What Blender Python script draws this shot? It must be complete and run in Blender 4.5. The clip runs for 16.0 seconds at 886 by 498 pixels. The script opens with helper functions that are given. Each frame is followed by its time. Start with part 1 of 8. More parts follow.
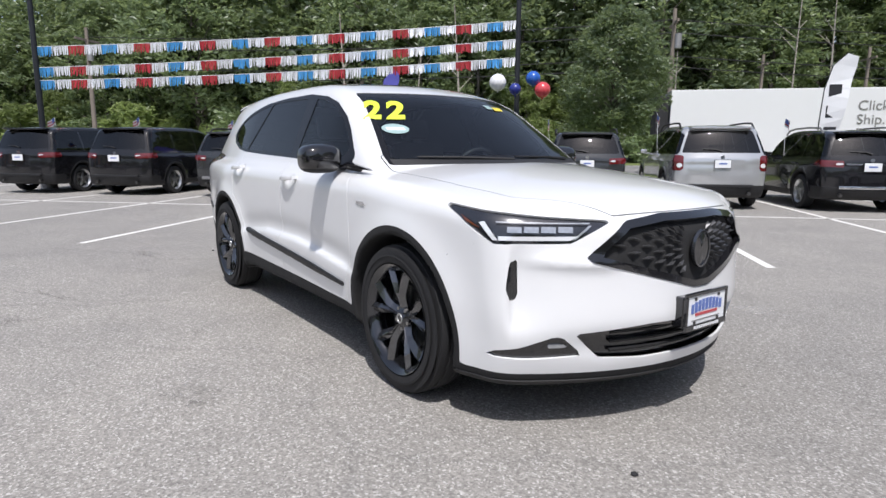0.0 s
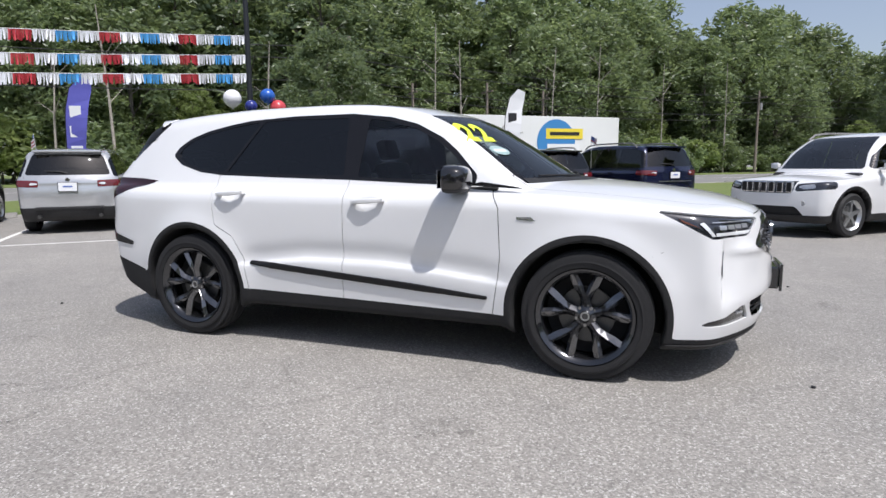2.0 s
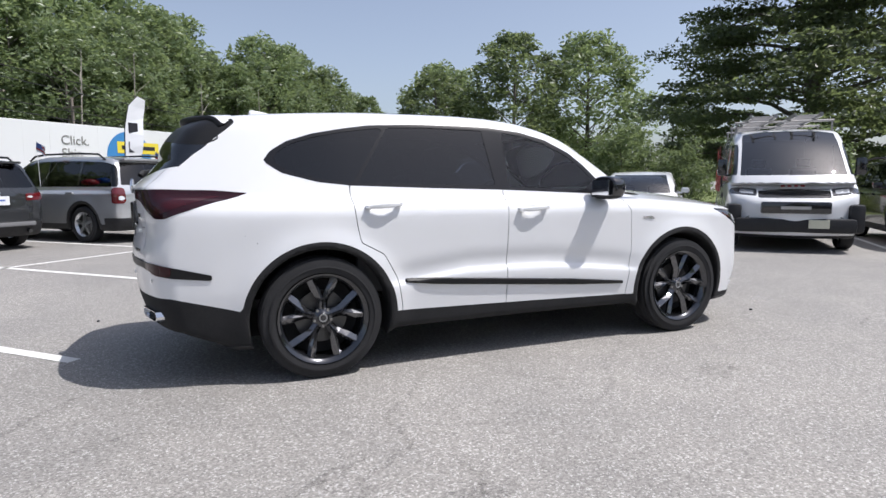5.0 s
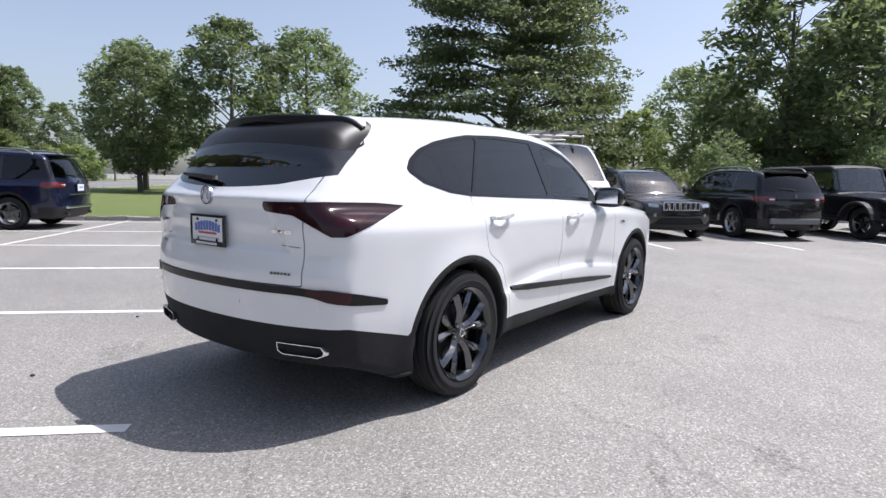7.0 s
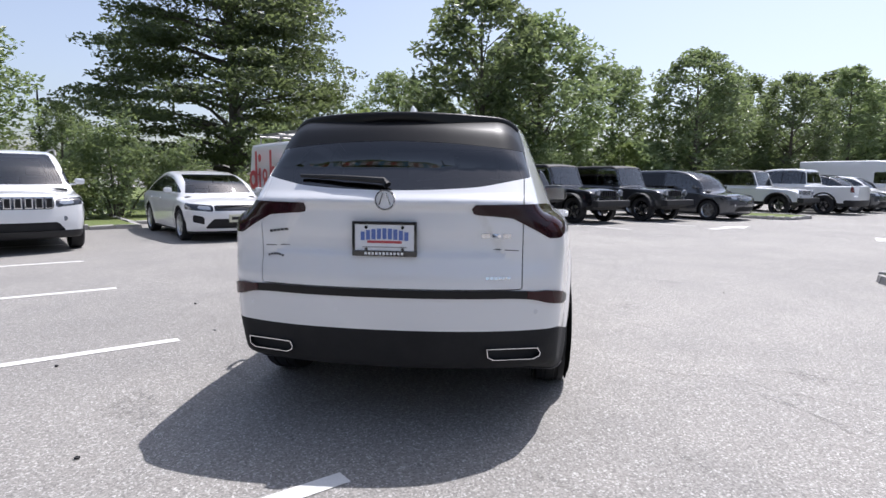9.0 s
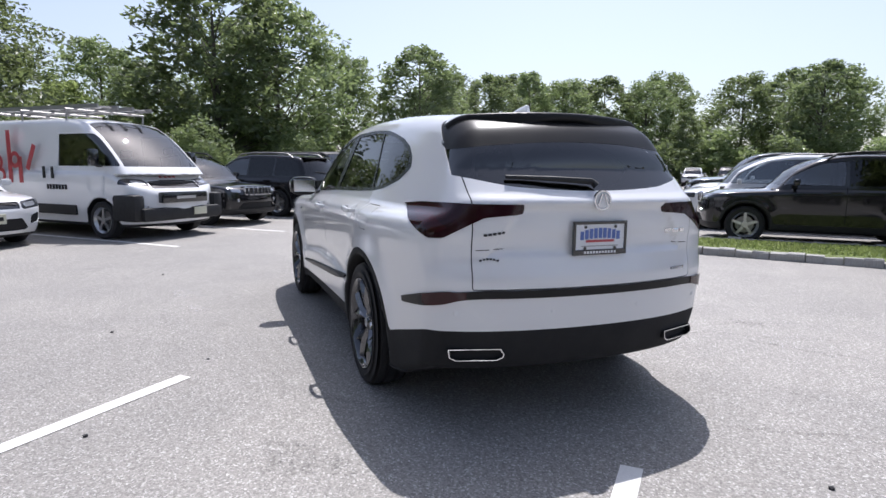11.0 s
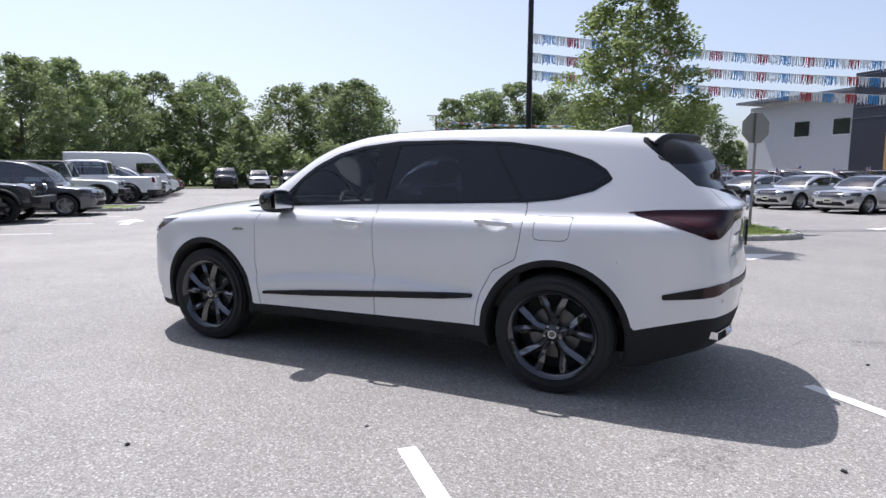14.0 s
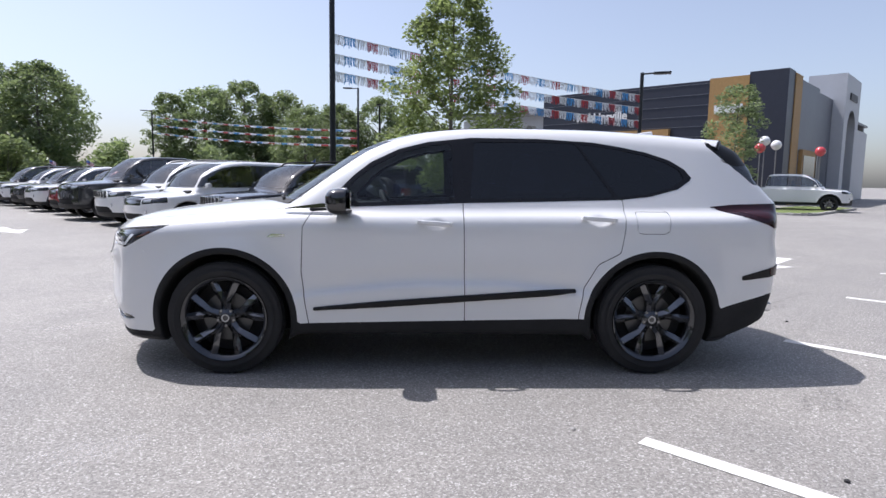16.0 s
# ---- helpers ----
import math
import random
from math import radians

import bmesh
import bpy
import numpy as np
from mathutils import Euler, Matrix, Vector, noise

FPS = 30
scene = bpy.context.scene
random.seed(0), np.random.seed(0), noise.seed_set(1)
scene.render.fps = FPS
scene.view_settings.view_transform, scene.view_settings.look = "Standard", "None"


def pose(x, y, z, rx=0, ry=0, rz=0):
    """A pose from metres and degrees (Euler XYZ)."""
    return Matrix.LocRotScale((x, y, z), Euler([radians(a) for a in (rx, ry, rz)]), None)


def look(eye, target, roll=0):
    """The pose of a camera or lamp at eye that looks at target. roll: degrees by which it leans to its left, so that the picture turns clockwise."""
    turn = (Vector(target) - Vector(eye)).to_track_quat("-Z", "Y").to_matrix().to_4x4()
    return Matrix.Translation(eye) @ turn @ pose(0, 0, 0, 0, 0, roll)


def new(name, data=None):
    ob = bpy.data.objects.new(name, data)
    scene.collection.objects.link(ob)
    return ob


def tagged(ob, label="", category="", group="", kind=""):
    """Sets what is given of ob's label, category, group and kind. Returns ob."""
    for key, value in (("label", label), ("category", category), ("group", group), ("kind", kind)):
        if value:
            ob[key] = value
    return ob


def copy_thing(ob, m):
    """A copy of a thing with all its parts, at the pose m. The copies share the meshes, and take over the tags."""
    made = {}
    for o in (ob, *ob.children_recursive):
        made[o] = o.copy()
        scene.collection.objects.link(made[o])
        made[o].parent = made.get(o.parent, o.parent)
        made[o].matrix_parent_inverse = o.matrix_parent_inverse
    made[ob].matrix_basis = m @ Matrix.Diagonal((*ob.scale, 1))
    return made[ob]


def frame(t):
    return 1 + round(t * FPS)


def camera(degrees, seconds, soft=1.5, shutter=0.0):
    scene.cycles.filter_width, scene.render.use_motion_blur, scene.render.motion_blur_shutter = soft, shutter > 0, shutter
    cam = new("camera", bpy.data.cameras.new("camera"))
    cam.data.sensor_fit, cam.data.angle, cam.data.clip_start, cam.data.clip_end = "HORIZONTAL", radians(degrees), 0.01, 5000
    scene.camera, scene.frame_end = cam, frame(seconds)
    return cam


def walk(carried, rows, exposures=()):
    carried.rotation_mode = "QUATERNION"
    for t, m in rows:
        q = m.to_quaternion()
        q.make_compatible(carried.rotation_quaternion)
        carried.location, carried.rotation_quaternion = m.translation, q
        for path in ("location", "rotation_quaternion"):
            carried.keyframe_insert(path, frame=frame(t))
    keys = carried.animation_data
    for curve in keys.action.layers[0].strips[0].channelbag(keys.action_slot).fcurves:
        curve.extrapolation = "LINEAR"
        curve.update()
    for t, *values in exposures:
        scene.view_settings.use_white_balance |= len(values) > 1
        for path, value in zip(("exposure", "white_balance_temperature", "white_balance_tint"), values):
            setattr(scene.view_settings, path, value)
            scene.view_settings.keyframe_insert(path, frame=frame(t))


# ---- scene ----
cam = camera(73.5, 16.0)
PATH = [
    (0, (3.934, -2.464, 1.229), (2.333, -1.312, 0.895), 0.3),
    (0.5, (3.54, -3.055, 1.216), (2.132, -1.668, 0.913), 0.4),
    (1, (3.077, -3.564, 1.233), (1.876, -1.991, 0.946), 0.0),
    (1.5, (2.521, -4.0, 1.246), (1.548, -2.275, 0.966), -0.3),
    (2, (1.904, -4.351, 1.25), (1.181, -2.507, 0.971), -0.5),
    (2.5, (1.26, -4.615, 1.242), (0.798, -2.689, 0.961), -0.7),
    (3, (0.573, -4.805, 1.239), (0.383, -2.835, 0.95), -0.8),
    (3.5, (-0.129, -4.873, 1.21), (-0.055, -2.893, 0.936), -0.8),
    (6, (-3.389, -3.91, 1.242), (-2.171, -2.337, 1.026), 0.3),
    (6.5, (-3.889, -3.449, 1.29), (-2.472, -2.057, 1.055), 0.7),
    (7, (-4.321, -2.944, 1.301), (-2.732, -1.753, 1.066), 1.0),
    (7.5, (-4.689, -2.393, 1.313), (-2.957, -1.424, 1.071), 1.0),
    (8, (-4.979, -1.813, 1.282), (-3.13, -1.085, 1.057), 0.8),
    (8.5, (-5.185, -1.202, 1.283), (-3.256, -0.727, 1.055), 0.6),
    (9, (-5.332, -0.615, 1.292), (-3.359, -0.382, 1.06), 0.6),
    (9.5, (-5.393, -0.001, 1.294), (-3.408, -0.017, 1.054), 0.6),
    (10, (-5.357, 0.62, 1.32), (-3.389, 0.368, 1.066), 0.5),
    (12.5, (-3.936, 3.402, 1.362), (-2.498, 2.037, 1.099), 0.7),
    (13, (-3.483, 3.821, 1.38), (-2.226, 2.287, 1.12), 0.5),
    (13.5, (-2.923, 4.203, 1.374), (-1.875, 2.519, 1.12), 0.5),
    (14, (-2.354, 4.519, 1.372), (-1.516, 2.72, 1.122), 0.3),
    (14.5, (-1.713, 4.756, 1.361), (-1.111, 2.864, 1.115), 0.3),
    (15, (-1.077, 4.87, 1.344), (-0.707, 2.919, 1.102), 0.5),
    (15.5, (-0.458, 4.911, 1.32), (-0.317, 2.929, 1.088), 0.7),
    (16, (0.163, 4.876, 1.305), (0.08, 2.891, 1.078), 0.8),
]
walk(cam, [(t, look(eye, target, roll)) for t, eye, target, roll in PATH], [(0, 0.12, 6200, 13), (3.6, 0.16, 6180, 13), (6, 0.30, 6140, 14), (9, 0.40, 6060, 15), (16, 0.38, 6050, 16)])


# the lot's own axes: LA along the row of stalls, LB away from the aisle
LA, LB = Vector((0.712, 0.702, 0)).normalized(), Vector((-0.702, 0.712, 0)).normalized()
LOT_TURN = math.degrees(math.atan2(LA.y, LA.x))


def lot(a, b, z=0.0):
    """A place in the lot: a along the stalls, b across them."""
    return Vector((0, 0, z)) + LA * a + LB * b


def lot_pose(a, b, heading=0.0, z=0.0):
    p = lot(a, b, z)
    return pose(p.x, p.y, p.z, 0, 0, LOT_TURN + heading)


# ---- light ----
SUN = Vector((0.45, -0.29, 1.0)).normalized()
world = bpy.data.worlds.new("world")
scene.world = world
world.use_nodes = True
wn = world.node_tree.nodes
sky = wn.new("ShaderNodeTexSky")
sky.sky_type = 'NISHITA'
sky.sun_disc = False
sky.sun_elevation = math.asin(SUN.z)
sky.sun_rotation = math.atan2(SUN.x, SUN.y)
sky.air_density, sky.dust_density, sky.ozone_density = 1.0, 2.0, 1.7
haze = wn.new("ShaderNodeHueSaturation")
haze.inputs["Saturation"].default_value = 0.68
world.node_tree.links.new(sky.outputs["Color"], haze.inputs["Color"])
wn["Background"].inputs["Strength"].default_value = 0.124
world.node_tree.links.new(haze.outputs["Color"], wn["Background"].inputs["Color"])
sun = new("sun", bpy.data.lights.new("sun", "SUN"))
sun.data.energy, sun.data.angle, sun.data.color = 4.25, radians(0.53), (1.0, 0.96, 0.89)
sun.matrix_world = look(SUN * 60, (0, 0, 0))

# ---- materials ----
def nodes_of(name):
    m = bpy.data.materials.new(name)
    m.use_nodes = True
    return m, m.node_tree.nodes, m.node_tree.links, m.node_tree.nodes["Principled BSDF"]


def ramp(n, l, src, stops):
    r = n.new("ShaderNodeValToRGB")
    els = r.color_ramp.elements
    while len(els) < len(stops):
        els.new(0.5)
    for e, (p, c) in zip(els, stops):
        e.position, e.color = p, (*c, 1) if len(c) == 3 else c
    l.new(src, r.inputs["Fac"])
    return r.outputs["Color"]


def noise_tex(n, l, scale, detail=4, rough=0.55, coord="Object", stretch=None):
    tc = n.new("ShaderNodeTexCoord")
    src = tc.outputs[coord]
    if stretch:
        mp = n.new("ShaderNodeMapping")
        mp.inputs["Scale"].default_value = stretch
        l.new(src, mp.inputs["Vector"])
        src = mp.outputs["Vector"]
    t = n.new("ShaderNodeTexNoise")
    t.inputs["Scale"].default_value, t.inputs["Detail"].default_value, t.inputs["Roughness"].default_value = scale, detail, rough
    l.new(src, t.inputs["Vector"])
    return t.outputs["Fac"]


def bump(n, l, b, src, strength=0.2, dist=0.01):
    bp = n.new("ShaderNodeBump")
    bp.inputs["Strength"].default_value, bp.inputs["Distance"].default_value = strength, dist
    l.new(src, bp.inputs["Height"])
    l.new(bp.outputs["Normal"], b.inputs["Normal"])


def mix(n, l, fac, a, b, mode="MIX"):
    m = n.new("ShaderNodeMix")
    m.data_type, m.blend_type = "RGBA", mode
    for sock, v in ((m.inputs[0], fac), (m.inputs[6], a), (m.inputs[7], b)):
        if isinstance(v, (int, float)):
            sock.default_value = v
        elif isinstance(v, tuple):
            sock.default_value = (*v, 1) if len(v) == 3 else v
        else:
            l.new(v, sock)
    return m.outputs[2]


def plain(name, colour, rough=0.5, metal=0.0, grain=30.0, vary=0.12, coat=0.0, bump_by=0.0, spec=None):
    """A surface of one colour with soft uneven wear in tone and gloss."""
    m, n, l, b = nodes_of(name)
    t = noise_tex(n, l, grain, 5)
    big = noise_tex(n, l, grain * 0.07, 3)
    lo = tuple(max(0.0, c * (1 - vary)) for c in colour)
    hi = tuple(min(1.0, c * (1 + vary)) for c in colour)
    col = mix(n, l, t, lo, hi)
    col = mix(n, l, mix(n, l, 0.35, (0, 0, 0), big), col, tuple(c * (1 - 0.6 * vary) for c in colour))
    l.new(col, b.inputs["Base Color"])
    mr = n.new("ShaderNodeMapRange")
    mr.inputs["To Min"].default_value, mr.inputs["To Max"].default_value = max(0.0, rough * 0.8), min(1.0, rough * 1.25)
    l.new(big, mr.inputs["Value"])
    l.new(mr.outputs["Result"], b.inputs["Roughness"])
    b.inputs["Metallic"].default_value = metal
    b.inputs["Coat Weight"].default_value = coat
    b.inputs["Coat Roughness"].default_value = 0.04
    if spec is not None:
        b.inputs["Specular IOR Level"].default_value = spec
    if bump_by:
        bump(n, l, b, t, bump_by, 0.004)
    return m


def glass(name, colour, ior=1.5):
    """Car glass: a see-through tint with a mirror-like gloss."""
    m, n, l, b = nodes_of(name)
    out = n["Material Output"]
    tr = n.new("ShaderNodeBsdfTransparent")
    tr.inputs["Color"].default_value = (*colour, 1)
    gl = n.new("ShaderNodeBsdfGlossy")
    gl.inputs["Roughness"].default_value = 0.02
    fr = n.new("ShaderNodeFresnel")
    fr.inputs["IOR"].default_value = ior
    mx = n.new("ShaderNodeMixShader")
    l.new(fr.outputs["Fac"], mx.inputs["Fac"])
    l.new(tr.outputs["BSDF"], mx.inputs[1])
    l.new(gl.outputs["BSDF"], mx.inputs[2])
    l.new(mx.outputs["Shader"], out.inputs["Surface"])
    return m


M_WHITE = plain("white_paint", (0.735, 0.74, 0.75), 0.30, 0.0, 3.0, 0.02, coat=1.0)
M_TRIM = plain("satin_black_trim", (0.012, 0.012, 0.013), 0.38, 0.0, 60.0, 0.2, spec=0.25)
M_GLOSS_BLACK = plain("gloss_black", (0.010, 0.010, 0.012), 0.12, 0.0, 20.0, 0.2, coat=1.0)
M_PLASTIC = plain("black_plastic", (0.013, 0.013, 0.0145), 0.6, 0.0, 220.0, 0.3, bump_by=0.15)
M_LINER = plain("liner_felt", (0.012, 0.012, 0.013), 0.9, 0.0, 60.0, 0.3, bump_by=0.3)
M_GREYPLASTIC = plain("grey_plastic", (0.17, 0.17, 0.175), 0.5, 0.0, 90.0, 0.2)
M_SEAM = plain("seam_dark", (0.02, 0.02, 0.022), 0.8)
M_RUBBER = plain("tyre_rubber", (0.014, 0.014, 0.0155), 0.75, 0.0, 80.0, 0.35, bump_by=0.2)
M_RIM_DARK = plain("dark_alloy", (0.085, 0.088, 0.095), 0.20, 0.9, 40.0, 0.15, coat=0.6)
M_RIM_BLACK = plain("gloss_black_alloy", (0.050, 0.052, 0.058), 0.16, 0.85, 40.0, 0.15, coat=1.0)
M_SPOKE = plain("dark_polished_alloy", (0.13, 0.132, 0.14), 0.13, 0.9, 40.0, 0.15, coat=0.8)
M_LAMP_BRIGHT = plain("lamp_light_guide", (0.82, 0.84, 0.86), 0.2, 0.3, 35.0, 0.1, coat=1.0)
M_ALLOY = plain("bright_alloy", (0.55, 0.56, 0.57), 0.3, 0.9, 40.0, 0.1)
M_CHROME = plain("chrome", (0.75, 0.76, 0.78), 0.12, 1.0, 40.0, 0.05)
M_STEEL = plain("worn_steel", (0.35, 0.34, 0.33), 0.45, 0.8, 60.0, 0.2)
M_TAIL = plain("smoked_red_lens", (0.022, 0.005, 0.008), 0.12, 0.0, 20.0, 0.3, coat=0.25, spec=0.25)
M_TAIL_RED = plain("deep_red_lens", (0.034, 0.005, 0.008), 0.12, 0.0, 20.0, 0.3, coat=0.25, spec=0.25)
M_RED_LENS = plain("red_lens", (0.11, 0.008, 0.010), 0.12, 0.0, 20.0, 0.2, coat=1.0)
M_LAMP = plain("headlight_lens", (0.45, 0.47, 0.50), 0.12, 0.55, 35.0, 0.5, coat=1.0)
M_LAMP_DARK = plain("headlight_housing", (0.03, 0.032, 0.04), 0.15, 0.3, 35.0, 0.4, coat=1.0)
M_AMBER = plain("amber_lens", (0.12, 0.030, 0.006), 0.15, 0.0, 20.0, 0.2, coat=1.0)
M_PILLAR = plain("window_surround", (0.009, 0.009, 0.011), 0.22, 0.0, 20.0, 0.2, spec=0.35)
M_DISC = plain("dull_brake_disc", (0.10, 0.10, 0.10), 0.4, 0.8, 60.0, 0.2)
M_GLASS_TINT = glass("privacy_glass", (0.045, 0.052, 0.075), 1.7)
M_GLASS = glass("clear_glass", (0.62, 0.68, 0.68), 1.6)
M_GLASS_SCREEN = glass("screen_glass", (0.60, 0.66, 0.68), 1.9)
M_GLASS_REAR = glass("rear_privacy_glass", (0.05, 0.055, 0.07), 2.15)
M_CLOTH = plain("seat_leather", (0.03, 0.03, 0.032), 0.6, 0.0, 60.0, 0.3, bump_by=0.2)
M_PLATE = plain("plate_white", (0.75, 0.76, 0.78), 0.35, 0.0, 60.0, 0.05)
M_BLUE = plain("print_blue", (0.10, 0.16, 0.42), 0.4)
M_RED = plain("print_red", (0.45, 0.06, 0.07), 0.4)
M_YELLOW = plain("glass_paint_yellow", (0.64, 0.80, 0.05), 0.5, 0.0, 40.0, 0.1)
M_DARKPRINT = plain("print_dark", (0.02, 0.02, 0.025), 0.5)


# ---- meshing ----
def obj(name, verts, faces, mat, parent=None, label="", smooth=True, normals=None):
    me = bpy.data.meshes.new(name)
    me.from_pydata([tuple(v) for v in verts], [], faces)
    for m in (mat if isinstance(mat, (list, tuple)) else [mat]):
        me.materials.append(m)
    if smooth:
        me.polygons.foreach_set("use_smooth", [True] * len(me.polygons))
    if normals is not None:
        me.normals_split_custom_set_from_vertices([tuple(v) for v in normals])
    ob = new(name, me)
    if parent:
        ob.parent = parent
    if label:
        ob["label"] = label
    return ob


def part(name, bm, mat, parent=None, label="", smooth=False):
    me = bpy.data.meshes.new(name)
    bmesh.ops.recalc_face_normals(bm, faces=bm.faces[:])
    bm.to_mesh(me)
    bm.free()
    for m in (mat if isinstance(mat, (list, tuple)) else [mat]):
        me.materials.append(m)
    if smooth:
        me.polygons.foreach_set("use_smooth", [True] * len(me.polygons))
        me.set_sharp_from_angle(angle=radians(38))
    ob = new(name, me)
    if parent:
        ob.parent = parent
    if label:
        ob["label"] = label
    return ob


def empty(name, label, category, group="", m=None):
    e = new(name)
    if m is not None:
        e.matrix_world = m
    return tagged(e, label, category, group)


def bm_box(bm, lo, hi, bevel=0.0, m=None):
    c = [(a + b) / 2 for a, b in zip(lo, hi)]
    s = [abs(b - a) for a, b in zip(lo, hi)]
    mt = Matrix.Translation(c) @ Matrix.Diagonal((*s, 1))
    r = bmesh.ops.create_cube(bm, size=1, matrix=(m @ mt) if m is not None else mt)
    if bevel:
        es = list({e for v in r["verts"] for e in v.link_edges})
        bmesh.ops.bevel(bm, geom=es, offset=bevel, segments=2, affect='EDGES', profile=0.6)


def box(lo, hi, bevel=0.0, m=None):
    bm = bmesh.new()
    bm_box(bm, lo, hi, bevel, m)
    return bm


def bm_cyl(bm, p0, p1, r0, r1=None, seg=12, caps=True):
    p0, p1 = Vector(p0), Vector(p1)
    d = p1 - p0
    m = Matrix.Translation((p0 + p1) / 2) @ d.to_track_quat("Z", "Y").to_matrix().to_4x4()
    bmesh.ops.create_cone(bm, cap_ends=caps, segments=seg, radius1=r0, radius2=r0 if r1 is None else r1, depth=d.length, matrix=m)


def cyl(p0, p1, r0, r1=None, seg=12):
    bm = bmesh.new()
    bm_cyl(bm, p0, p1, r0, r1, seg)
    return bm


def prism(pts, depth, m=None, bevel=0.0):
    """A flat outline in its x and z, pushed along y by depth."""
    bm = bmesh.new()
    vs = [bm.verts.new((x, 0, z)) for x, z in pts]
    f = bm.faces.new(vs)
    r = bmesh.ops.extrude_face_region(bm, geom=[f])
    bmesh.ops.translate(bm, verts=[v for v in r["geom"] if isinstance(v, bmesh.types.BMVert)], vec=(0, depth, 0))
    if bevel:
        bmesh.ops.bevel(bm, geom=bm.edges[:], offset=bevel, segments=2, affect='EDGES')
    if m is not None:
        bmesh.ops.transform(bm, matrix=m, verts=bm.verts[:])
    return bm


def lathe(profile, seg=32, axis="y"):
    """Turned shape from (radius, along) pairs."""
    verts, faces = [], []
    n = len(profile)
    for i in range(seg):
        a = 2 * math.pi * i / seg
        for r, h in profile:
            verts.append((r * math.cos(a), h, r * math.sin(a)) if axis == "y" else (r * math.cos(a), r * math.sin(a), h))
    for i in range(seg):
        for j in range(n - 1):
            a, b = i * n + j, ((i + 1) % seg) * n + j
            faces.append((a, b, b + 1, a + 1))
    bm = bmesh.new()
    vs = [bm.verts.new(v) for v in verts]
    for f in faces:
        bm.faces.new([vs[k] for k in f])
    bmesh.ops.remove_doubles(bm, verts=bm.verts[:], dist=1e-5)
    return bm


def surface(f, lo, hi, h):
    """The skin of a solid: points, four-sided faces and normals."""
    ax = [np.arange(a, b + h, h) for a, b in zip(lo, hi)]
    X, Y, Z = np.meshgrid(*ax, indexing="ij", sparse=True)
    F = np.asarray(f(X, Y, Z) + 0 * X + 0 * Y + 0 * Z, dtype=np.float64)
    S = F < 0
    nx, ny, nz = F.shape
    acc = np.zeros((nx - 1, ny - 1, nz - 1, 3))
    cnt = np.zeros((nx - 1, ny - 1, nz - 1))
    corners = [(i, j, k) for i in (0, 1) for j in (0, 1) for k in (0, 1)]

    def sub(A, c):
        return A[c[0]:nx - 1 + c[0], c[1]:ny - 1 + c[1], c[2]:nz - 1 + c[2]]
    for c in corners:
        for d in range(3):
            if c[d]:
                continue
            e = list(c)
            e[d] = 1
            a, b = sub(F, c), sub(F, e)
            hit = (a < 0) != (b < 0)
            t = np.where(hit, a / (a - b + 1e-30), 0)
            for q in range(3):
                acc[..., q] += np.where(hit, c[q] + (t if q == d else 0), 0)
            cnt += hit
    on = cnt > 0
    idx = np.full(on.shape, -1, dtype=np.int64)
    idx[on] = np.arange(on.sum())
    cell = np.argwhere(on)
    V = (cell + acc[on] / cnt[on][:, None]) * h + np.array([a[0] for a in ax])
    quads = []
    for d in range(3):
        u, v = (d + 1) % 3, (d + 2) % 3
        sl0 = [slice(None)] * 3
        sl1 = [slice(None)] * 3
        sl0[d], sl1[d] = slice(0, -1), slice(1, None)
        s0, s1 = S[tuple(sl0)], S[tuple(sl1)]
        e = np.argwhere(s0 != s1)
        sg = s0[tuple(e.T)]
        lim = np.array(on.shape)
        ok = (e[:, u] > 0) & (e[:, v] > 0) & (e[:, u] < lim[u]) & (e[:, v] < lim[v]) & (e[:, d] < lim[d])
        e, sg = e[ok], sg[ok]
        q = []
        for du, dv in ((1, 1), (0, 1), (0, 0), (1, 0)):
            g = e.copy()
            g[:, u] -= du
            g[:, v] -= dv
            q.append(idx[tuple(g.T)])
        q = np.stack(q, 1)
        q[~sg] = q[~sg][:, ::-1]
        quads.append(q)
    Q = np.concatenate(quads)

    def grad(V):
        e = 0.004
        g = np.empty_like(V)
        for q in range(3):
            o = np.zeros(3)
            o[q] = e
            A, B = V + o, V - o
            g[:, q] = (f(A[:, 0], A[:, 1], A[:, 2]) - f(B[:, 0], B[:, 1], B[:, 2])) / (2 * e)
        return g
    for _ in range(3):
        g = grad(V)
        val = f(V[:, 0], V[:, 1], V[:, 2])
        step = g * (val / np.maximum((g * g).sum(1), 0.05))[:, None]
        n = np.linalg.norm(step, axis=1, keepdims=True)
        V = V - step * np.minimum(1, 0.5 * h / np.maximum(n, 1e-9))
    g = grad(V)
    N = g / np.maximum(np.linalg.norm(g, axis=1, keepdims=True), 1e-9)
    return V, [tuple(q) for q in Q], N


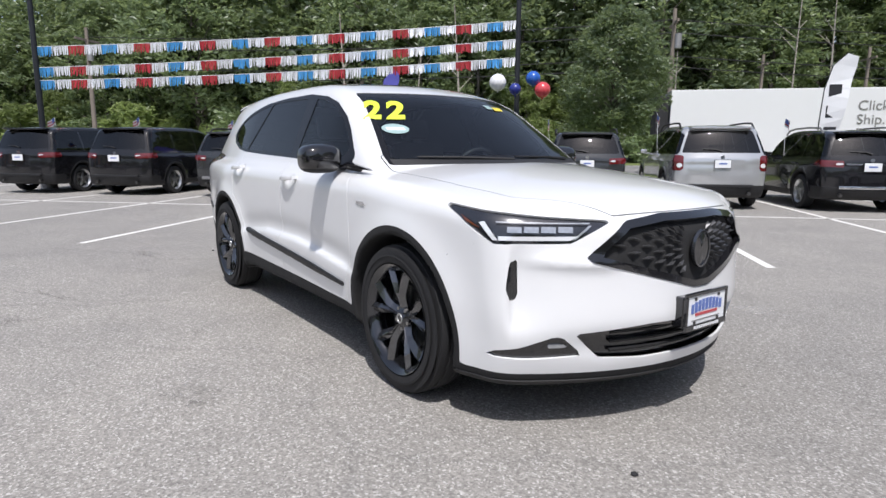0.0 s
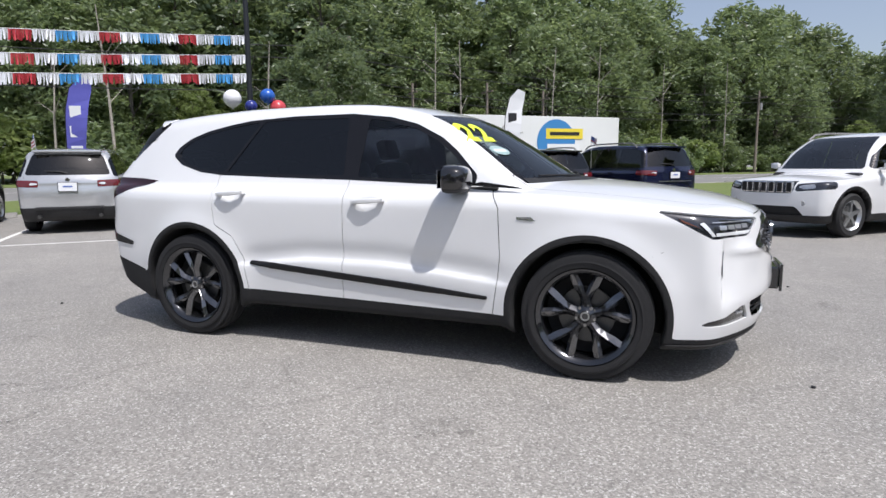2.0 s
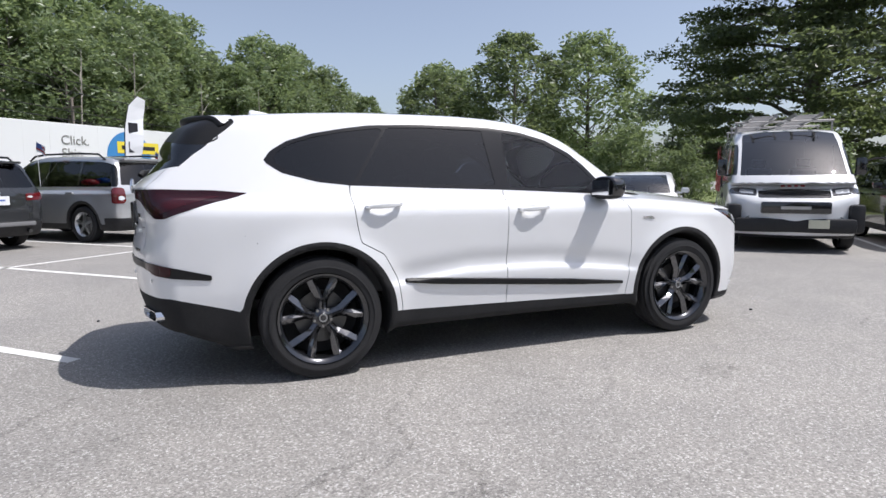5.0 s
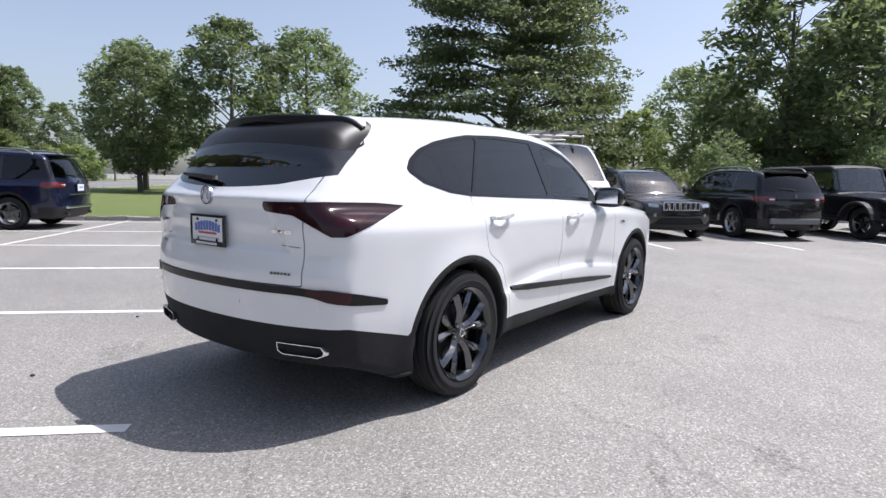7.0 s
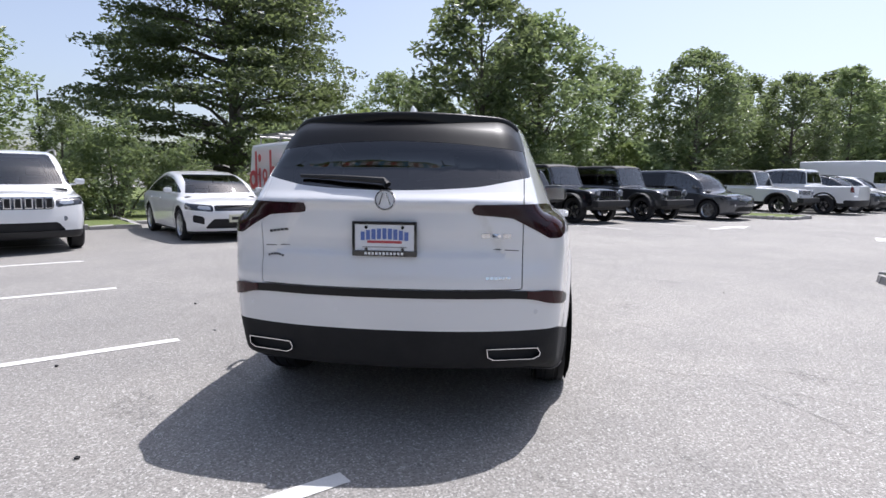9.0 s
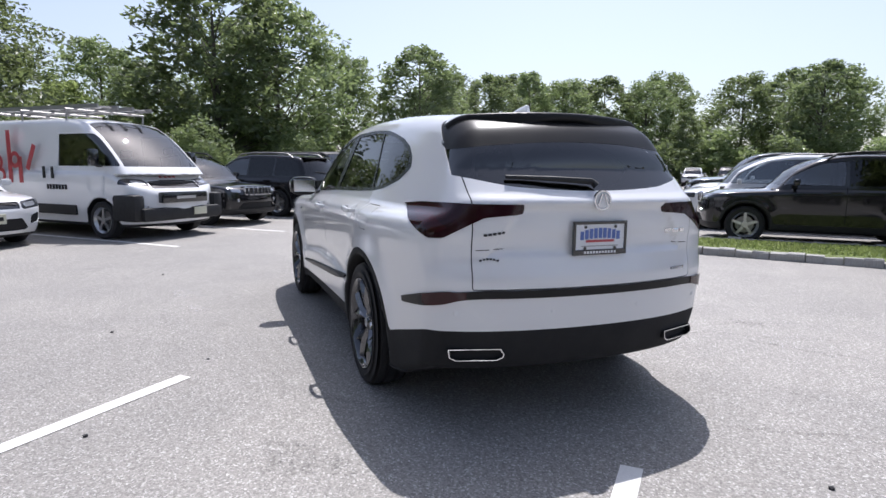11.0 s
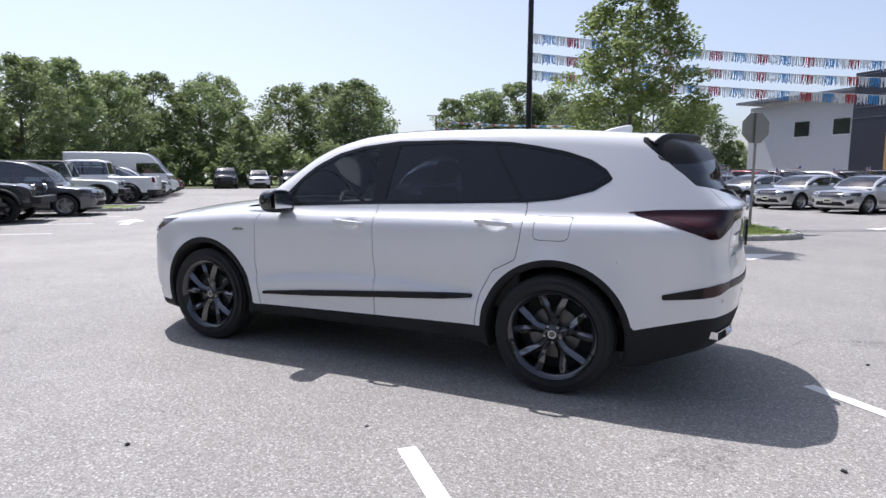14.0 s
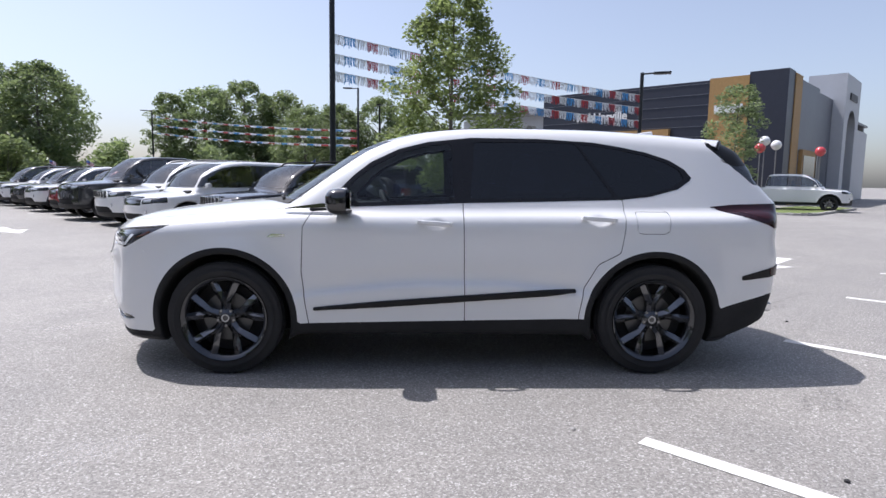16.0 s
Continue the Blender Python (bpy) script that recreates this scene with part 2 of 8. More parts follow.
def split(skin, f):
    """Cuts a skin along f = 0 into the piece with f < 0 and the rest."""
    V, faces, N = skin
    if not len(faces):
        return skin, skin
    val = f(V[:, 0], V[:, 1], V[:, 2])
    val = np.where(np.abs(val) < 1e-6, 1e-6, val)
    neg = val < 0
    nl = neg.tolist()
    ins, outs = [], []
    newv, newn, cache = [], [], {}
    base = len(V)

    def cross(a, b):
        key = (a, b) if a < b else (b, a)
        if key not in cache:
            i, j = key
            t = val[i] / (val[i] - val[j])
            newv.append(V[i] + (V[j] - V[i]) * t)
            newn.append(N[i] + (N[j] - N[i]) * t)
            cache[key] = base + len(newv) - 1
        return cache[key]
    for q in faces:
        k = sum(nl[i] for i in q)
        if k == len(q):
            ins.append(q)
        elif k == 0:
            outs.append(q)
        else:
            A, B = [], []
            for i, a in enumerate(q):
                b = q[(i + 1) % len(q)]
                (A if nl[a] else B).append(a)
                if nl[a] != nl[b]:
                    c = cross(a, b)
                    A.append(c)
                    B.append(c)
            if len(A) > 2:
                ins.append(tuple(A))
            if len(B) > 2:
                outs.append(tuple(B))
    V2 = np.vstack([V, np.array(newv)]) if newv else V
    N2 = np.vstack([N, np.array(newn)]) if newn else N
    return tight((V2, ins, N2)), tight((V2, outs, N2))


def tight(skin):
    V, faces, N = skin
    if not faces:
        return V[:0], [], N[:0]
    used = np.zeros(len(V), dtype=bool)
    flat = [i for q in faces for i in q]
    used[flat] = True
    ren = np.cumsum(used) - 1
    rl = ren.tolist()
    return V[used], [tuple(rl[i] for i in q) for q in faces], N[used]


def islands(skin):
    """The separate patches of a skin, crumbs left out."""
    V, faces, N = skin
    root = list(range(len(V)))

    def find(i):
        while root[i] != i:
            root[i] = root[root[i]]
            i = root[i]
        return i
    for q in faces:
        a = find(q[0])
        for i in q[1:]:
            root[find(i)] = a
    sets = {}
    for q in faces:
        sets.setdefault(find(q[0]), []).append(q)
    return [tight((V, fs, N)) for fs in sets.values() if len(fs) > 12]


def panel(name, skin, mat, parent=None, label="", push=0.0, rim=0.0, scale_n=1.0):
    """A piece of skin as an object: moved out by push, its edge folded in by rim."""
    V, faces, N = skin
    if not faces:
        return None
    N = N / np.maximum(np.linalg.norm(N, axis=1, keepdims=True), 1e-9)
    W = V + N * push
    verts, fs, nn = [W], list(faces), [N]
    if rim:
        seen = {}
        for q in faces:
            for i, a in enumerate(q):
                b = q[(i + 1) % len(q)]
                if (b, a) in seen:
                    del seen[(b, a)]
                else:
                    seen[(a, b)] = 1
        ids = sorted({i for e in seen for i in e})
        if ids:
            m1 = {a: len(W) + k for k, a in enumerate(ids)}
            m2 = {a: len(W) + len(ids) + k for k, a in enumerate(ids)}
            verts += [W[ids], W[ids] - N[ids] * rim]
            side = np.zeros((len(ids), 3))
            pos = {a: k for k, a in enumerate(ids)}
            for a, b in seen:
                e = W[b] - W[a]
                o = np.cross(e, N[a])
                side[pos[a]] += o
                side[pos[b]] += o
            side /= np.maximum(np.linalg.norm(side, axis=1, keepdims=True), 1e-9)
            nn += [side, side]
            fs += [(m1[b], m1[a], m2[a], m2[b]) for a, b in seen]
    return obj(name, np.vstack(verts), fs, mat, parent, label, True, np.vstack(nn))


def limb(bm, pts, r0, r1, seg=7):
    rings = []
    n = len(pts)
    for i, p in enumerate(pts):
        p = Vector(p)
        d = (Vector(pts[min(i + 1, n - 1)]) - Vector(pts[max(i - 1, 0)])).normalized()
        q = d.to_track_quat("Z", "Y")
        r = r0 + (r1 - r0) * i / (n - 1)
        rings.append([bm.verts.new(p + q @ Vector((r * math.cos(2 * math.pi * k / seg), r * math.sin(2 * math.pi * k / seg), 0))) for k in range(seg)])
    for A, B in zip(rings, rings[1:]):
        for k in range(seg):
            bm.faces.new((A[k], A[(k + 1) % seg], B[(k + 1) % seg], B[k]))
    bm.faces.new(rings[-1])


# ---- car bodies: smooth solids, meshed and cut into panels ----
def curve(keys):
    """A smooth curve through a few (x, y) keys."""
    k = np.array(keys, dtype=float)
    kx, ky = k[:, 0], k[:, 1]
    d = np.diff(ky) / np.diff(kx)
    m = np.concatenate(([d[0]], np.where(d[:-1] * d[1:] > 0, 2 * d[:-1] * d[1:] / (d[:-1] + d[1:] + 1e-12), 0.0), [d[-1]]))

    def at(v):
        v = np.clip(v, kx[0], kx[-1])
        i = np.clip(np.searchsorted(kx, v) - 1, 0, len(kx) - 2)
        h = kx[i + 1] - kx[i]
        s = (v - kx[i]) / h
        return (ky[i] * (1 + 2 * s) * (1 - s) ** 2 + m[i] * h * s * (1 - s) ** 2
                + ky[i + 1] * s * s * (3 - 2 * s) + m[i + 1] * h * s * s * (s - 1))
    return at


def smax(a, b, k):
    h = np.clip(0.5 + 0.5 * (a - b) / k, 0, 1)
    return b + (a - b) * h + k * h * (1 - h)


def smin(a, b, k):
    return -smax(-a, -b, k)


def poly_dist(px, pz, pts, r=0.0):
    """Signed distance to a rounded polygon, negative inside."""
    d = np.full(np.shape(px), 1e9)
    s = np.ones(np.shape(px))
    n = len(pts)
    for i in range(n):
        ax, az = pts[i]
        bx, bz = pts[i - 1]
        ex, ez = bx - ax, bz - az
        wx, wz = px - ax, pz - az
        t = np.clip((wx * ex + wz * ez) / (ex * ex + ez * ez), 0, 1)
        d = np.minimum(d, (wx - ex * t) ** 2 + (wz - ez * t) ** 2)
        c1, c2, c3 = pz >= az, pz < bz, ex * wz > ez * wx
        s = np.where((c1 & c2 & c3) | (~c1 & ~c2 & ~c3), -s, s)
    return s * np.sqrt(d) - r


def car_field(P):
    """The solid of a car body from its curves: negative inside. x ahead, y left, z up, wheels on z = 0."""
    low, top = curve(P["low"]), curve(P["top"])
    side, gside = curve(P["side"]), curve(P["gside"])
    nose, tail = curve(P["nose"]), curve(P["tail"])
    plan = curve(P["plan"])
    gplan = curve(P.get("gplan", [(-3, 0), (3, 0)]))
    fa, ra, rb = P.get("fa", 0.45), P.get("ra", 0.17), P.get("rb", 0.12)
    crown, gcrown, wsc = P.get("crown", 0.10), P.get("gcrown", 0.05), P.get("wsc", 0.25)
    bottom = P.get("bottom", 0.22)
    kh, kc, kg = P.get("kh", 0.10), P.get("kc", 0.08), P.get("kg", 0.10)
    flare = P.get("flare", 0.03)
    ft, rt = P["axles"]
    hub, well = P["hub"], P["well"]

    def f(x, y, z):
        a = np.abs(y)
        y2 = y * y
        w = side(z) + plan(x)
        for ax in (ft, rt):
            r = np.sqrt((x - ax) ** 2 + (z - hub) ** 2)
            w = w + flare * np.exp(-((r - well) / 0.11) ** 2)
        if "dent" in P:
            w = w + P["dent"](x, z)
        d = a - w
        up = (z - (low(x) - crown * y2)) * 0.95
        d = smax(d, up, kh)
        d = smax(d, x - (nose(z) - fa * y2), kc)
        d = smax(d, (tail(z) + ra * y2 + rb * y2 * y2) - x, kc)
        d = smax(d, bottom + P.get("rise", 0.0) * np.clip((-1.95 - x) / 0.30, 0, 1) + P.get("sill_rise", 0.0) * np.clip((1.06 - np.abs(x)) / 0.10, 0, 1) - z, 0.05)
        if "bed" in P:
            x0, x1, bw, bz = P["bed"]
            d = smax(d, -np.maximum(np.maximum(x0 - x, x - x1), np.maximum(a - bw, bz - z)), 0.02)
        g = (a - (gside(z) + gplan(x))) * 0.93
        xx = np.where(x > P.get("gmid", 0), x - wsc * (0.3 - y2), x + P.get("rgc", 0.25) * (0.3 - y2))
        tz = (z - (top(xx) - gcrown * y2))
        slope = np.abs(top(xx + 0.02) - top(xx - 0.02)) / 0.04
        tz = tz / np.sqrt(1 + np.minimum(slope, 6.0) ** 2)
        g = smax(g, tz, kg)
        g = smax(g, P.get("gbase", 1.0) - z, 0.02)
        g = smax(g, (tail(z) + ra * y2 + rb * y2 * y2) - x, 0.05)
        d = smin(d, g, P.get("kj", 0.03))
        if "extra" in P:
            d = P["extra"](d, x, y, z)
        for ax in (ft, rt):
            r = np.sqrt((x - ax) ** 2 + (z - hub) ** 2) - well
            d = smax(d, -smax(r, 0.58 - a, 0.03), 0.012)
        return d
    return f


def sport_suv():
    """The curves of the white car in the middle of the place."""
    def dent(x, z):
        # hollow over the sill between the wheels, and the bulge under it
        m = 1 / (1 + np.exp(-(x + 1.0) / 0.06)) / (1 + np.exp((x - 0.95) / 0.06))
        line = 0.655 - 0.10 * np.clip(x - 0.1, 0, 1) ** 1.3 - 0.12 * np.clip(-0.45 - x, 0, 1)
        q = z - line
        return m * (-0.014 * np.exp(-((q - 0.02) / 0.065) ** 2) + 0.020 / (1 + np.exp((q + 0.03) / 0.006)))

    def extra(d, x, y, z):
        a = np.abs(y)
        # number plate recess in the tailgate
        r = np.maximum(np.abs(z - 1.045) - 0.115, (a - 0.575 + (z - 0.93) * 0.60)) + 0.0 * x
        d = d + 0.020 * (x < -2) / (1 + np.exp(r / 0.007))
        # hollow cheeks beside the nose, cut sharply at the side slots
        q = a - x
        cheek = np.exp(-((z - 0.66) / 0.17) ** 4) / (1 + np.exp((q + 1.315) / 0.008)) * np.exp(-(np.clip(-1.33 - q, 0, 1) / 0.16) ** 2)
        d = d + 0.036 * (x > 1.6) * cheek
        # ledge from the slot towards the grille, and the fold down to the intake
        d = d - 0.018 * (x > 1.9) * np.exp(-((z - 0.76 - 0.05 * np.clip(a - 0.5, 0, 1)) / 0.030) ** 2) * np.exp(-((a - 0.62) / 0.16) ** 4)
        # crease under the nose, over the lower intake
        d = d + 0.022 * (x > 2.0) * np.exp(-((z - 0.415) / 0.06) ** 2) * np.exp(-(a / 0.62) ** 6)
        # cups behind the door handles
        for hx, hz in ((0.045, 1.015), (-1.055, 1.055)):
            d = d + 0.010 * (a > 0.7) * np.exp(-(((x - hx) / 0.060) ** 2 + ((z - hz) / 0.034) ** 2) ** 2)
        return d
    return dict(
        low=[(-2.6, 1.17), (-2.2, 1.20), (-1.2, 1.20), (0.4, 1.18), (0.95, 1.175), (1.4, 1.15), (1.8, 1.11), (2.15, 1.055), (2.4, 0.97), (2.6, 0.85)],
        crown=0.115, kh=0.09,
        top=[(-2.75, 0.80), (-2.50, 1.20), (-2.40, 1.30), (-2.27, 1.44), (-2.15, 1.575), (-2.02, 1.63), (-1.87, 1.652), (-1.48, 1.682), (-1.0, 1.702), (-0.5, 1.705),
             (-0.2, 1.697), (0.08, 1.672), (0.34, 1.615), (0.54, 1.54), (0.74, 1.425), (0.94, 1.30), (1.12, 1.18), (1.5, 0.80)],
        gcrown=0.055, gmid=-0.5, wsc=0.30, rgc=0.28, kg=0.09,
        side=[(0.15, 0.90), (0.30, 0.925), (0.45, 0.94), (0.58, 0.952), (0.75, 0.958), (0.95, 0.962), (1.07, 0.955), (1.13, 0.93), (1.2, 0.895), (1.3, 0.85)],
        gside=[(0.9, 0.95), (1.13, 0.865), (1.17, 0.848), (1.60, 0.665), (1.8, 0.57)],
        plan=[(-2.6, -0.17), (-2.3, -0.09), (-2.0, -0.04), (-1.4, 0.0), (0.0, -0.006), (1.2, 0.004), (1.8, -0.018), (2.2, -0.07), (2.6, -0.16)],
        gplan=[(-2.5, -0.15), (-2.2, -0.085), (-1.7, -0.02), (-1.2, 0.0), (0.3, 0.0), (1.1, -0.05)],
        nose=[(0.1, 2.34), (0.24, 2.43), (0.36, 2.475), (0.5, 2.505), (0.65, 2.495), (0.78, 2.487), (0.9, 2.465), (0.98, 2.42), (1.05, 2.35)],
        fa=0.45, ra=0.17, rb=0.12,
        tail=[(0.2, -2.35), (0.34, -2.45), (0.45, -2.49), (0.55, -2.515), (0.70, -2.53), (0.80, -2.535), (0.92, -2.515), (1.10, -2.515), (1.18, -2.52), (1.23, -2.47), (1.35, -2.36)],
        bottom=0.215, rise=0.115, sill_rise=0.05, axles=(1.445, -1.445), hub=0.375, well=0.435, flare=0.028, dent=dent, extra=extra, kc=0.07)


# ---- ground ----
def asphalt():
    m, n, l, b = nodes_of("asphalt")
    mid = noise_tex(n, l, 1.1, 6, 0.65)
    big = noise_tex(n, l, 0.17, 4, 0.55)
    grain = noise_tex(n, l, 48.0, 4, 0.8)
    # the stones of the aggregate: cells of their own tone in dark binder
    tco = n.new("ShaderNodeTexCoord")
    cell = n.new("ShaderNodeTexVoronoi")
    cell.inputs["Scale"].default_value = 120.0
    l.new(tco.outputs["Object"], cell.inputs["Vector"])
    sep = n.new("ShaderNodeSeparateColor")
    l.new(cell.outputs["Color"], sep.inputs["Color"])
    base = ramp(n, l, sep.outputs["Red"], [(0.0, (0.178, 0.170, 0.158)), (0.45, (0.254, 0.243, 0.226)), (0.85, (0.310, 0.296, 0.275)), (1.0, (0.50, 0.487, 0.47))])
    wear = ramp(n, l, grain, [(0.36, (0.74, 0.74, 0.74)), (0.50, (1.0, 1.0, 1.0)), (0.66, (1.24, 1.23, 1.22))])
    base = mix(n, l, 1.0, base, wear, "MULTIPLY")
    tone = ramp(n, l, mid, [(0.34, (0.90, 0.90, 0.905)), (0.60, (1.03, 1.025, 1.02))])
    base = mix(n, l, 1.0, base, tone, "MULTIPLY")
    tone2 = ramp(n, l, big, [(0.35, (0.88, 0.88, 0.885)), (0.65, (1.08, 1.075, 1.07))])
    base = mix(n, l, 1.0, base, tone2, "MULTIPLY")
    # wandering cracks: edges of large warped cells, only where the surface is worn
    tc = n.new("ShaderNodeTexCoord")
    warp = n.new("ShaderNodeTexNoise")
    warp.inputs["Scale"].default_value, warp.inputs["Detail"].default_value = 0.9, 6
    l.new(tc.outputs["Object"], warp.inputs["Vector"])
    add = n.new("ShaderNodeMix")
    add.data_type, add.blend_type = "RGBA", "LINEAR_LIGHT"
    add.inputs[0].default_value = 0.55
    l.new(tc.outputs["Object"], add.inputs[6])
    l.new(warp.outputs["Color"], add.inputs[7])
    vo = n.new("ShaderNodeTexVoronoi")
    vo.feature = "DISTANCE_TO_EDGE"
    vo.inputs["Scale"].default_value = 0.27
    l.new(add.outputs[2], vo.inputs["Vector"])
    line = ramp(n, l, vo.outputs["Distance"], [(0.0, (1, 1, 1)), (0.0065, (0, 0, 0))])
    worn = ramp(n, l, noise_tex(n, l, 0.30, 3), [(0.46, (0, 0, 0)), (0.58, (1, 1, 1))])
    crack = mix(n, l, 1.0, line, worn, "MULTIPLY")
    base = mix(n, l, mix(n, l, 0.20, (0, 0, 0), crack), base, (0.06, 0.06, 0.062))
    l.new(base, b.inputs["Base Color"])
    b.inputs["Roughness"].default_value = 0.72
    bump(n, l, b, grain, 0.6, 0.006)
    return m


def grass_mat():
    m, n, l, b = nodes_of("grass_turf")
    a = noise_tex(n, l, 60.0, 4, 0.7)
    c = noise_tex(n, l, 0.35, 4)
    col = ramp(n, l, a, [(0.3, (0.060, 0.090, 0.022)), (0.7, (0.19, 0.25, 0.065))])
    dry = ramp(n, l, c, [(0.4, (0, 0, 0)), (0.75, (0.6, 0.6, 0.6))])
    l.new(mix(n, l, dry, col, (0.20, 0.19, 0.08)), b.inputs["Base Color"])
    b.inputs["Roughness"].default_value = 0.9
    bump(n, l, b, a, 0.8, 0.03)
    return m


M_ASPHALT, M_GRASS = asphalt(), grass_mat()
M_PAINT = plain("road_paint", (0.72, 0.71, 0.68), 0.7, 0.0, 120.0, 0.2)
M_KERB = plain("granite_kerb", (0.36, 0.35, 0.335), 0.9, 0.0, 18.0, 0.42, bump_by=0.8)


def sheet(name, pts, z, mat, thick=0.0, smooth=False):
    bm = bmesh.new()
    vs = [bm.verts.new((p[0], p[1], z)) for p in pts]
    fc = bm.faces.new(vs)
    if fc.normal.z < 0:
        fc.normal_flip()
    if thick:
        r = bmesh.ops.extrude_face_region(bm, geom=[fc])
        bmesh.ops.translate(bm, verts=[v for v in r["geom"] if isinstance(v, bmesh.types.BMVert)], vec=(0, 0, thick))
    return part(name, bm, mat)


g = sheet("ground", [(-900, -900), (900, -900), (900, 900), (-900, 900)], 0.0, M_ASPHALT)
tagged(g, "grey weathered asphalt lot with fine light aggregate", "ground", kind="structure")


def stain(x, y, r, seed, stretch=1.5, turn=0.0, mat=None, label="dark oil stain soaked into the asphalt"):
    """An oil or tyre stain: a thin dark film with a ragged edge."""
    rs = random.Random(seed)
    bm = bmesh.new()
    n = 40
    pts = []
    for k in range(n):
        a = 2 * math.pi * k / n
        q = r * (0.65 + 0.25 * math.sin(3 * a + seed) * rs.random() + 0.3 * rs.random())
        px, py = q * math.cos(a) * stretch, q * math.sin(a)
        c, s = math.cos(radians(turn)), math.sin(radians(turn))
        pts.append(bm.verts.new((x + px * c - py * s, y + px * s + py * c, 0.003)))
    bm.faces.new(pts)
    return tagged(part("stain", bm, mat or M_STAIN), label, "stain", "stains", "structure")


def stain_mat(name="oil_stain", colour=(0.055, 0.053, 0.052), grain=16.0, start=0.46, most=0.42):
    m, n, l, b = nodes_of(name)
    t = noise_tex(n, l, grain, 7, 0.8)
    b.inputs["Base Color"].default_value = (*colour, 1)
    b.inputs["Roughness"].default_value = 0.6
    tr = n.new("ShaderNodeBsdfTransparent")
    mx = n.new("ShaderNodeMixShader")
    l.new(ramp(n, l, t, [(start, (0, 0, 0)), (0.70, (most, most, most))]), mx.inputs["Fac"])
    l.new(tr.outputs["BSDF"], mx.inputs[1])
    l.new(b.outputs["BSDF"], mx.inputs[2])
    l.new(mx.outputs["Shader"], n["Material Output"].inputs["Surface"])
    return m


M_STAIN = stain_mat()
for k, (x, y, r, st, tu) in enumerate(((0.93, -1.83, 0.14, 1.6, 20), (-2.36, 1.47, 0.17, 1.9, 40), (2.6, -2.6, 0.13, 2.0, 70), (-3.6, -1.3, 0.16, 1.8, 15), (-1.2, -2.6, 0.10, 2.4, 5), (3.2, 1.6, 0.12, 1.8, 100), (-4.5, 1.0, 0.18, 1.6, 60))):
    stain(x, y, r, k + 3, st, tu)
def crack(pts, seed, wide=0.024):
    """A wandering crack: a thin ragged strip of broken, dirt-filled surface."""
    rs = random.Random(seed)
    line = []
    for p, q in zip(pts, pts[1:]):
        n = max(2, int(math.hypot(q[0] - p[0], q[1] - p[1]) / 0.035))
        for i in range(n):
            t = i / n
            line.append((p[0] + (q[0] - p[0]) * t + rs.uniform(-0.016, 0.016), p[1] + (q[1] - p[1]) * t + rs.uniform(-0.016, 0.016)))
    bm = bmesh.new()
    prev = None
    for i, (p, q) in enumerate(zip(line, line[1:])):
        d = Vector((q[0] - p[0], q[1] - p[1], 0)).normalized()
        ease = min(1.0, i / 6, (len(line) - 1 - i) / 6) + 0.08
        o = Vector((-d.y, d.x, 0)) * wide * ease * rs.uniform(0.25, 1.0)
        row = [bm.verts.new((p[0] + o.x, p[1] + o.y, 0.0035)), bm.verts.new((p[0] - o.x * 0.8, p[1] - o.y * 0.8, 0.0035))]
        if prev:
            bm.faces.new((prev[0], prev[1], row[1], row[0]))
        prev = row
    return tagged(part("crack", bm, M_CRACK), "ragged dirt-filled crack in the asphalt", "crack", "cracks", "structure")


M_CRACK = stain_mat("crack_dirt", (0.075, 0.071, 0.066), 26.0, 0.40, 0.40)
for k, pts in enumerate((
        [(-1.95, -2.95), (-1.67, -2.57), (-1.58, -2.31), (-1.28, -2.08), (-1.29, -1.70), (-1.01, -1.40), (-0.94, -1.12)],
        [(-1.36, -3.05), (-1.28, -2.80), (-1.11, -2.48), (-1.17, -2.17)],
        [(-4.76, -2.25), (-3.59, -1.33), (-3.10, -1.23), (-2.90, -0.86), (-2.71, -0.62)],
        [(-2.85, -1.62), (-2.68, -1.52), (-2.52, -1.43), (-2.30, -1.44)],
        [(-2.45, -2.62), (-2.17, -2.52), (-1.95, -2.34), (-1.52, -2.08)],
        [(-2.30, -2.46), (-1.86, -2.30), (-1.66, -2.22), (-1.44, -2.05)],
        [(-0.36, -1.28), (-0.23, -1.52), (0.10, -1.66)],
        [(4.20, 2.80), (4.45, 2.60), (4.60, 2.32), (4.9, 2.2)],
        [(2.9, -1.5), (3.3, -1.3), (3.9, -1.35)])):
    crack(pts, k + 40)
M_SCUFF = stain_mat("pale_scuff", (0.62, 0.60, 0.57), 30.0, 0.44, 0.55)
for k, (x, y, r) in enumerate(((0.95, 1.97, 0.10), (0.25, 1.75, 0.03), (1.7, 2.1, 0.16), (3.2, -0.3, 0.12))):
    stain(x, y, r, k + 21, 1.9, 35, M_SCUFF, "pale scuffed patch on the asphalt")
rp_ = random.Random(77)
for k, (x, y) in enumerate(((-0.667, 1.878), (2.666, -0.644), (-1.75, 2.45), (-2.95, 1.35), (1.9, -3.1), (0.3, 2.6), (-3.4, -0.6), (3.0, 2.4))):
    bm = bmesh.new()
    bmesh.ops.create_icosphere(bm, subdivisions=2, radius=0.013)
    for v in bm.verts:
        v.co *= 1 + rp_.uniform(-0.25, 0.25)
        v.co.z *= 0.6
    bmesh.ops.translate(bm, verts=bm.verts[:], vec=(x, y, 0.006))
    tagged(part("pebble", bm, M_SEAM if k % 4 else M_KERB), "small loose stone lying on the asphalt", "stone", "loose stones")


# ---- the white car in the middle ----
def wrap_front(x, y):
    """A coordinate that runs round the front corner, from the nose to the flank."""
    return np.abs(y) - x


def wrap_rear(x, y):
    return np.abs(y) + x


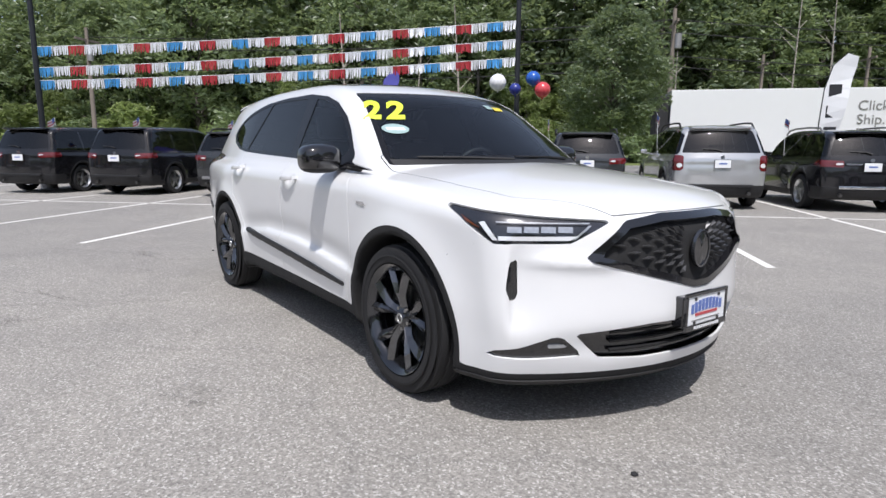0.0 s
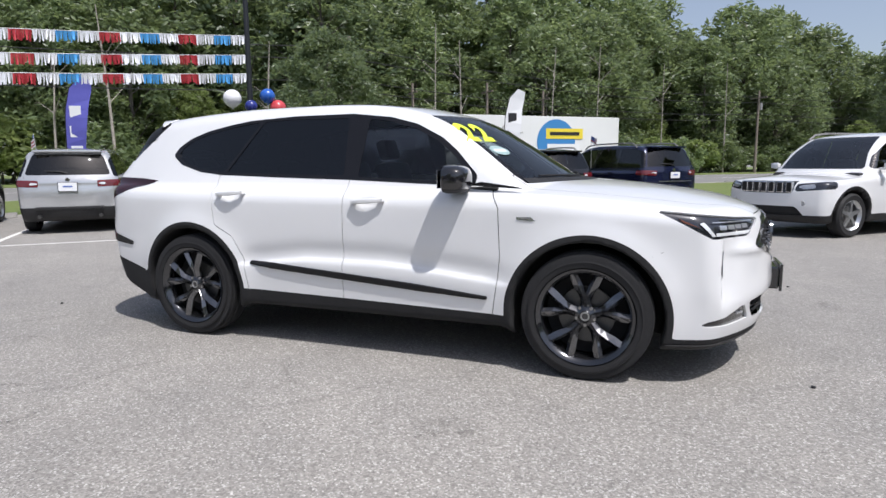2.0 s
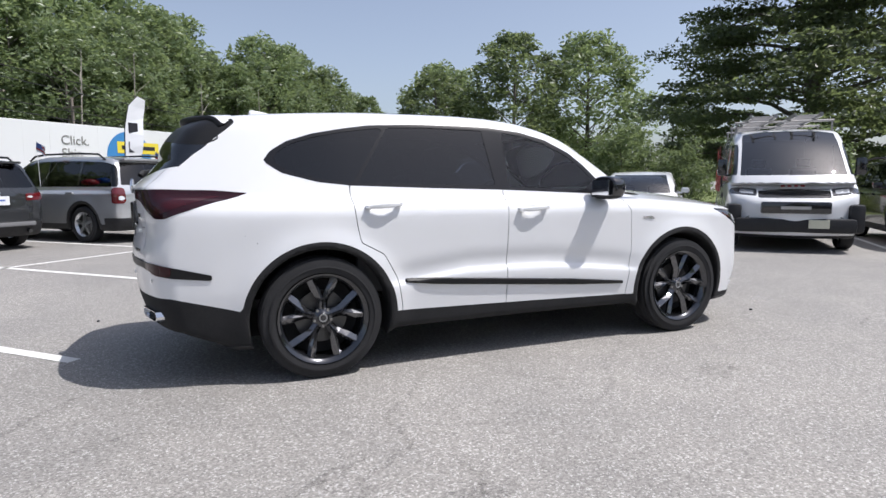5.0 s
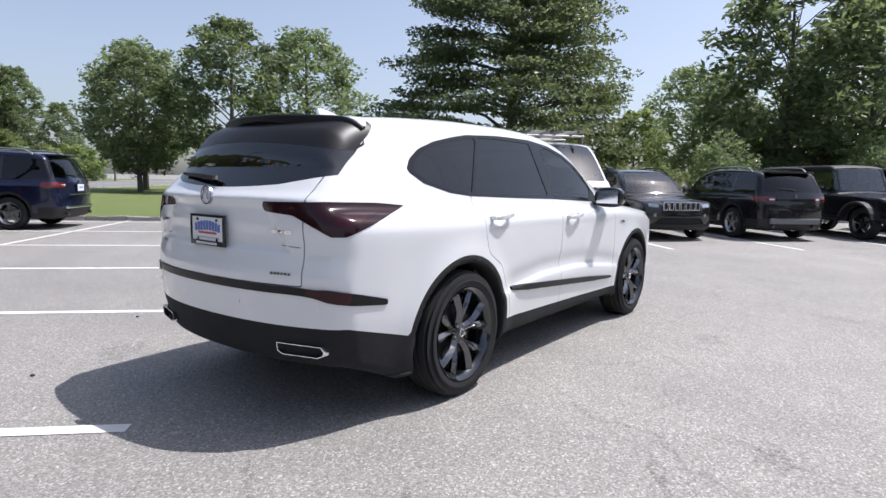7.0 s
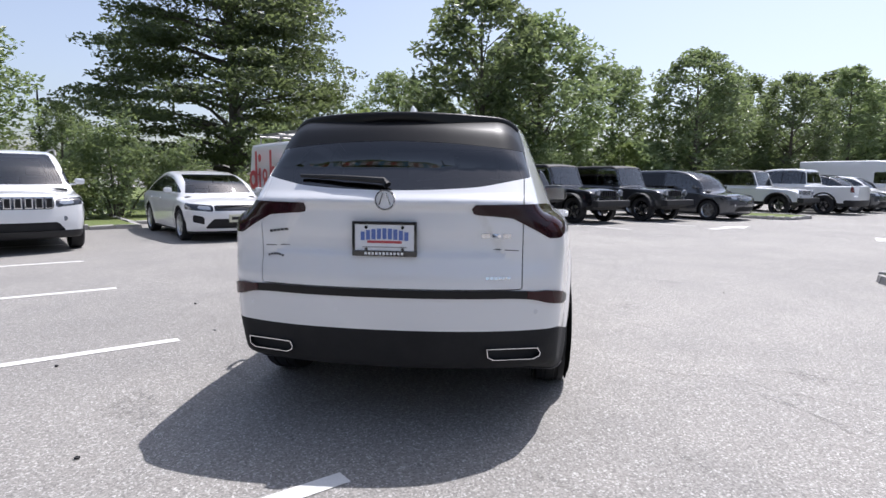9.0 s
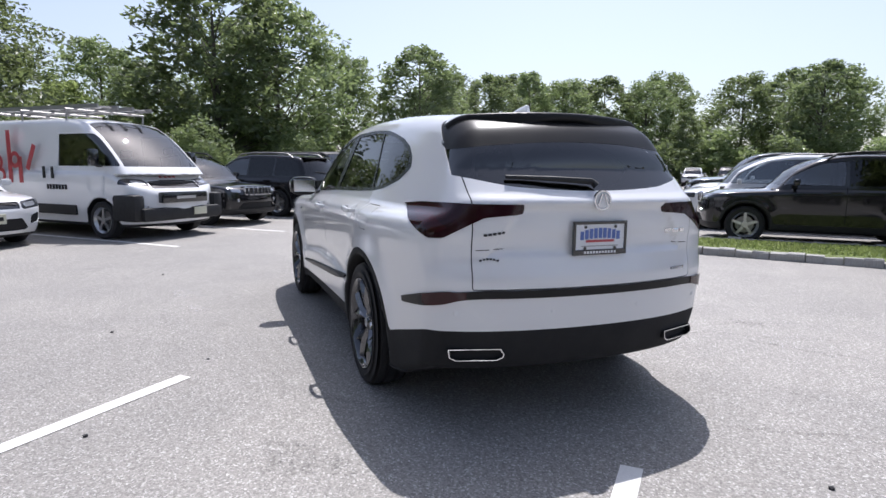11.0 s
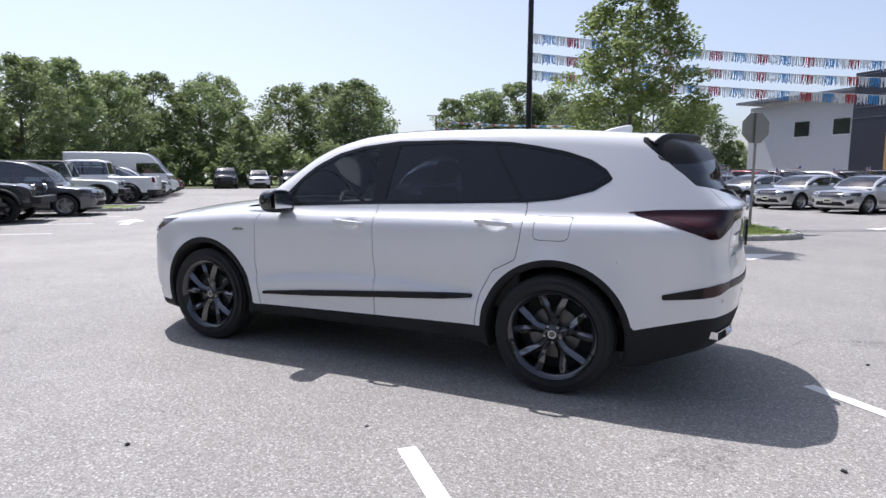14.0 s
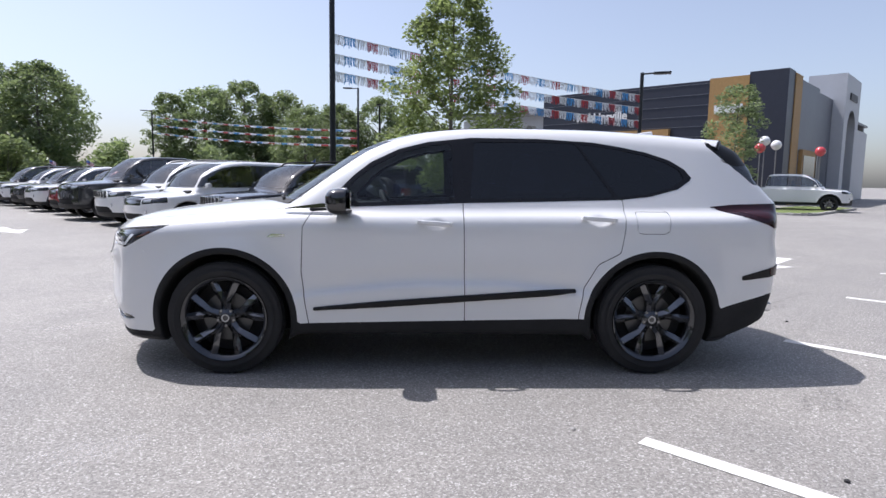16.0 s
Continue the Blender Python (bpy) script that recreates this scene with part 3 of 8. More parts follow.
def tyre_wheel(name, parent, m, R, width, rim_r, style, flip=1):
    """A wheel: rubber tyre with tread blocks, alloy rim with spokes, brake disc and hub cap. Turns about its y axis, y out."""
    w = new(name)
    w.parent = parent
    w.matrix_local = m
    h = width / 2
    prof = [(rim_r, -h * 0.8), (rim_r + 0.02, -h * 0.95), (R - 0.05, -h), (R - 0.015, -h * 0.88), (R - 0.004, -h * 0.7), (R, -h * 0.35)]
    for y in (-0.3, 0.3):
        prof += [(R, y * h - 0.012), (R - 0.008, y * h - 0.008), (R - 0.008, y * h + 0.008), (R, y * h + 0.012)]
    prof += [(R, h * 0.35 + 0.014), (R - 0.004, h * 0.7), (R - 0.015, h * 0.88), (R - 0.05, h), (R - 0.06, h + 0.002), (rim_r + 0.02, h * 0.95), (rim_r, h * 0.8)]
    prof.sort(key=lambda p: p[1])
    part("tyre", lathe(prof, 56), M_RUBBER, w, smooth=True)
    rim, spokes, bright = style
    rp = [(rim_r - 0.035, -h * 0.8), (rim_r - 0.02, -h * 0.5), (rim_r - 0.03, h * 0.5), (rim_r - 0.012, h * 0.85), (rim_r + 0.012, h * 0.97), (rim_r + 0.014, h * 0.8), (rim_r, -h * 0.8)]
    part("rim", lathe(rp, 48), rim, w, smooth=True)
    part("brake_disc", lathe([(0.02, h * 0.1), (0.165, h * 0.1), (0.165, h * 0.0), (0.02, h * 0.0)], 32), M_DISC, w, "dull grey brake disc", True)
    # added disc closing the rim, so no sun passes between the spokes
    part("wheel_light_stop", lathe([(0.02, -h * 0.2), (rim_r - 0.028, -h * 0.2), (rim_r - 0.028, -h * 0.3), (0.02, -h * 0.3)], 32), M_LINER, w, "dark disc added behind the brake disc to block light")
    yo = h * 0.80
    for k in range(spokes):
        a = 2 * math.pi * k / spokes + math.pi / 2
        for side in (-1, 1):
            bm = bmesh.new()
            pts = []
            for s, half, y0, dep, off in ((0.045, 0.020, yo - 0.030, 0.050, 0.011), (0.10, 0.019, yo - 0.016, 0.050, 0.013), (rim_r * 0.48, 0.0225, yo - 0.005, 0.045, 0.022), (rim_r * 0.68, 0.030, yo + 0.003, 0.040, 0.046), (rim_r * 0.88, 0.027, yo + 0.004, 0.036, 0.070), (rim_r - 0.006, 0.014, yo + 0.000, 0.032, 0.082)):
                c = side * off
                pts.append([(s, c - half, y0 - 0.018), (s, c - side * half * 0.25, y0 + 0.004), (s, c + half, y0 - 0.018), (s, c + half * 0.8, y0 - dep), (s, c - half * 0.8, y0 - dep)])
            rings = [[bm.verts.new((r * math.cos(a) - t * math.sin(a), y, r * math.sin(a) + t * math.cos(a))) for r, t, y in ring] for ring in pts]
            for r0, r1 in zip(rings, rings[1:]):
                for i in range(5):
                    bm.faces.new((r0[i], r0[(i + 1) % 5], r1[(i + 1) % 5], r1[i]))
            bm.faces.new(rings[0])
            bm.faces.new(rings[-1][::-1])
            part("spoke", bm, bright, w)
    part("hub_cap", lathe([(0.001, yo - 0.014), (0.03, yo - 0.014), (0.034, yo - 0.02), (0.06, yo - 0.03), (0.066, yo - 0.06)], 28), rim, w, smooth=True)
    part("hub_badge", lathe([(0.019, yo - 0.014), (0.020, yo - 0.011), (0.025, yo - 0.011), (0.026, yo - 0.014)], 24), M_ALLOY, w, "small silver ring badge", True)
    for k in range(5):
        a = 2 * math.pi * k / 5 + math.pi / 2 + math.pi / 5
        part("lug_nut", cyl((0.055 * math.cos(a), yo - 0.04, 0.055 * math.sin(a)), (0.055 * math.cos(a), yo - 0.024, 0.055 * math.sin(a)), 0.010, 0.009, 6), M_STEEL, w)
    return w


def both_sides(f):
    return lambda x, y, z: f(x, np.abs(y), z)


def carve(skin, pts):
    """The piece of skin inside a convex outline, in coordinates that run round the front corner."""
    area = sum(p[0] * q[1] - q[0] * p[1] for p, q in zip(pts, pts[1:] + pts[:1]))
    w = 1 if area > 0 else -1
    for (u0, z0), (u1, z1) in zip(pts, pts[1:] + pts[:1]):
        L = math.hypot(u1 - u0, z1 - z0)
        skin, _ = split(skin, lambda x, y, z: w * ((z1 - z0) * (wrap_front(x, y) - u0) - (u1 - u0) * (z - z0)) / L)
    return skin


def build_hero():
    car = empty("white_suv", "white sport utility vehicle with black trim and dark alloy wheels", "car")
    P = sport_suv()
    f = car_field(P)
    skin = surface(f, (-2.64, -1.10, 0.15), (2.60, 1.10, 1.80), 0.0225)
    big = 99.0

    def side_only(poly, r=0.0, lim=0.45):
        return lambda x, y, z: np.maximum(poly_dist(x, z, poly, r), lim - np.abs(y))
    # dark lower cladding, arches and wells
    def clad(x, y, z):
        a = np.abs(y)
        d = np.full(np.shape(x), big)
        for ax in P["axles"]:
            d = np.minimum(d, np.hypot(x - ax, z - 0.375) - 0.480)
        d = np.maximum(d, 0.4 - a)
        sill = z - (0.385 - 0.02 * (x + 0.9)) 
        sill = np.maximum(sill, np.abs(x) - 1.45)
        rear = np.maximum(z - (0.550 - 0.10 * np.clip((-2.3 - x) / -0.4, 0, 1)), x + 1.5)
        front = np.maximum(z - 0.280, 1.5 - x)
        return np.minimum(np.minimum(d, sill), np.minimum(rear, front))
    dark, skin = split(skin, clad)
    wells, dark = split(dark, lambda x, y, z: np.minimum(np.maximum(np.minimum(np.hypot(x - 1.445, z - 0.375), np.hypot(x + 1.445, z - 0.375)) - 0.442, 0.4 - np.abs(y)), 0.245 - z))
    panel("wheel_well", wells, M_LINER, car)
    lip, dark = split(dark, lambda x, y, z: 1.955 - x)
    back, dark = split(dark, lambda x, y, z: x + 1.955)
    panel("front_lip", lip, M_PLASTIC, car, "black lip under the nose", 0.006, 0.012)
    panel("rear_cladding", back, M_PLASTIC, car, "black lower rear bumper", 0.006, 0.012)
    for s in (-1, 1):
        one, _ = split(dark, lambda x, y, z: -s * y)
        for piece in islands(one):
            panel("side_cladding", piece, M_PLASTIC, car, "textured black plastic arch and sill cladding", 0.006, 0.012)
    # side glass
    dlo = [(-1.745, 1.345), (-1.64, 1.277), (-1.43, 1.222), (-1.23, 1.200), (-0.67, 1.180), (-0.14, 1.165), (0.59, 1.133), (0.74, 1.130), (0.75, 1.185), (0.69, 1.245), (0.60, 1.338),
           (0.49, 1.425), (0.30, 1.518), (0.10, 1.570), (-0.2, 1.604), (-0.67, 1.604), (-1.06, 1.584), (-1.25, 1.555), (-1.44, 1.518), (-1.60, 1.466), (-1.70, 1.405)]
    trim, skin = split(skin, side_only(dlo, 0.006))
    fw = [(-0.075, 1.185), (0.57, 1.158), (0.665, 1.22), (0.58, 1.315), (0.47, 1.40), (0.29, 1.492), (0.09, 1.545), (-0.055, 1.565)]
    rw = [(-1.17, 1.215), (-0.67, 1.203), (-0.19, 1.192), (-0.225, 1.575), (-0.67, 1.582), (-0.93, 1.574)]
    qw = [(-1.69, 1.345), (-1.60, 1.290), (-1.42, 1.240), (-1.21, 1.218), (-0.965, 1.570), (-1.06, 1.562), (-1.25, 1.535), (-1.43, 1.498), (-1.58, 1.450), (-1.66, 1.400)]
    for nm, pl, mat, lb in (("front_window", fw, M_GLASS, "clear front door glass"), ("rear_window", rw, M_GLASS_TINT, "dark tinted rear door glass"), ("quarter_window", qw, M_GLASS_TINT, "dark tinted quarter glass")):
        gl, trim = split(trim, side_only(pl, 0.004))
        for s in (-1, 1):
            one, gl2 = split(gl, lambda x, y, z: -s * y)
            panel(nm, one, mat, car, lb, -0.003)
    for s in (-1, 1):
        one, _ = split(trim, lambda x, y, z: -s * y)
        panel("window_trim", one, M_PILLAR, car, "gloss black window surround", 0.001, 0.006)
    # windscreen
    def wind(x, y, z):
        return np.maximum(np.maximum(np.abs(y) - np.minimum(0.755, 0.674 - (z - 1.40) * 0.38), np.maximum(z - (1.592 - 0.02 * y * y), 0.1 - x)), (1.165 - 0.05 * y * y) - z + 0.0 * x)
    ws, skin = split(skin, wind)
    frit, ws = split(ws, lambda x, y, z: -(wind(x, y, z) + 0.030))
    panel("windscreen", ws, M_GLASS_SCREEN, car, "clear windscreen with a number painted on it", -0.003)
    panel("windscreen_edge", frit, M_PILLAR, car, "black windscreen edge band", -0.003)
    # rear glass and black upper band
    def rglass(x, y, z):
        a = np.abs(y)
        lower = 1.238 + 0.10 * a * a + 0.09 * np.clip(a - 0.45, 0, 1)
        d = np.maximum(lower - z, z - np.minimum(1.634 - 0.07 * a * a, 1.580 + 0.42 * (-1.83 - x)))
        d = np.maximum(d, a - (0.700 - 0.20 * (z - 1.30)))
        return np.maximum(d, x + 1.90 + 1.15 * np.clip(1.58 - z, 0, 1))
    rg, skin = split(skin, rglass)
    band, rg = split(rg, lambda x, y, z: (1.487 - 0.10 * y * y) - z)
    panel("rear_glass", rg, M_GLASS_REAR, car, "dark tinted rear window", -0.004)
    panel("rear_glass_band", band, M_TRIM, car, "gloss black band under the spoiler", -0.003)
    # head lamps
    hl = [(-1.885, 0.935), (-1.66, 0.850), (-1.21, 0.846), (-1.13, 0.875), (-0.885, 0.996), (-1.15, 0.975), (-1.5, 0.952)]
    lamp, skin = split(skin, lambda x, y, z: np.maximum(poly_dist(wrap_front(x, y), z, hl, 0.003), 1.6 - x))
    for s in (-1, 1):
        one, _ = split(lamp, lambda x, y, z: -s * y)
        holder = new("headlight")
        holder.parent = car
        holder["label"] = "clear headlight with bright projector blocks"
        panel("lamp_housing", one, M_LAMP_DARK, holder, "", -0.012, 0.0)
        for k in range(4):
            a0 = -1.665 + 0.098 * k
            panel("lamp_block", carve(one, [(a0, 0.890), (a0 + 0.084, 0.892), (a0 + 0.084, 0.916), (a0, 0.914)]), M_LAMP, holder, "faceted lamp block", -0.002, 0.010)
        panel("light_strip", carve(one, [(-1.648, 0.859), (-1.238, 0.859), (-1.238, 0.876), (-1.70, 0.876)]), M_LAMP_BRIGHT, holder, "bright lower light strip", 0.002)
        panel("light_strip", carve(one, [(-1.236, 0.859), (-1.205, 0.859), (-1.118, 0.928), (-1.152, 0.934)]), M_LAMP_BRIGHT, holder, "bright upright light strip", 0.002)
        panel("light_strip", carve(one, [(-1.76, 0.924), (-1.22, 0.930), (-1.22, 0.935), (-1.76, 0.929)]), M_LAMP, holder, "thin upper light strip", 0.001)
        panel("light_strip", carve(one, [(-1.660, 0.862), (-1.755, 0.918), (-1.775, 0.918), (-1.680, 0.862)]), M_LAMP, holder, "slanted inner light strip", 0.001)
        amb = carve(one, [(-1.12, 0.905), (-1.05, 0.935), (-1.0, 0.955), (-1.03, 0.930)])
        panel("side_marker", amb, M_AMBER, holder, "amber side marker", 0.001, 0.01)
    # grille
    gr = [(-0.40, 0.925), (-0.585, 0.783), (-0.05, 0.636), (0.05, 0.636), (0.585, 0.783), (0.40, 0.925), (0.2, 0.948), (-0.2, 0.948)]
    grille, skin = split(skin, lambda x, y, z: np.maximum(poly_dist(y, z, gr, 0.008), 1.9 - x))
    frame_, mesh_ = split(grille, lambda x, y, z: -poly_dist(y, z, gr, -0.022))
    panel("grille_frame", frame_, M_GLOSS_BLACK, car, "gloss black pentagon grille frame", 0.004, 0.035)
    g = panel("grille", mesh_, M_LINER, car, "gloss black grille with blades fanning out from the badge", -0.028)
    # blades fanning out from the badge
    cy, cz = 0.0, 0.80
    nose = curve(P["nose"])
    rings = [(0.135, 26), (0.185, 30), (0.24, 34), (0.30, 38), (0.365, 40), (0.43, 42), (0.50, 44)]
    bl = bmesh.new()
    for k, (rr, n) in enumerate(rings):
        for i in range(n):
            a = 2 * math.pi * (i + 0.5 * (k % 2)) / n
            y, z = cy + rr * math.cos(a), cz + rr * math.sin(a)
            L, wd = 0.020 + 0.028 * abs(math.cos(a)) ** 2, 0.0045
            y0, z0 = y - L * 0.7 * math.cos(a), z - L * 0.7 * math.sin(a)
            y1, z1 = y + L * 0.7 * math.cos(a), z + L * 0.7 * math.sin(a)
            if max(poly_dist(np.array([y0, y1]), np.array([z0, z1]), gr, -0.026)) > 0:
                continue
            def put(yy, zz, off):
                return (float(nose(np.array([zz]))[0]) - P["fa"] * yy * yy + off, yy, zz)
            ty, tz = -math.sin(a) * wd, math.cos(a) * wd
            pts = [put(y0, z0, -0.02), put(y + ty * 1.4, z + tz * 1.4, -0.02), put(y1, z1, -0.022), put(y - ty * 1.4, z - tz * 1.4, -0.02), put(y * 0.6 + y1 * 0.4, z * 0.6 + z1 * 0.4, -0.002)]
            vs = [bl.verts.new(p) for p in pts]
            for q in range(4):
                bl.faces.new((vs[q], vs[(q + 1) % 4], vs[4]))
    part("grille_mesh", bl, plain("grille_satin", (0.10, 0.10, 0.105), 0.3, 0.6, 50.0, 0.2), g, "satin dark diamond blades")["kind"] = "stuff"
    bm = lathe([(0.001, 0.0), (0.052, 0.0), (0.058, -0.006), (0.058, -0.02)], 32)
    bmesh.ops.transform(bm, matrix=Matrix.Translation((2.488, 0, 0.795)) @ Matrix.Rotation(radians(-90), 4, 'Z') @ Matrix.Diagonal((1, 1, 1.35, 1)), verts=bm.verts[:])
    badge = part("badge", bm, M_GLOSS_BLACK, car, "black oval badge", True)
    bm = lathe([(0.054, -0.004), (0.056, 0.004), (0.062, 0.004), (0.064, -0.01)], 32)
    bmesh.ops.transform(bm, matrix=Matrix.Translation((2.488, 0, 0.795)) @ Matrix.Rotation(radians(-90), 4, 'Z') @ Matrix.Diagonal((1, 1, 1.35, 1)), verts=bm.verts[:])
    part("badge_ring", bm, M_SPOKE, badge, smooth=True)
    # lower intake, lamps in the bumper, side vents
    intake = [(-0.615, 0.462), (-0.30, 0.490), (0.30, 0.490), (0.615, 0.462), (0.50, 0.352), (0.30, 0.335), (-0.30, 0.335), (-0.50, 0.352)]
    it, skin = split(skin, lambda x, y, z: np.maximum(poly_dist(y, z, intake, 0.004), 1.9 - x))
    panel("lower_intake", it, M_GLOSS_BLACK, car, "dark slatted lower intake", -0.035)
    for zz in (0.375, 0.415, 0.455):
        for yy in (-0.44, -0.22, 0.0, 0.22):
            turn = math.atan(0.9 * (yy + 0.11))
            part("intake_slat", prism([(0, zz - 0.006), (0.012, zz - 0.009), (0.02, zz + 0.002), (0.004, zz + 0.006)], 0.22 / math.cos(turn), Matrix.Translation((2.435 - 0.45 * yy * yy, yy, 0)) @ Matrix.Rotation(turn, 4, "Z")), M_PLASTIC, car)
    fog = [(-1.16, 0.372), (-1.38, 0.402), (-1.58, 0.452), (-1.63, 0.447), (-1.745, 0.366), (-1.45, 0.355), (-1.22, 0.358)]
    fg, skin = split(skin, lambda x, y, z: np.maximum(poly_dist(wrap_front(x, y), z, fog, 0.004), 1.7 - x))
    for s in (-1, 1):
        one, _ = split(fg, lambda x, y, z: -s * y)
        panel("fog_bezel", one, M_GLOSS_BLACK, car, "gloss black fog lamp insert", -0.014)
        lm, _ = split(one, lambda x, y, z: np.maximum(np.abs(wrap_front(x, y) + 1.60) - 0.06, np.abs(z - 0.408) - 0.007))
        panel("fog_lamp", lm, M_LAMP, car, "small bright fog lamp", -0.004, 0.01)
    vent = [(-1.345, 0.775), (-1.31, 0.765), (-1.292, 0.66), (-1.325, 0.592), (-1.352, 0.63)]
    vt, skin = split(skin, lambda x, y, z: np.maximum(poly_dist(wrap_front(x, y), z, vent, 0.004), 1.7 - x))
    for s in (-1, 1):
        one, _ = split(vt, lambda x, y, z: -s * y)
        panel("side_vent", one, M_GLOSS_BLACK, car, "black slot in the bumper corner", -0.02)
    # tail lamps: black bar part and smoked lens
    tl = [(-2.060, 1.170), (-2.045, 1.128), (-1.830, 1.112), (-1.565, 1.012), (-1.46, 1.012), (-1.30, 1.060), (-1.04, 1.150), (-1.25, 1.166), (-1.6, 1.174)]
    tail, skin = split(skin, lambda x, y, z: np.maximum(poly_dist(wrap_rear(x, y), z, tl, 0.003), x + 1.6))
    for s in (-1, 1):
        one, _ = split(tail, lambda x, y, z: -s * y)
        lens = panel("tail_light", one, M_TAIL, car, "smoked dark red tail light wrapping the corner", 0.003, 0.015)
        red, _ = split(one, lambda x, y, z: poly_dist(wrap_rear(x, y), z, [(-1.62, 1.05), (-1.50, 1.035), (-1.18, 1.135), (-1.45, 1.125)]))
        panel("red_band", red, M_TAIL_RED, lens, "", 0.0045)
    # black strip over the bumper and its small reflectors
    bar, skin = split(skin, lambda x, y, z: np.maximum(np.abs(z - (0.737 + 0.0 * x) + 0.055 * np.clip(np.abs(y) - 0.6, 0, 1) + 0.16 * np.clip(x + 2.42, 0, 1)) - 0.020 - 0.012 * np.exp(-((np.abs(y) - 0.84) / 0.09) ** 4) + 0.020 * np.clip((x + 2.30) / 0.32, 0, 1), x + 2.07))
    panel("rear_strip", bar, M_TRIM, car, "black strip across the rear bumper", 0.006, 0.012)
    for s in (-1, 1):
        one, _ = split(bar, lambda x, y, z: np.maximum(np.maximum(np.abs(s * y - 0.80) - 0.11, x + 2.29), np.abs(z - 0.72) - 0.04))
        panel("reflector", one, M_TAIL_RED, car, "dark red bumper reflector", 0.010, 0.006)
    # doors, bonnet, tailgate, fuel flap: panels with real gaps
    fd = [(-0.137, 1.10), (-0.137, 1.172), (0.60, 1.140), (0.80, 1.125), (0.865, 1.10), (0.925, 1.0), (0.937, 0.70), (0.915, 0.50), (0.892, 0.35), (0.885, 0.20), (-0.155, 0.20), (-0.150, 0.60)]
    rd = [(-0.137, 1.172), (-1.235, 1.20), (-1.238, 1.14), (-1.225, 0.98), (-1.20, 0.84), (-1.05, 0.76), (-0.96, 0.60), (-0.93, 0.42), (-0.93, 0.20), (-0.155, 0.20), (-0.150, 0.60), (-0.137, 1.10)]
    def seam_cut(sk, fn, nm, mat, lb, w=0.0028):
        inner, rest = split(sk, lambda x, y, z: fn(x, y, z) + w)
        gap, rest = split(rest, lambda x, y, z: fn(x, y, z) - w)
        for s in (-1, 1):
            one, _ = split(gap, lambda x, y, z: -s * y)
            seam = panel("panel_gap", one, M_SEAM, car, "", -0.008)
            if seam:
                seam["kind"] = "stuff"
        return inner, rest
    for nm, pl in (("front_door", fd), ("rear_door", rd)):
        dd, skin = seam_cut(skin, side_only(pl, 0.0, 0.6), nm, M_WHITE, "")
        for s in (-1, 1):
            one, _ = split(dd, lambda x, y, z: -s * y)
            panel(nm, one, M_WHITE, car, "", 0.0, 0.012)
    def bonnet(x, y, z):
        a = np.abs(y)
        side_edge = a - (0.765 - 0.02 * (x - 1.1) - 0.10 * np.clip(x - 1.7, 0, 1) - 0.75 * np.clip(x - 2.02, 0, 1))
        return np.maximum(np.maximum(side_edge, 0.92 - z), np.maximum(0.98 + 0.10 - 0.20 * a * a - x, x - (2.40 - 0.33 * a * a)))
    bn, skin = seam_cut(skin, bonnet, "bonnet", M_WHITE, "")
    panel("bonnet", bn, M_WHITE, car, "white bonnet", 0.0, 0.012)
    def gate(x, y, z):
        a = np.abs(y)
        return np.maximum(np.maximum(a - (0.665 + 0.0 * z), x + 2.0), np.maximum(0.760 - z, z - 1.7))
    gt, skin = seam_cut(skin, gate, "tailgate", M_WHITE, "")
    panel("tailgate", gt, M_WHITE, car, "white tailgate", 0.0, 0.012)
    flap = [(-1.31, 0.985), (-1.31, 1.115), (-1.545, 1.115), (-1.53, 0.99), (-1.50, 0.97), (-1.33, 0.97)]
    fl, skin = seam_cut(skin, lambda x, y, z: np.maximum(poly_dist(x, z, flap, 0.0), 0.6 - y), "fuel_flap", M_WHITE, "", 0.0018)
    panel("fuel_flap", fl, M_WHITE, car, "", 0.0, 0.006)
    # shut lines of the bumpers
    def groove(sk, x0, z0, x1, z1):
        L = math.hypot(x1 - x0, z1 - z0)
        def fn(x, y, z):
            t = np.clip(((x - x0) * (x1 - x0) + (z - z0) * (z1 - z0)) / (L * L), 0, 1)
            return np.maximum(np.hypot(x - x0 - t * (x1 - x0), z - z0 - t * (z1 - z0)) - 0.0026, 0.5 - np.abs(y))
        gap, rest = split(sk, fn)
        for s in (-1, 1):
            one, _ = split(gap, lambda x, y, z: -s * y)
            seam = panel("panel_gap", one, M_SEAM, car, "", -0.006)
            if seam:
                seam["kind"] = "stuff"
        return rest
    skin = groove(skin, 2.045, 0.852, 1.79, 0.742)
    skin = groove(skin, -2.11, 1.060, -1.72, 0.790)
    roofg, skin = split(skin, lambda x, y, z: np.maximum(np.maximum(np.abs(y) - 0.50 + 0.04 * (x + 0.4) ** 2, np.abs(x + 0.42) - 0.52), 1.58 - z))
    panel("sunroof", roofg, M_GLOSS_BLACK, car, "dark glass sunroof panel", 0.004, 0.008)
    panel("body", skin, M_WHITE, car, "white painted body shell", 0.0, 0.012)
    # spoiler: the roof's own section carried back over the glass, open below
    def section(x, y, z):
        back = np.clip(-1.88 - x, 0, 1)
        return f(np.maximum(x, -1.88 - 0.18 * back), y, z + 0.035 * back)

    def spoiler(x, y, z):
        d = section(x, y, z)
        d = smax(d, (-2.205 + 0.55 * y * y) - x, 0.012)
        d = smax(d, x + 1.91 + 1.25 * np.clip(1.64 - z - 0.08 * y * y, 0, 1), 0.004)
        floor_ = 1.470 + 0.62 * np.clip(-1.98 - x, 0, 1) - 0.10 * y * y
        return smax(d, floor_ - z, 0.010)
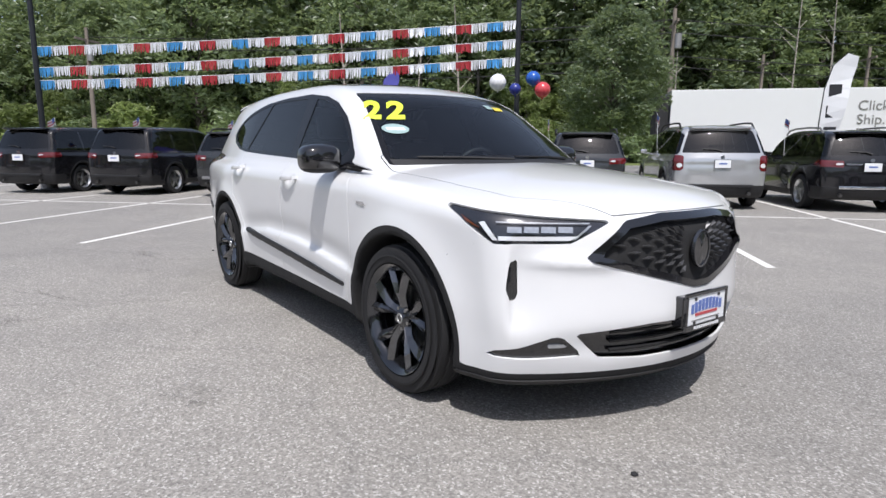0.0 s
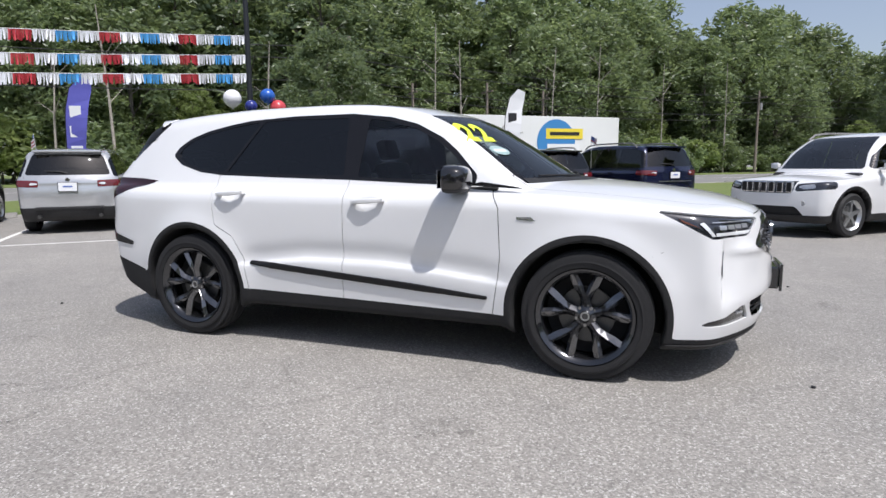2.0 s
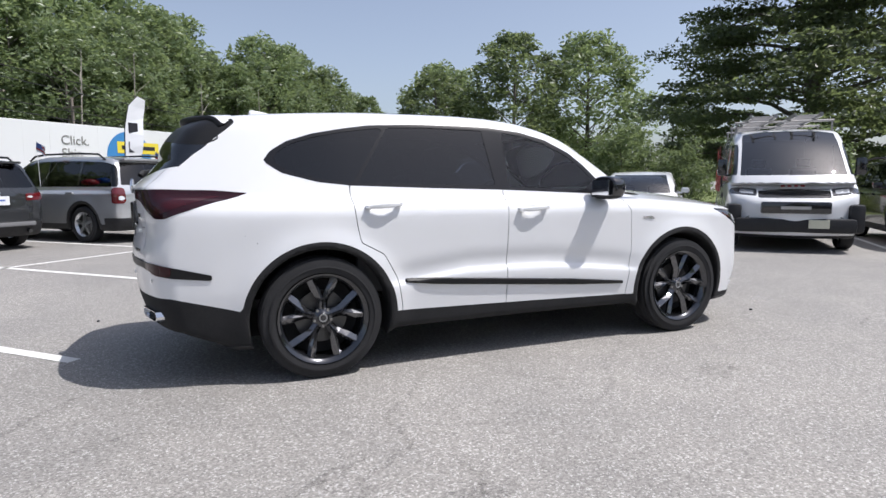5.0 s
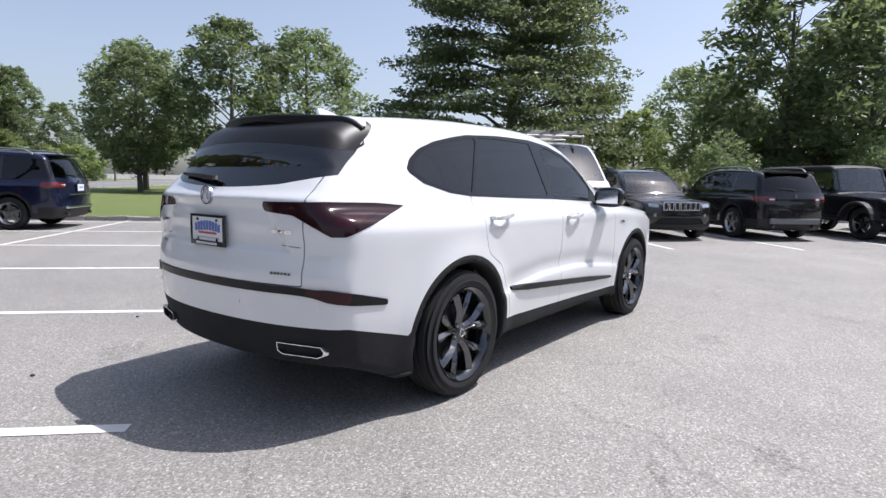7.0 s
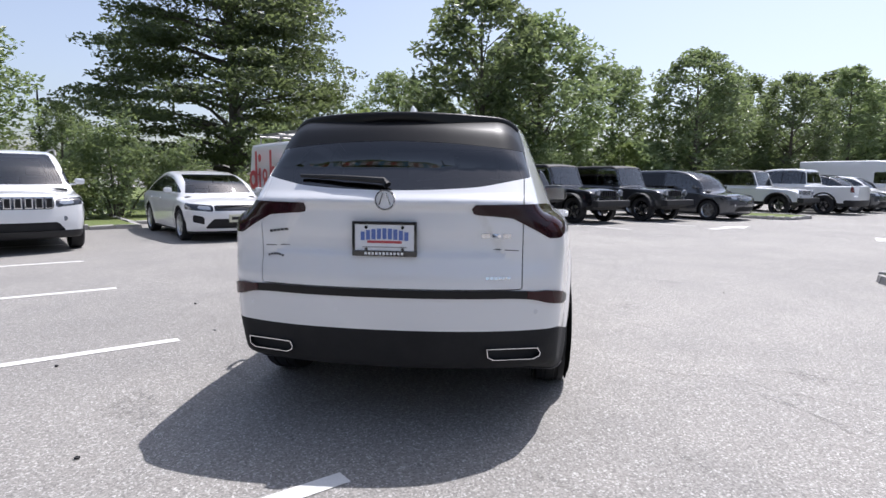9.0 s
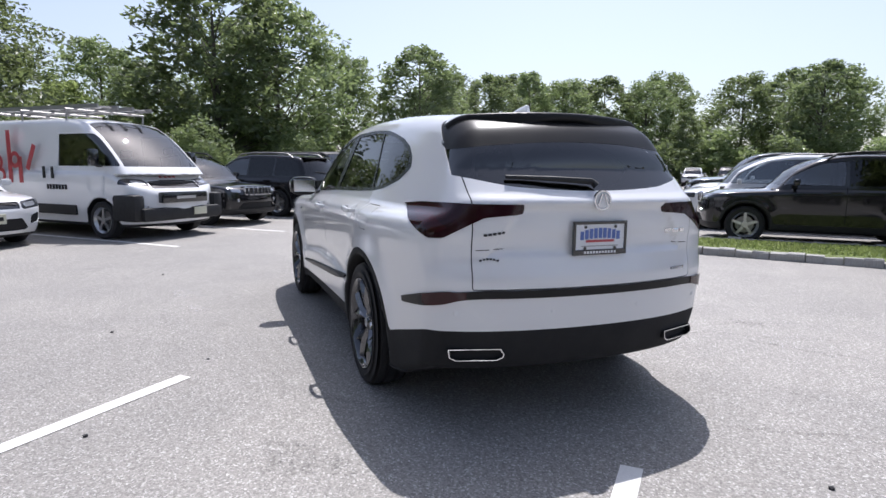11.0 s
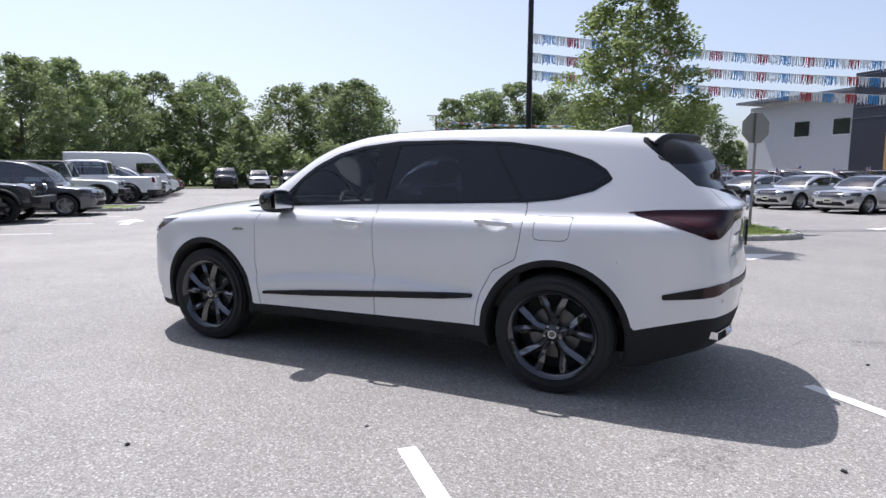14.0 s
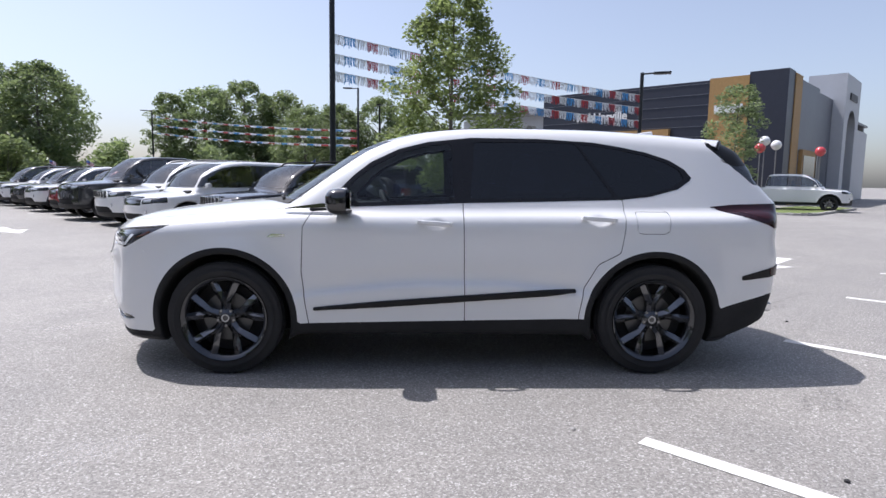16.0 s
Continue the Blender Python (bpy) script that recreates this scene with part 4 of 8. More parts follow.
    sp = surface(spoiler, (-2.26, -0.75, 1.40), (-1.86, 0.75, 1.70), 0.013)
    cap, under = split(sp, lambda x, y, z: np.maximum(0.0085 - section(x, y, z + 0.015), -2.190 + 0.55 * y * y - x))
    so = panel("spoiler", under, M_TRIM, car, "gloss black roof spoiler with a white top", 0.003)
    panel("spoiler_top", cap, M_WHITE, so, "white spoiler top", 0.004)
    # fin
    def fin(x, y, z):
        u = (x + 1.62) / 0.13
        hgt = 1.672 + 0.062 * np.clip(1 - (np.clip(u, -1, 1) * 0.5 + 0.5) ** 1.6, 0, 1)
        w = 0.028 * (1 - (np.clip((z - 1.66) / 0.09, 0, 1)) ** 1.2)
        return smax(smax(np.abs(y) - w, z - hgt, 0.01), np.abs(x + 1.62) - 0.13, 0.02)
    panel("fin_aerial", surface(fin, (-1.8, -0.06, 1.62), (-1.42, 0.06, 1.78), 0.008), M_WHITE, car, "white shark fin aerial")
    # mirrors
    for s in (-1, 1):
        def mir(x, y, z):
            yy = s * y
            u, v, w = (x - 0.66) / 0.105, (yy - 1.005) / 0.125, (z - 1.168) / 0.085
            d = (np.abs(u) ** 2.6 + np.abs(v) ** 3.0 + np.abs(w) ** 3.0) ** (1 / 2.8) - 1
            d = d * 0.085
            return smax(d, 0.60 + 0.02 - x - 0.10 * (1.1 - yy), 0.012)
        ms = surface(mir, (0.5, min(s * 0.82, s * 1.2), 1.03), (0.84, max(s * 0.82, s * 1.2), 1.30), 0.013)
        up, lowm = split(ms, lambda x, y, z: 1.112 - z)
        mo = panel("mirror", up, M_GLOSS_BLACK, car, "gloss black door mirror", 0.0, 0.0)
        panel("mirror_base", lowm, M_PLASTIC, mo, "", 0.0)
        part("mirror_arm", box((0.62, min(s * 0.84, s * 0.95), 1.095), (0.72, max(s * 0.84, s * 0.95), 1.130), 0.012), M_GLOSS_BLACK, mo, smooth=True)
        part("mirror_glass", box((0.592, min(s * 0.91, s * 1.10), 1.115), (0.598, max(s * 0.91, s * 1.10), 1.225), 0.002), M_CHROME, mo, "mirror glass")
        # handles with a cup behind
        for hx, hz in ((0.055, 1.028), (-1.045, 1.068)):
            h = new("door_handle")
            h.parent = car
            def hand(x, y, z):
                u = (x - hx) / 0.118
                return smax(smax(np.abs(s * y - 0.990 + 0.022 * u * u) - 0.011, np.abs(z - hz - 0.008 * u) - 0.017 * (1 - 0.35 * u * u), 0.008), np.abs(x - hx) - 0.118, 0.02)
            panel("grip", surface(hand, (hx - 0.14, min(s * 0.93, s * 1.03), hz - 0.05), (hx + 0.14, max(s * 0.93, s * 1.03), hz + 0.05), 0.009), M_WHITE, h)
            for e in (-0.1, 0.1):
                part("handle_mount", box((hx + e - 0.018, min(s * 0.94, s * 0.985), hz - 0.012 + e * 0.07), (hx + e + 0.018, max(s * 0.94, s * 0.985), hz + 0.012 + e * 0.07), 0.004), M_WHITE, h)
        # rocker trim with bright lower edge
        def trimf(x, y, z):
            zc = 0.448 + (0.857 - x) * 0.075
            hgt = 0.010 + 0.012 * np.clip((0.9 - x) / 0.5, 0, 1) * np.clip((x + 0.95) / 0.25, 0, 1)
            d = np.maximum(np.abs(z - zc) - hgt, np.maximum(x - 0.862, -0.905 - x))
            return np.maximum(smax(d, f(x, y, z) - 0.016, 0.006), 0.7 - s * y)
        tr = surface(trimf, (-0.95, min(s * 0.85, s * 1.06), 0.38), (0.91, max(s * 0.85, s * 1.06), 0.66), 0.012)
        tm = panel("door_trim", tr, M_TRIM, car, "black door trim strip with bright edge")
        # cowl side garnish
        part("cowl_garnish", prism([(0.70, 1.128), (0.86, 1.118), (1.06, 1.108), (1.02, 1.120), (0.80, 1.150)], s * 0.03, Matrix.Translation((0, s * 0.865, 0)), 0.004), M_GLOSS_BLACK, car)
        # exhaust tip
        e = bmesh.new()
        outer = [(-0.135, 0.004), (-0.120, 0.031), (0.135, 0.031), (0.130, -0.012), (0.100, -0.029), (-0.100, -0.029), (-0.130, -0.014)]
        inner = [(a * 0.962, b * 0.86) for a, b in outer]
        mk = lambda pts, xx: [e.verts.new((xx + s * a * 0.30, s * 0.633 + a, 0.428 + b)) for a, b in pts]
        r0, r1, r2, r3 = mk(outer, -2.33), mk(outer, -2.425), mk(inner, -2.425), mk(inner, -2.37)
        for A, B in ((r0, r1), (r1, r2), (r2, r3)):
            for i in range(7):
                e.faces.new((A[i], A[(i + 1) % 7], B[(i + 1) % 7], B[i]))
        ex = part("exhaust_tip", e, M_CHROME, car, "bright trapezoid exhaust finisher", True)
        e2 = bmesh.new()
        e2.faces.new([e2.verts.new((-2.372 + s * a * 0.30, s * 0.633 + a, 0.428 + b)) for a, b in inner])
        part("exhaust_dark", e2, M_LINER, ex)
        # parking sensors
        for sy in (0.255, 0.735):
            xs = np.linspace(-2.7, -1.8, 900)
            sx = float(xs[int(np.argmax(f(xs, np.full(900, sy), np.full(900, 0.645)) < 0))])
            part("parking_sensor", cyl((sx - 0.004, s * sy, 0.645), (sx + 0.02, s * sy, 0.645), 0.011, 0.011, 16), M_WHITE, car)
    # wheels
    style = (M_RIM_BLACK, 5, M_SPOKE)
    for ax in P["axles"]:
        for s in (-1, 1):
            m = pose(ax, s * 0.862, 0.378, 0, 0, 0 if s > 0 else 180)
            tyre_wheel("wheel", car, m, 0.381, 0.235, 0.270, style)
    # inside: floor, seats, dashboard, steering wheel
    part("cabin_floor", box((-2.2, -0.8, 0.45), (0.95, 0.8, 0.50)), M_LINER, car)
    part("boot_trim", box((-2.25, -0.72, 0.50), (-1.35, 0.72, 1.05), 0.05), M_LINER, car)
    for s in (-1, 1):
        part("door_card", box((-1.2, min(s * 0.80, s * 0.86), 0.5), (0.9, max(s * 0.80, s * 0.86), 1.12), 0.02), M_CLOTH, car)
        part("dashboard_end", box((0.45, min(s * 0.02, s * 0.79), 0.80), (1.0, max(s * 0.02, s * 0.79), 1.12), 0.08), M_CLOTH, car, smooth=True)
        for sx, nm in ((0.0, "front_seat"), (-1.0, "rear_seat")):
            st = bmesh.new()
            bm_box(st, (sx - 0.28, s * 0.38 - 0.25, 0.52), (sx + 0.24, s * 0.38 + 0.25, 0.72), 0.06)
            mm = Matrix.Translation((sx - 0.26, s * 0.38, 0.70)) @ Matrix.Rotation(radians(-16), 4, 'Y')
            bm_box(st, (-0.07, -0.24, 0), (0.07, 0.24, 0.60), 0.06, mm)
            bm_box(st, (-0.05, -0.13, 0.63), (0.05, 0.13, 0.80), 0.04, mm)
            part(nm, st, M_CLOTH, car, "dark leather seat", True)
    sw = bmesh.new()
    rr = [[sw.verts.new(Vector(((0.185 + 0.016 * math.cos(b)) * math.cos(a), (0.185 + 0.016 * math.cos(b)) * math.sin(a), 0.016 * math.sin(b)))) for b in [k * math.pi / 4 for k in range(8)]] for a in [k * math.pi / 14 for k in range(28)]]
    for i in range(28):
        for j in range(8):
            sw.faces.new((rr[i][j], rr[(i + 1) % 28][j], rr[(i + 1) % 28][(j + 1) % 8], rr[i][(j + 1) % 8]))
    bm_box(sw, (-0.17, -0.05, -0.03), (0.17, 0.05, 0.01), 0.01)
    bmesh.ops.transform(sw, matrix=Matrix.Translation((0.36, 0.38, 1.06)) @ Matrix.Rotation(radians(-62), 4, 'Y') @ Matrix.Rotation(radians(90), 4, 'Z'), verts=sw.verts[:])
    part("steering_wheel", sw, M_CLOTH, car, smooth=True)
    return car, f


hero, hero_field = build_hero()


def on_front(y, z, off=0.004):
    """The place on the car's skin met from ahead at that y and z."""
    a, b = 3.0, 0.2
    xs = np.linspace(a, b, 1400)
    v = hero_field(xs, np.full_like(xs, y), np.full_like(xs, z))
    k = int(np.argmax(v < 0))
    return Vector((xs[k] + off, y, z))


def on_rear(y, z, off=0.004):
    xs = np.linspace(-3.0, -1.6, 1400)
    v = hero_field(xs, np.full_like(xs, y), np.full_like(xs, z))
    k = int(np.argmax(v < 0))
    return Vector((xs[k] - off, y, z))


def on_side(x, z, s, off=0.003):
    ys = np.linspace(1.2, 0.3, 900)
    v = hero_field(np.full_like(ys, x), s * ys, np.full_like(ys, z))
    k = int(np.argmax(v < 0))
    return Vector((x, s * (ys[k] + off), z))


def decal(name, outline, place, mat, parent, label=""):
    """A thin printed patch laid on the skin: outline of flat (u, v) points, place maps them on."""
    bm = bmesh.new()
    c = [sum(p[0] for p in outline) / len(outline), sum(p[1] for p in outline) / len(outline)]
    mid = bm.verts.new(place(*c))
    ring = [bm.verts.new(place(*p)) for p in outline]
    for k in range(len(ring)):
        bm.faces.new((mid, ring[k], ring[(k + 1) % len(ring)]))
    return part(name, bm, mat, parent, label)


def painted_number():
    """The two digits brushed on the windscreen, one after the other."""
    for bl, br, tl, tr in (((-0.703, 1.403), (-0.618, 1.403), (-0.625, 1.528), (-0.523, 1.530)), ((-0.590, 1.403), (-0.482, 1.405), (-0.497, 1.528), (-0.380, 1.530))):
        cu = bpy.data.curves.new("words", "FONT")
        cu.body, cu.size, cu.offset, cu.resolution_u = "2", 0.20, 0.009, 6
        tmp = bpy.data.objects.new("words", cu)
        me = bpy.data.meshes.new_from_object(tmp)
        bpy.data.objects.remove(tmp)
        xs = [v.co.x for v in me.vertices]
        ys = [v.co.y for v in me.vertices]
        for v in me.vertices:
            u = (v.co.x - min(xs)) / (max(xs) - min(xs))
            w = (v.co.y - min(ys)) / (max(ys) - min(ys))
            y, z = [(bl[k] * (1 - u) + br[k] * u) * (1 - w) + (tl[k] * (1 - u) + tr[k] * u) * w for k in (0, 1)]
            v.co = on_front(y, z, 0.005)
        me.materials.append(M_YELLOW)
        ob = new("painted_digit", me)
        ob.parent = hero
        ob["label"] = "bright yellow-green painted digit"


painted_number()
oval = [(math.cos(2 * math.pi * k / 24), math.sin(2 * math.pi * k / 24)) for k in range(24)]
M_TEAL = plain("sticker_teal", (0.30, 0.42, 0.42), 0.4)
M_AMBERP = plain("sticker_yellow", (0.65, 0.55, 0.05), 0.4)
st_ = decal("sticker", [(u, v) for u, v in oval], lambda u, v: on_front(-0.585 + 0.075 * u + 0.01 * v, 1.345 + 0.030 * v, 0.004), M_TEAL, hero, "pale teal oval sticker")
decal("sticker_bar", [(-1, -1), (1, -1), (1, 1), (-1, 1)], lambda u, v: on_front(-0.585 + 0.050 * u, 1.345 + 0.009 * v, 0.006), M_PLATE, st_)
decal("inspection_sticker", [(-1, -1), (1, -1), (1, 1), (-1, 1)], lambda u, v: on_front(0.37 + 0.05 * u, 1.505 + 0.013 * v, 0.004), M_AMBERP, hero, "small yellow inspection sticker")
decal("inspection_sticker", [(-1, -1), (1, -1), (1, 1), (-1, 1)], lambda u, v: on_front(0.28 + 0.03 * u, 1.515 + 0.014 * v, 0.004), M_TEAL, hero, "small pale sticker")


def show_plate(x, y, z, d, tilt, name):
    """A dealer plate in a black frame, with a blue arched print over a red band."""
    root = new(name)
    root.parent = hero
    root.matrix_local = pose(x, y, z, 0, tilt, 90 if d > 0 else -90)
    root["label"] = "white dealer plate in a black frame"
    bm = bmesh.new()
    for lo, hi in (((-0.160, -0.014, 0.068), (0.160, 0.002, 0.084)), ((-0.160, -0.014, -0.086), (0.160, 0.002, -0.058)), ((-0.160, -0.014, -0.058), (-0.146, 0.002, 0.068)), ((0.146, -0.014, -0.058), (0.160, 0.002, 0.068))):
        bm_box(bm, lo, hi, 0.003)
    part("plate_frame", bm, M_GLOSS_BLACK, root, "black plate frame")
    part("plate_sheet", box((-0.150, -0.008, -0.075), (0.150, -0.002, 0.075)), M_PLATE, root)
    for k in range(9):
        t = (k - 4) / 4
        w = 0.0115
        hgt = 0.021 + 0.005 * (1 - t * t)
        zc = 0.024 - 0.012 * t * t
        part("print_bar", box((t * 0.108 - w * 0.85, -0.0105, zc - hgt), (t * 0.108 + w * 0.85, -0.008, zc + hgt)), M_BLUE, root)
    part("print_band", box((-0.085, -0.0105, -0.022), (0.085, -0.008, -0.010)), M_RED, root)
    part("print_line", box((-0.11, -0.0105, -0.043), (0.11, -0.008, -0.039)), M_STEEL, root)
    for k in range(11):
        part("frame_print", box((-0.098 + 0.018 * k, -0.0162, -0.078), (-0.087 + 0.018 * k, -0.014, -0.066)), M_PLATE, root)
    for sx in (-0.09, 0.09):
        for sz in (-0.052, 0.055):
            part("plate_screw", cyl((sx, -0.013, sz), (sx, -0.006, sz), 0.008, 0.008, 10), M_GLOSS_BLACK, root)


show_plate(-2.515, 0.003, 1.005, -1, 0, "rear_plate")
show_plate(2.535, -0.02, 0.535, 1, 0, "front_plate")
part("plate_bracket", box((2.47, -0.17, 0.46), (2.53, 0.14, 0.60), 0.01), M_GLOSS_BLACK, hero)
# badge and scripts on the tail, wipers
bm = lathe([(0.001, 0.0), (0.040, 0.0), (0.045, -0.004), (0.045, -0.012)], 28)
bmesh.ops.transform(bm, matrix=Matrix.Translation((-2.526, 0, 1.193)) @ Matrix.Rotation(radians(90), 4, 'Z'), verts=bm.verts[:])
tb = part("tail_badge", bm, M_WHITE, hero, "round badge on the tailgate", True)
bm = lathe([(0.042, -0.003), (0.043, 0.003), (0.050, 0.003), (0.051, -0.01)], 28)
bmesh.ops.transform(bm, matrix=Matrix.Translation((-2.526, 0, 1.193)) @ Matrix.Rotation(radians(90), 4, 'Z'), verts=bm.verts[:])
part("badge_ring", bm, M_CHROME, tb, smooth=True)
for s in (-1, 1):
    bm = bmesh.new()
    bm_box(bm, (-2.535, s * 0.004, 1.165), (-2.529, s * 0.012, 1.226), 0.001, Matrix.Translation((0, 0, 0)))
    bmesh.ops.rotate(bm, cent=(-2.53, s * 0.006, 1.226), matrix=Matrix.Rotation(radians(s * 19), 3, 'X'), verts=bm.verts[:])
    part("badge_leg", bm, M_CHROME, tb)
for y0, z0, n, w, h in ((-0.465, 1.012, 3, 0.040, 0.022), (-0.49, 0.812, 6, 0.016, 0.013), (0.615, 1.020, 5, 0.018, 0.012)):
    for k in range(n):
        y = y0 - (w * 1.28) * k if y0 < 0.6 else y0 - (w * 1.2) * k
        decal("script_bar", [(0, 0), (1, 0), (1, 1), (0, 1)], lambda u, v: on_rear(y - w * u, z0 + h * v + (0.003 * k if y0 > 0.6 else 0), 0.004), M_CHROME if y0 < 0.6 else M_DARKPRINT, hero)
for k in range(6):
    decal("dealer_mark", [(0, 0), (1, 0), (1, 1), (0, 1)], lambda u, v: on_rear(0.63 - 0.016 * k - 0.012 * u, 0.905 + 0.010 * v - 0.0012 * (k - 2.5) ** 2, 0.004), M_DARKPRINT, hero)
# recess edge lines on the tailgate: the fold's shade painted as dark strips
def strip_line(name, pts, place, w, mat):
    bm = bmesh.new()
    for p, q in zip(pts, pts[1:]):
        n = 5
        for i in range(n):
            a = [p[k] + (q[k] - p[k]) * i / n for k in (0, 1)]
            b = [p[k] + (q[k] - p[k]) * (i + 1) / n for k in (0, 1)]
            d = (Vector((b[0] - a[0], b[1] - a[1]))).normalized()
            o = Vector((-d.y, d.x)) * w / 2
            bm.faces.new([bm.verts.new(place(a[0] + e * o.x, a[1] + e * o.y)) for e in (1, -1)] + [bm.verts.new(place(b[0] + e * o.x, b[1] + e * o.y)) for e in (-1, 1)])
    return part(name, bm, mat, hero)


for s in (-1, 1):
    strip_line("recess_shade_line", [(s * 0.645, 0.951), (s * 0.50, 0.958)], lambda u, v: on_rear(u, v, 0.001), 0.004, M_SEAM)
    # wing scripts: a slim arrow-like bar
    decal("wing_script", [(1.155, 0.924), (1.130, 0.926), (1.040, 0.932), (1.038, 0.946), (1.125, 0.948)], lambda u, v: on_side(u, v, s, 0.005), M_CHROME, hero, "small silver script on the wing")
wp = bmesh.new()
limb(wp, [tuple(on_rear(0.0, 1.262, 0.03)), tuple(on_rear(0.02, 1.285, 0.035)), tuple(on_rear(0.24, 1.298, 0.03)), tuple(on_rear(0.47, 1.305, 0.02))], 0.020, 0.009, 8)
part("rear_wiper", wp, M_PLASTIC, hero, "black rear wiper arm", True)
for y0, y1 in ((0.62, 0.02), (-0.02, -0.60)):
    wp = bmesh.new()
    limb(wp, [tuple(on_front(y0 * 0.9, 1.168, 0.02)), tuple(on_front((y0 + y1) / 2, 1.178, 0.022)), tuple(on_front(y1, 1.182, 0.018))], 0.012, 0.006, 6)
    part("wiper", wp, M_PLASTIC, hero, "black windscreen wiper", True)
cw = bmesh.new()
prev = None
for k in range(25):
    y = -0.74 + 1.48 * k / 24
    a, b = on_front(y, 1.168, 0.004), on_front(y * 1.0, 1.152 - 0.02 * abs(y), 0.006)
    row = [cw.verts.new(a), cw.verts.new(b)]
    if prev:
        cw.faces.new((prev[0], row[0], row[1], prev[1]))
    prev = row
part("cowl", cw, M_PLASTIC, hero, "black cowl under the windscreen")


# ---- the other vehicles ----
def paint(name, colour, metal=0.0):
    return plain(name, colour, 0.16, metal, 4.0, 0.06, coat=0.9, spec=0.2)


C_WHITE = M_WHITE
C_BLACK = paint("black_paint", (0.010, 0.010, 0.012))
C_NAVY = paint("dark_blue_paint", (0.012, 0.016, 0.045), 0.3)
C_GREY = paint("dark_grey_paint", (0.055, 0.058, 0.062), 0.5)
C_SILVER = paint("silver_paint", (0.55, 0.56, 0.57), 0.6)
C_RED = paint("dark_red_paint", (0.22, 0.012, 0.015), 0.2)
C_SLATE = paint("slate_paint", (0.10, 0.105, 0.115), 0.5)
M_TINT_FAR = glass("far_privacy_glass", (0.05, 0.055, 0.06), 1.7)
M_GLASS_FAR = glass("far_clear_glass", (0.55, 0.60, 0.63), 2.4)


M_PALEPLATE = plain("pale_plate", (0.60, 0.59, 0.46), 0.4)


def simple_wheel(parent, m, R, width, rim_r, mat, spokes=5, wide=0.05):
    w = new("wheel")
    w.parent = parent
    w.matrix_local = m
    h = width / 2
    part("tyre", lathe([(rim_r, -h * 0.8), (R - 0.04, -h), (R - 0.006, -h * 0.75), (R, 0), (R - 0.006, h * 0.75), (R - 0.04, h), (rim_r, h * 0.85)], 28), M_RUBBER, w, smooth=True)
    bm = lathe([(rim_r - 0.03, -h * 0.6), (rim_r - 0.03, h * 0.5), (rim_r + 0.008, h * 0.92), (rim_r + 0.008, h * 0.7)], 28)
    for k in range(spokes):
        a = 2 * math.pi * k / spokes + math.pi / 2
        bm_box(bm, (0.03, h * 0.45, -wide / 2), (rim_r, h * 0.75, wide / 2), 0.0, Matrix.Rotation(-a, 4, 'Y'))
    bm_cyl(bm, (0, h * 0.3, 0), (0, h * 0.8, 0), 0.075, 0.06, 14)
    part("rim", bm, mat, w, smooth=True)
    part("brake_disc", cyl((0, h * 0.05, 0), (0, h * 0.15, 0), 0.16, 0.16, 20), M_STEEL, w)
    return w


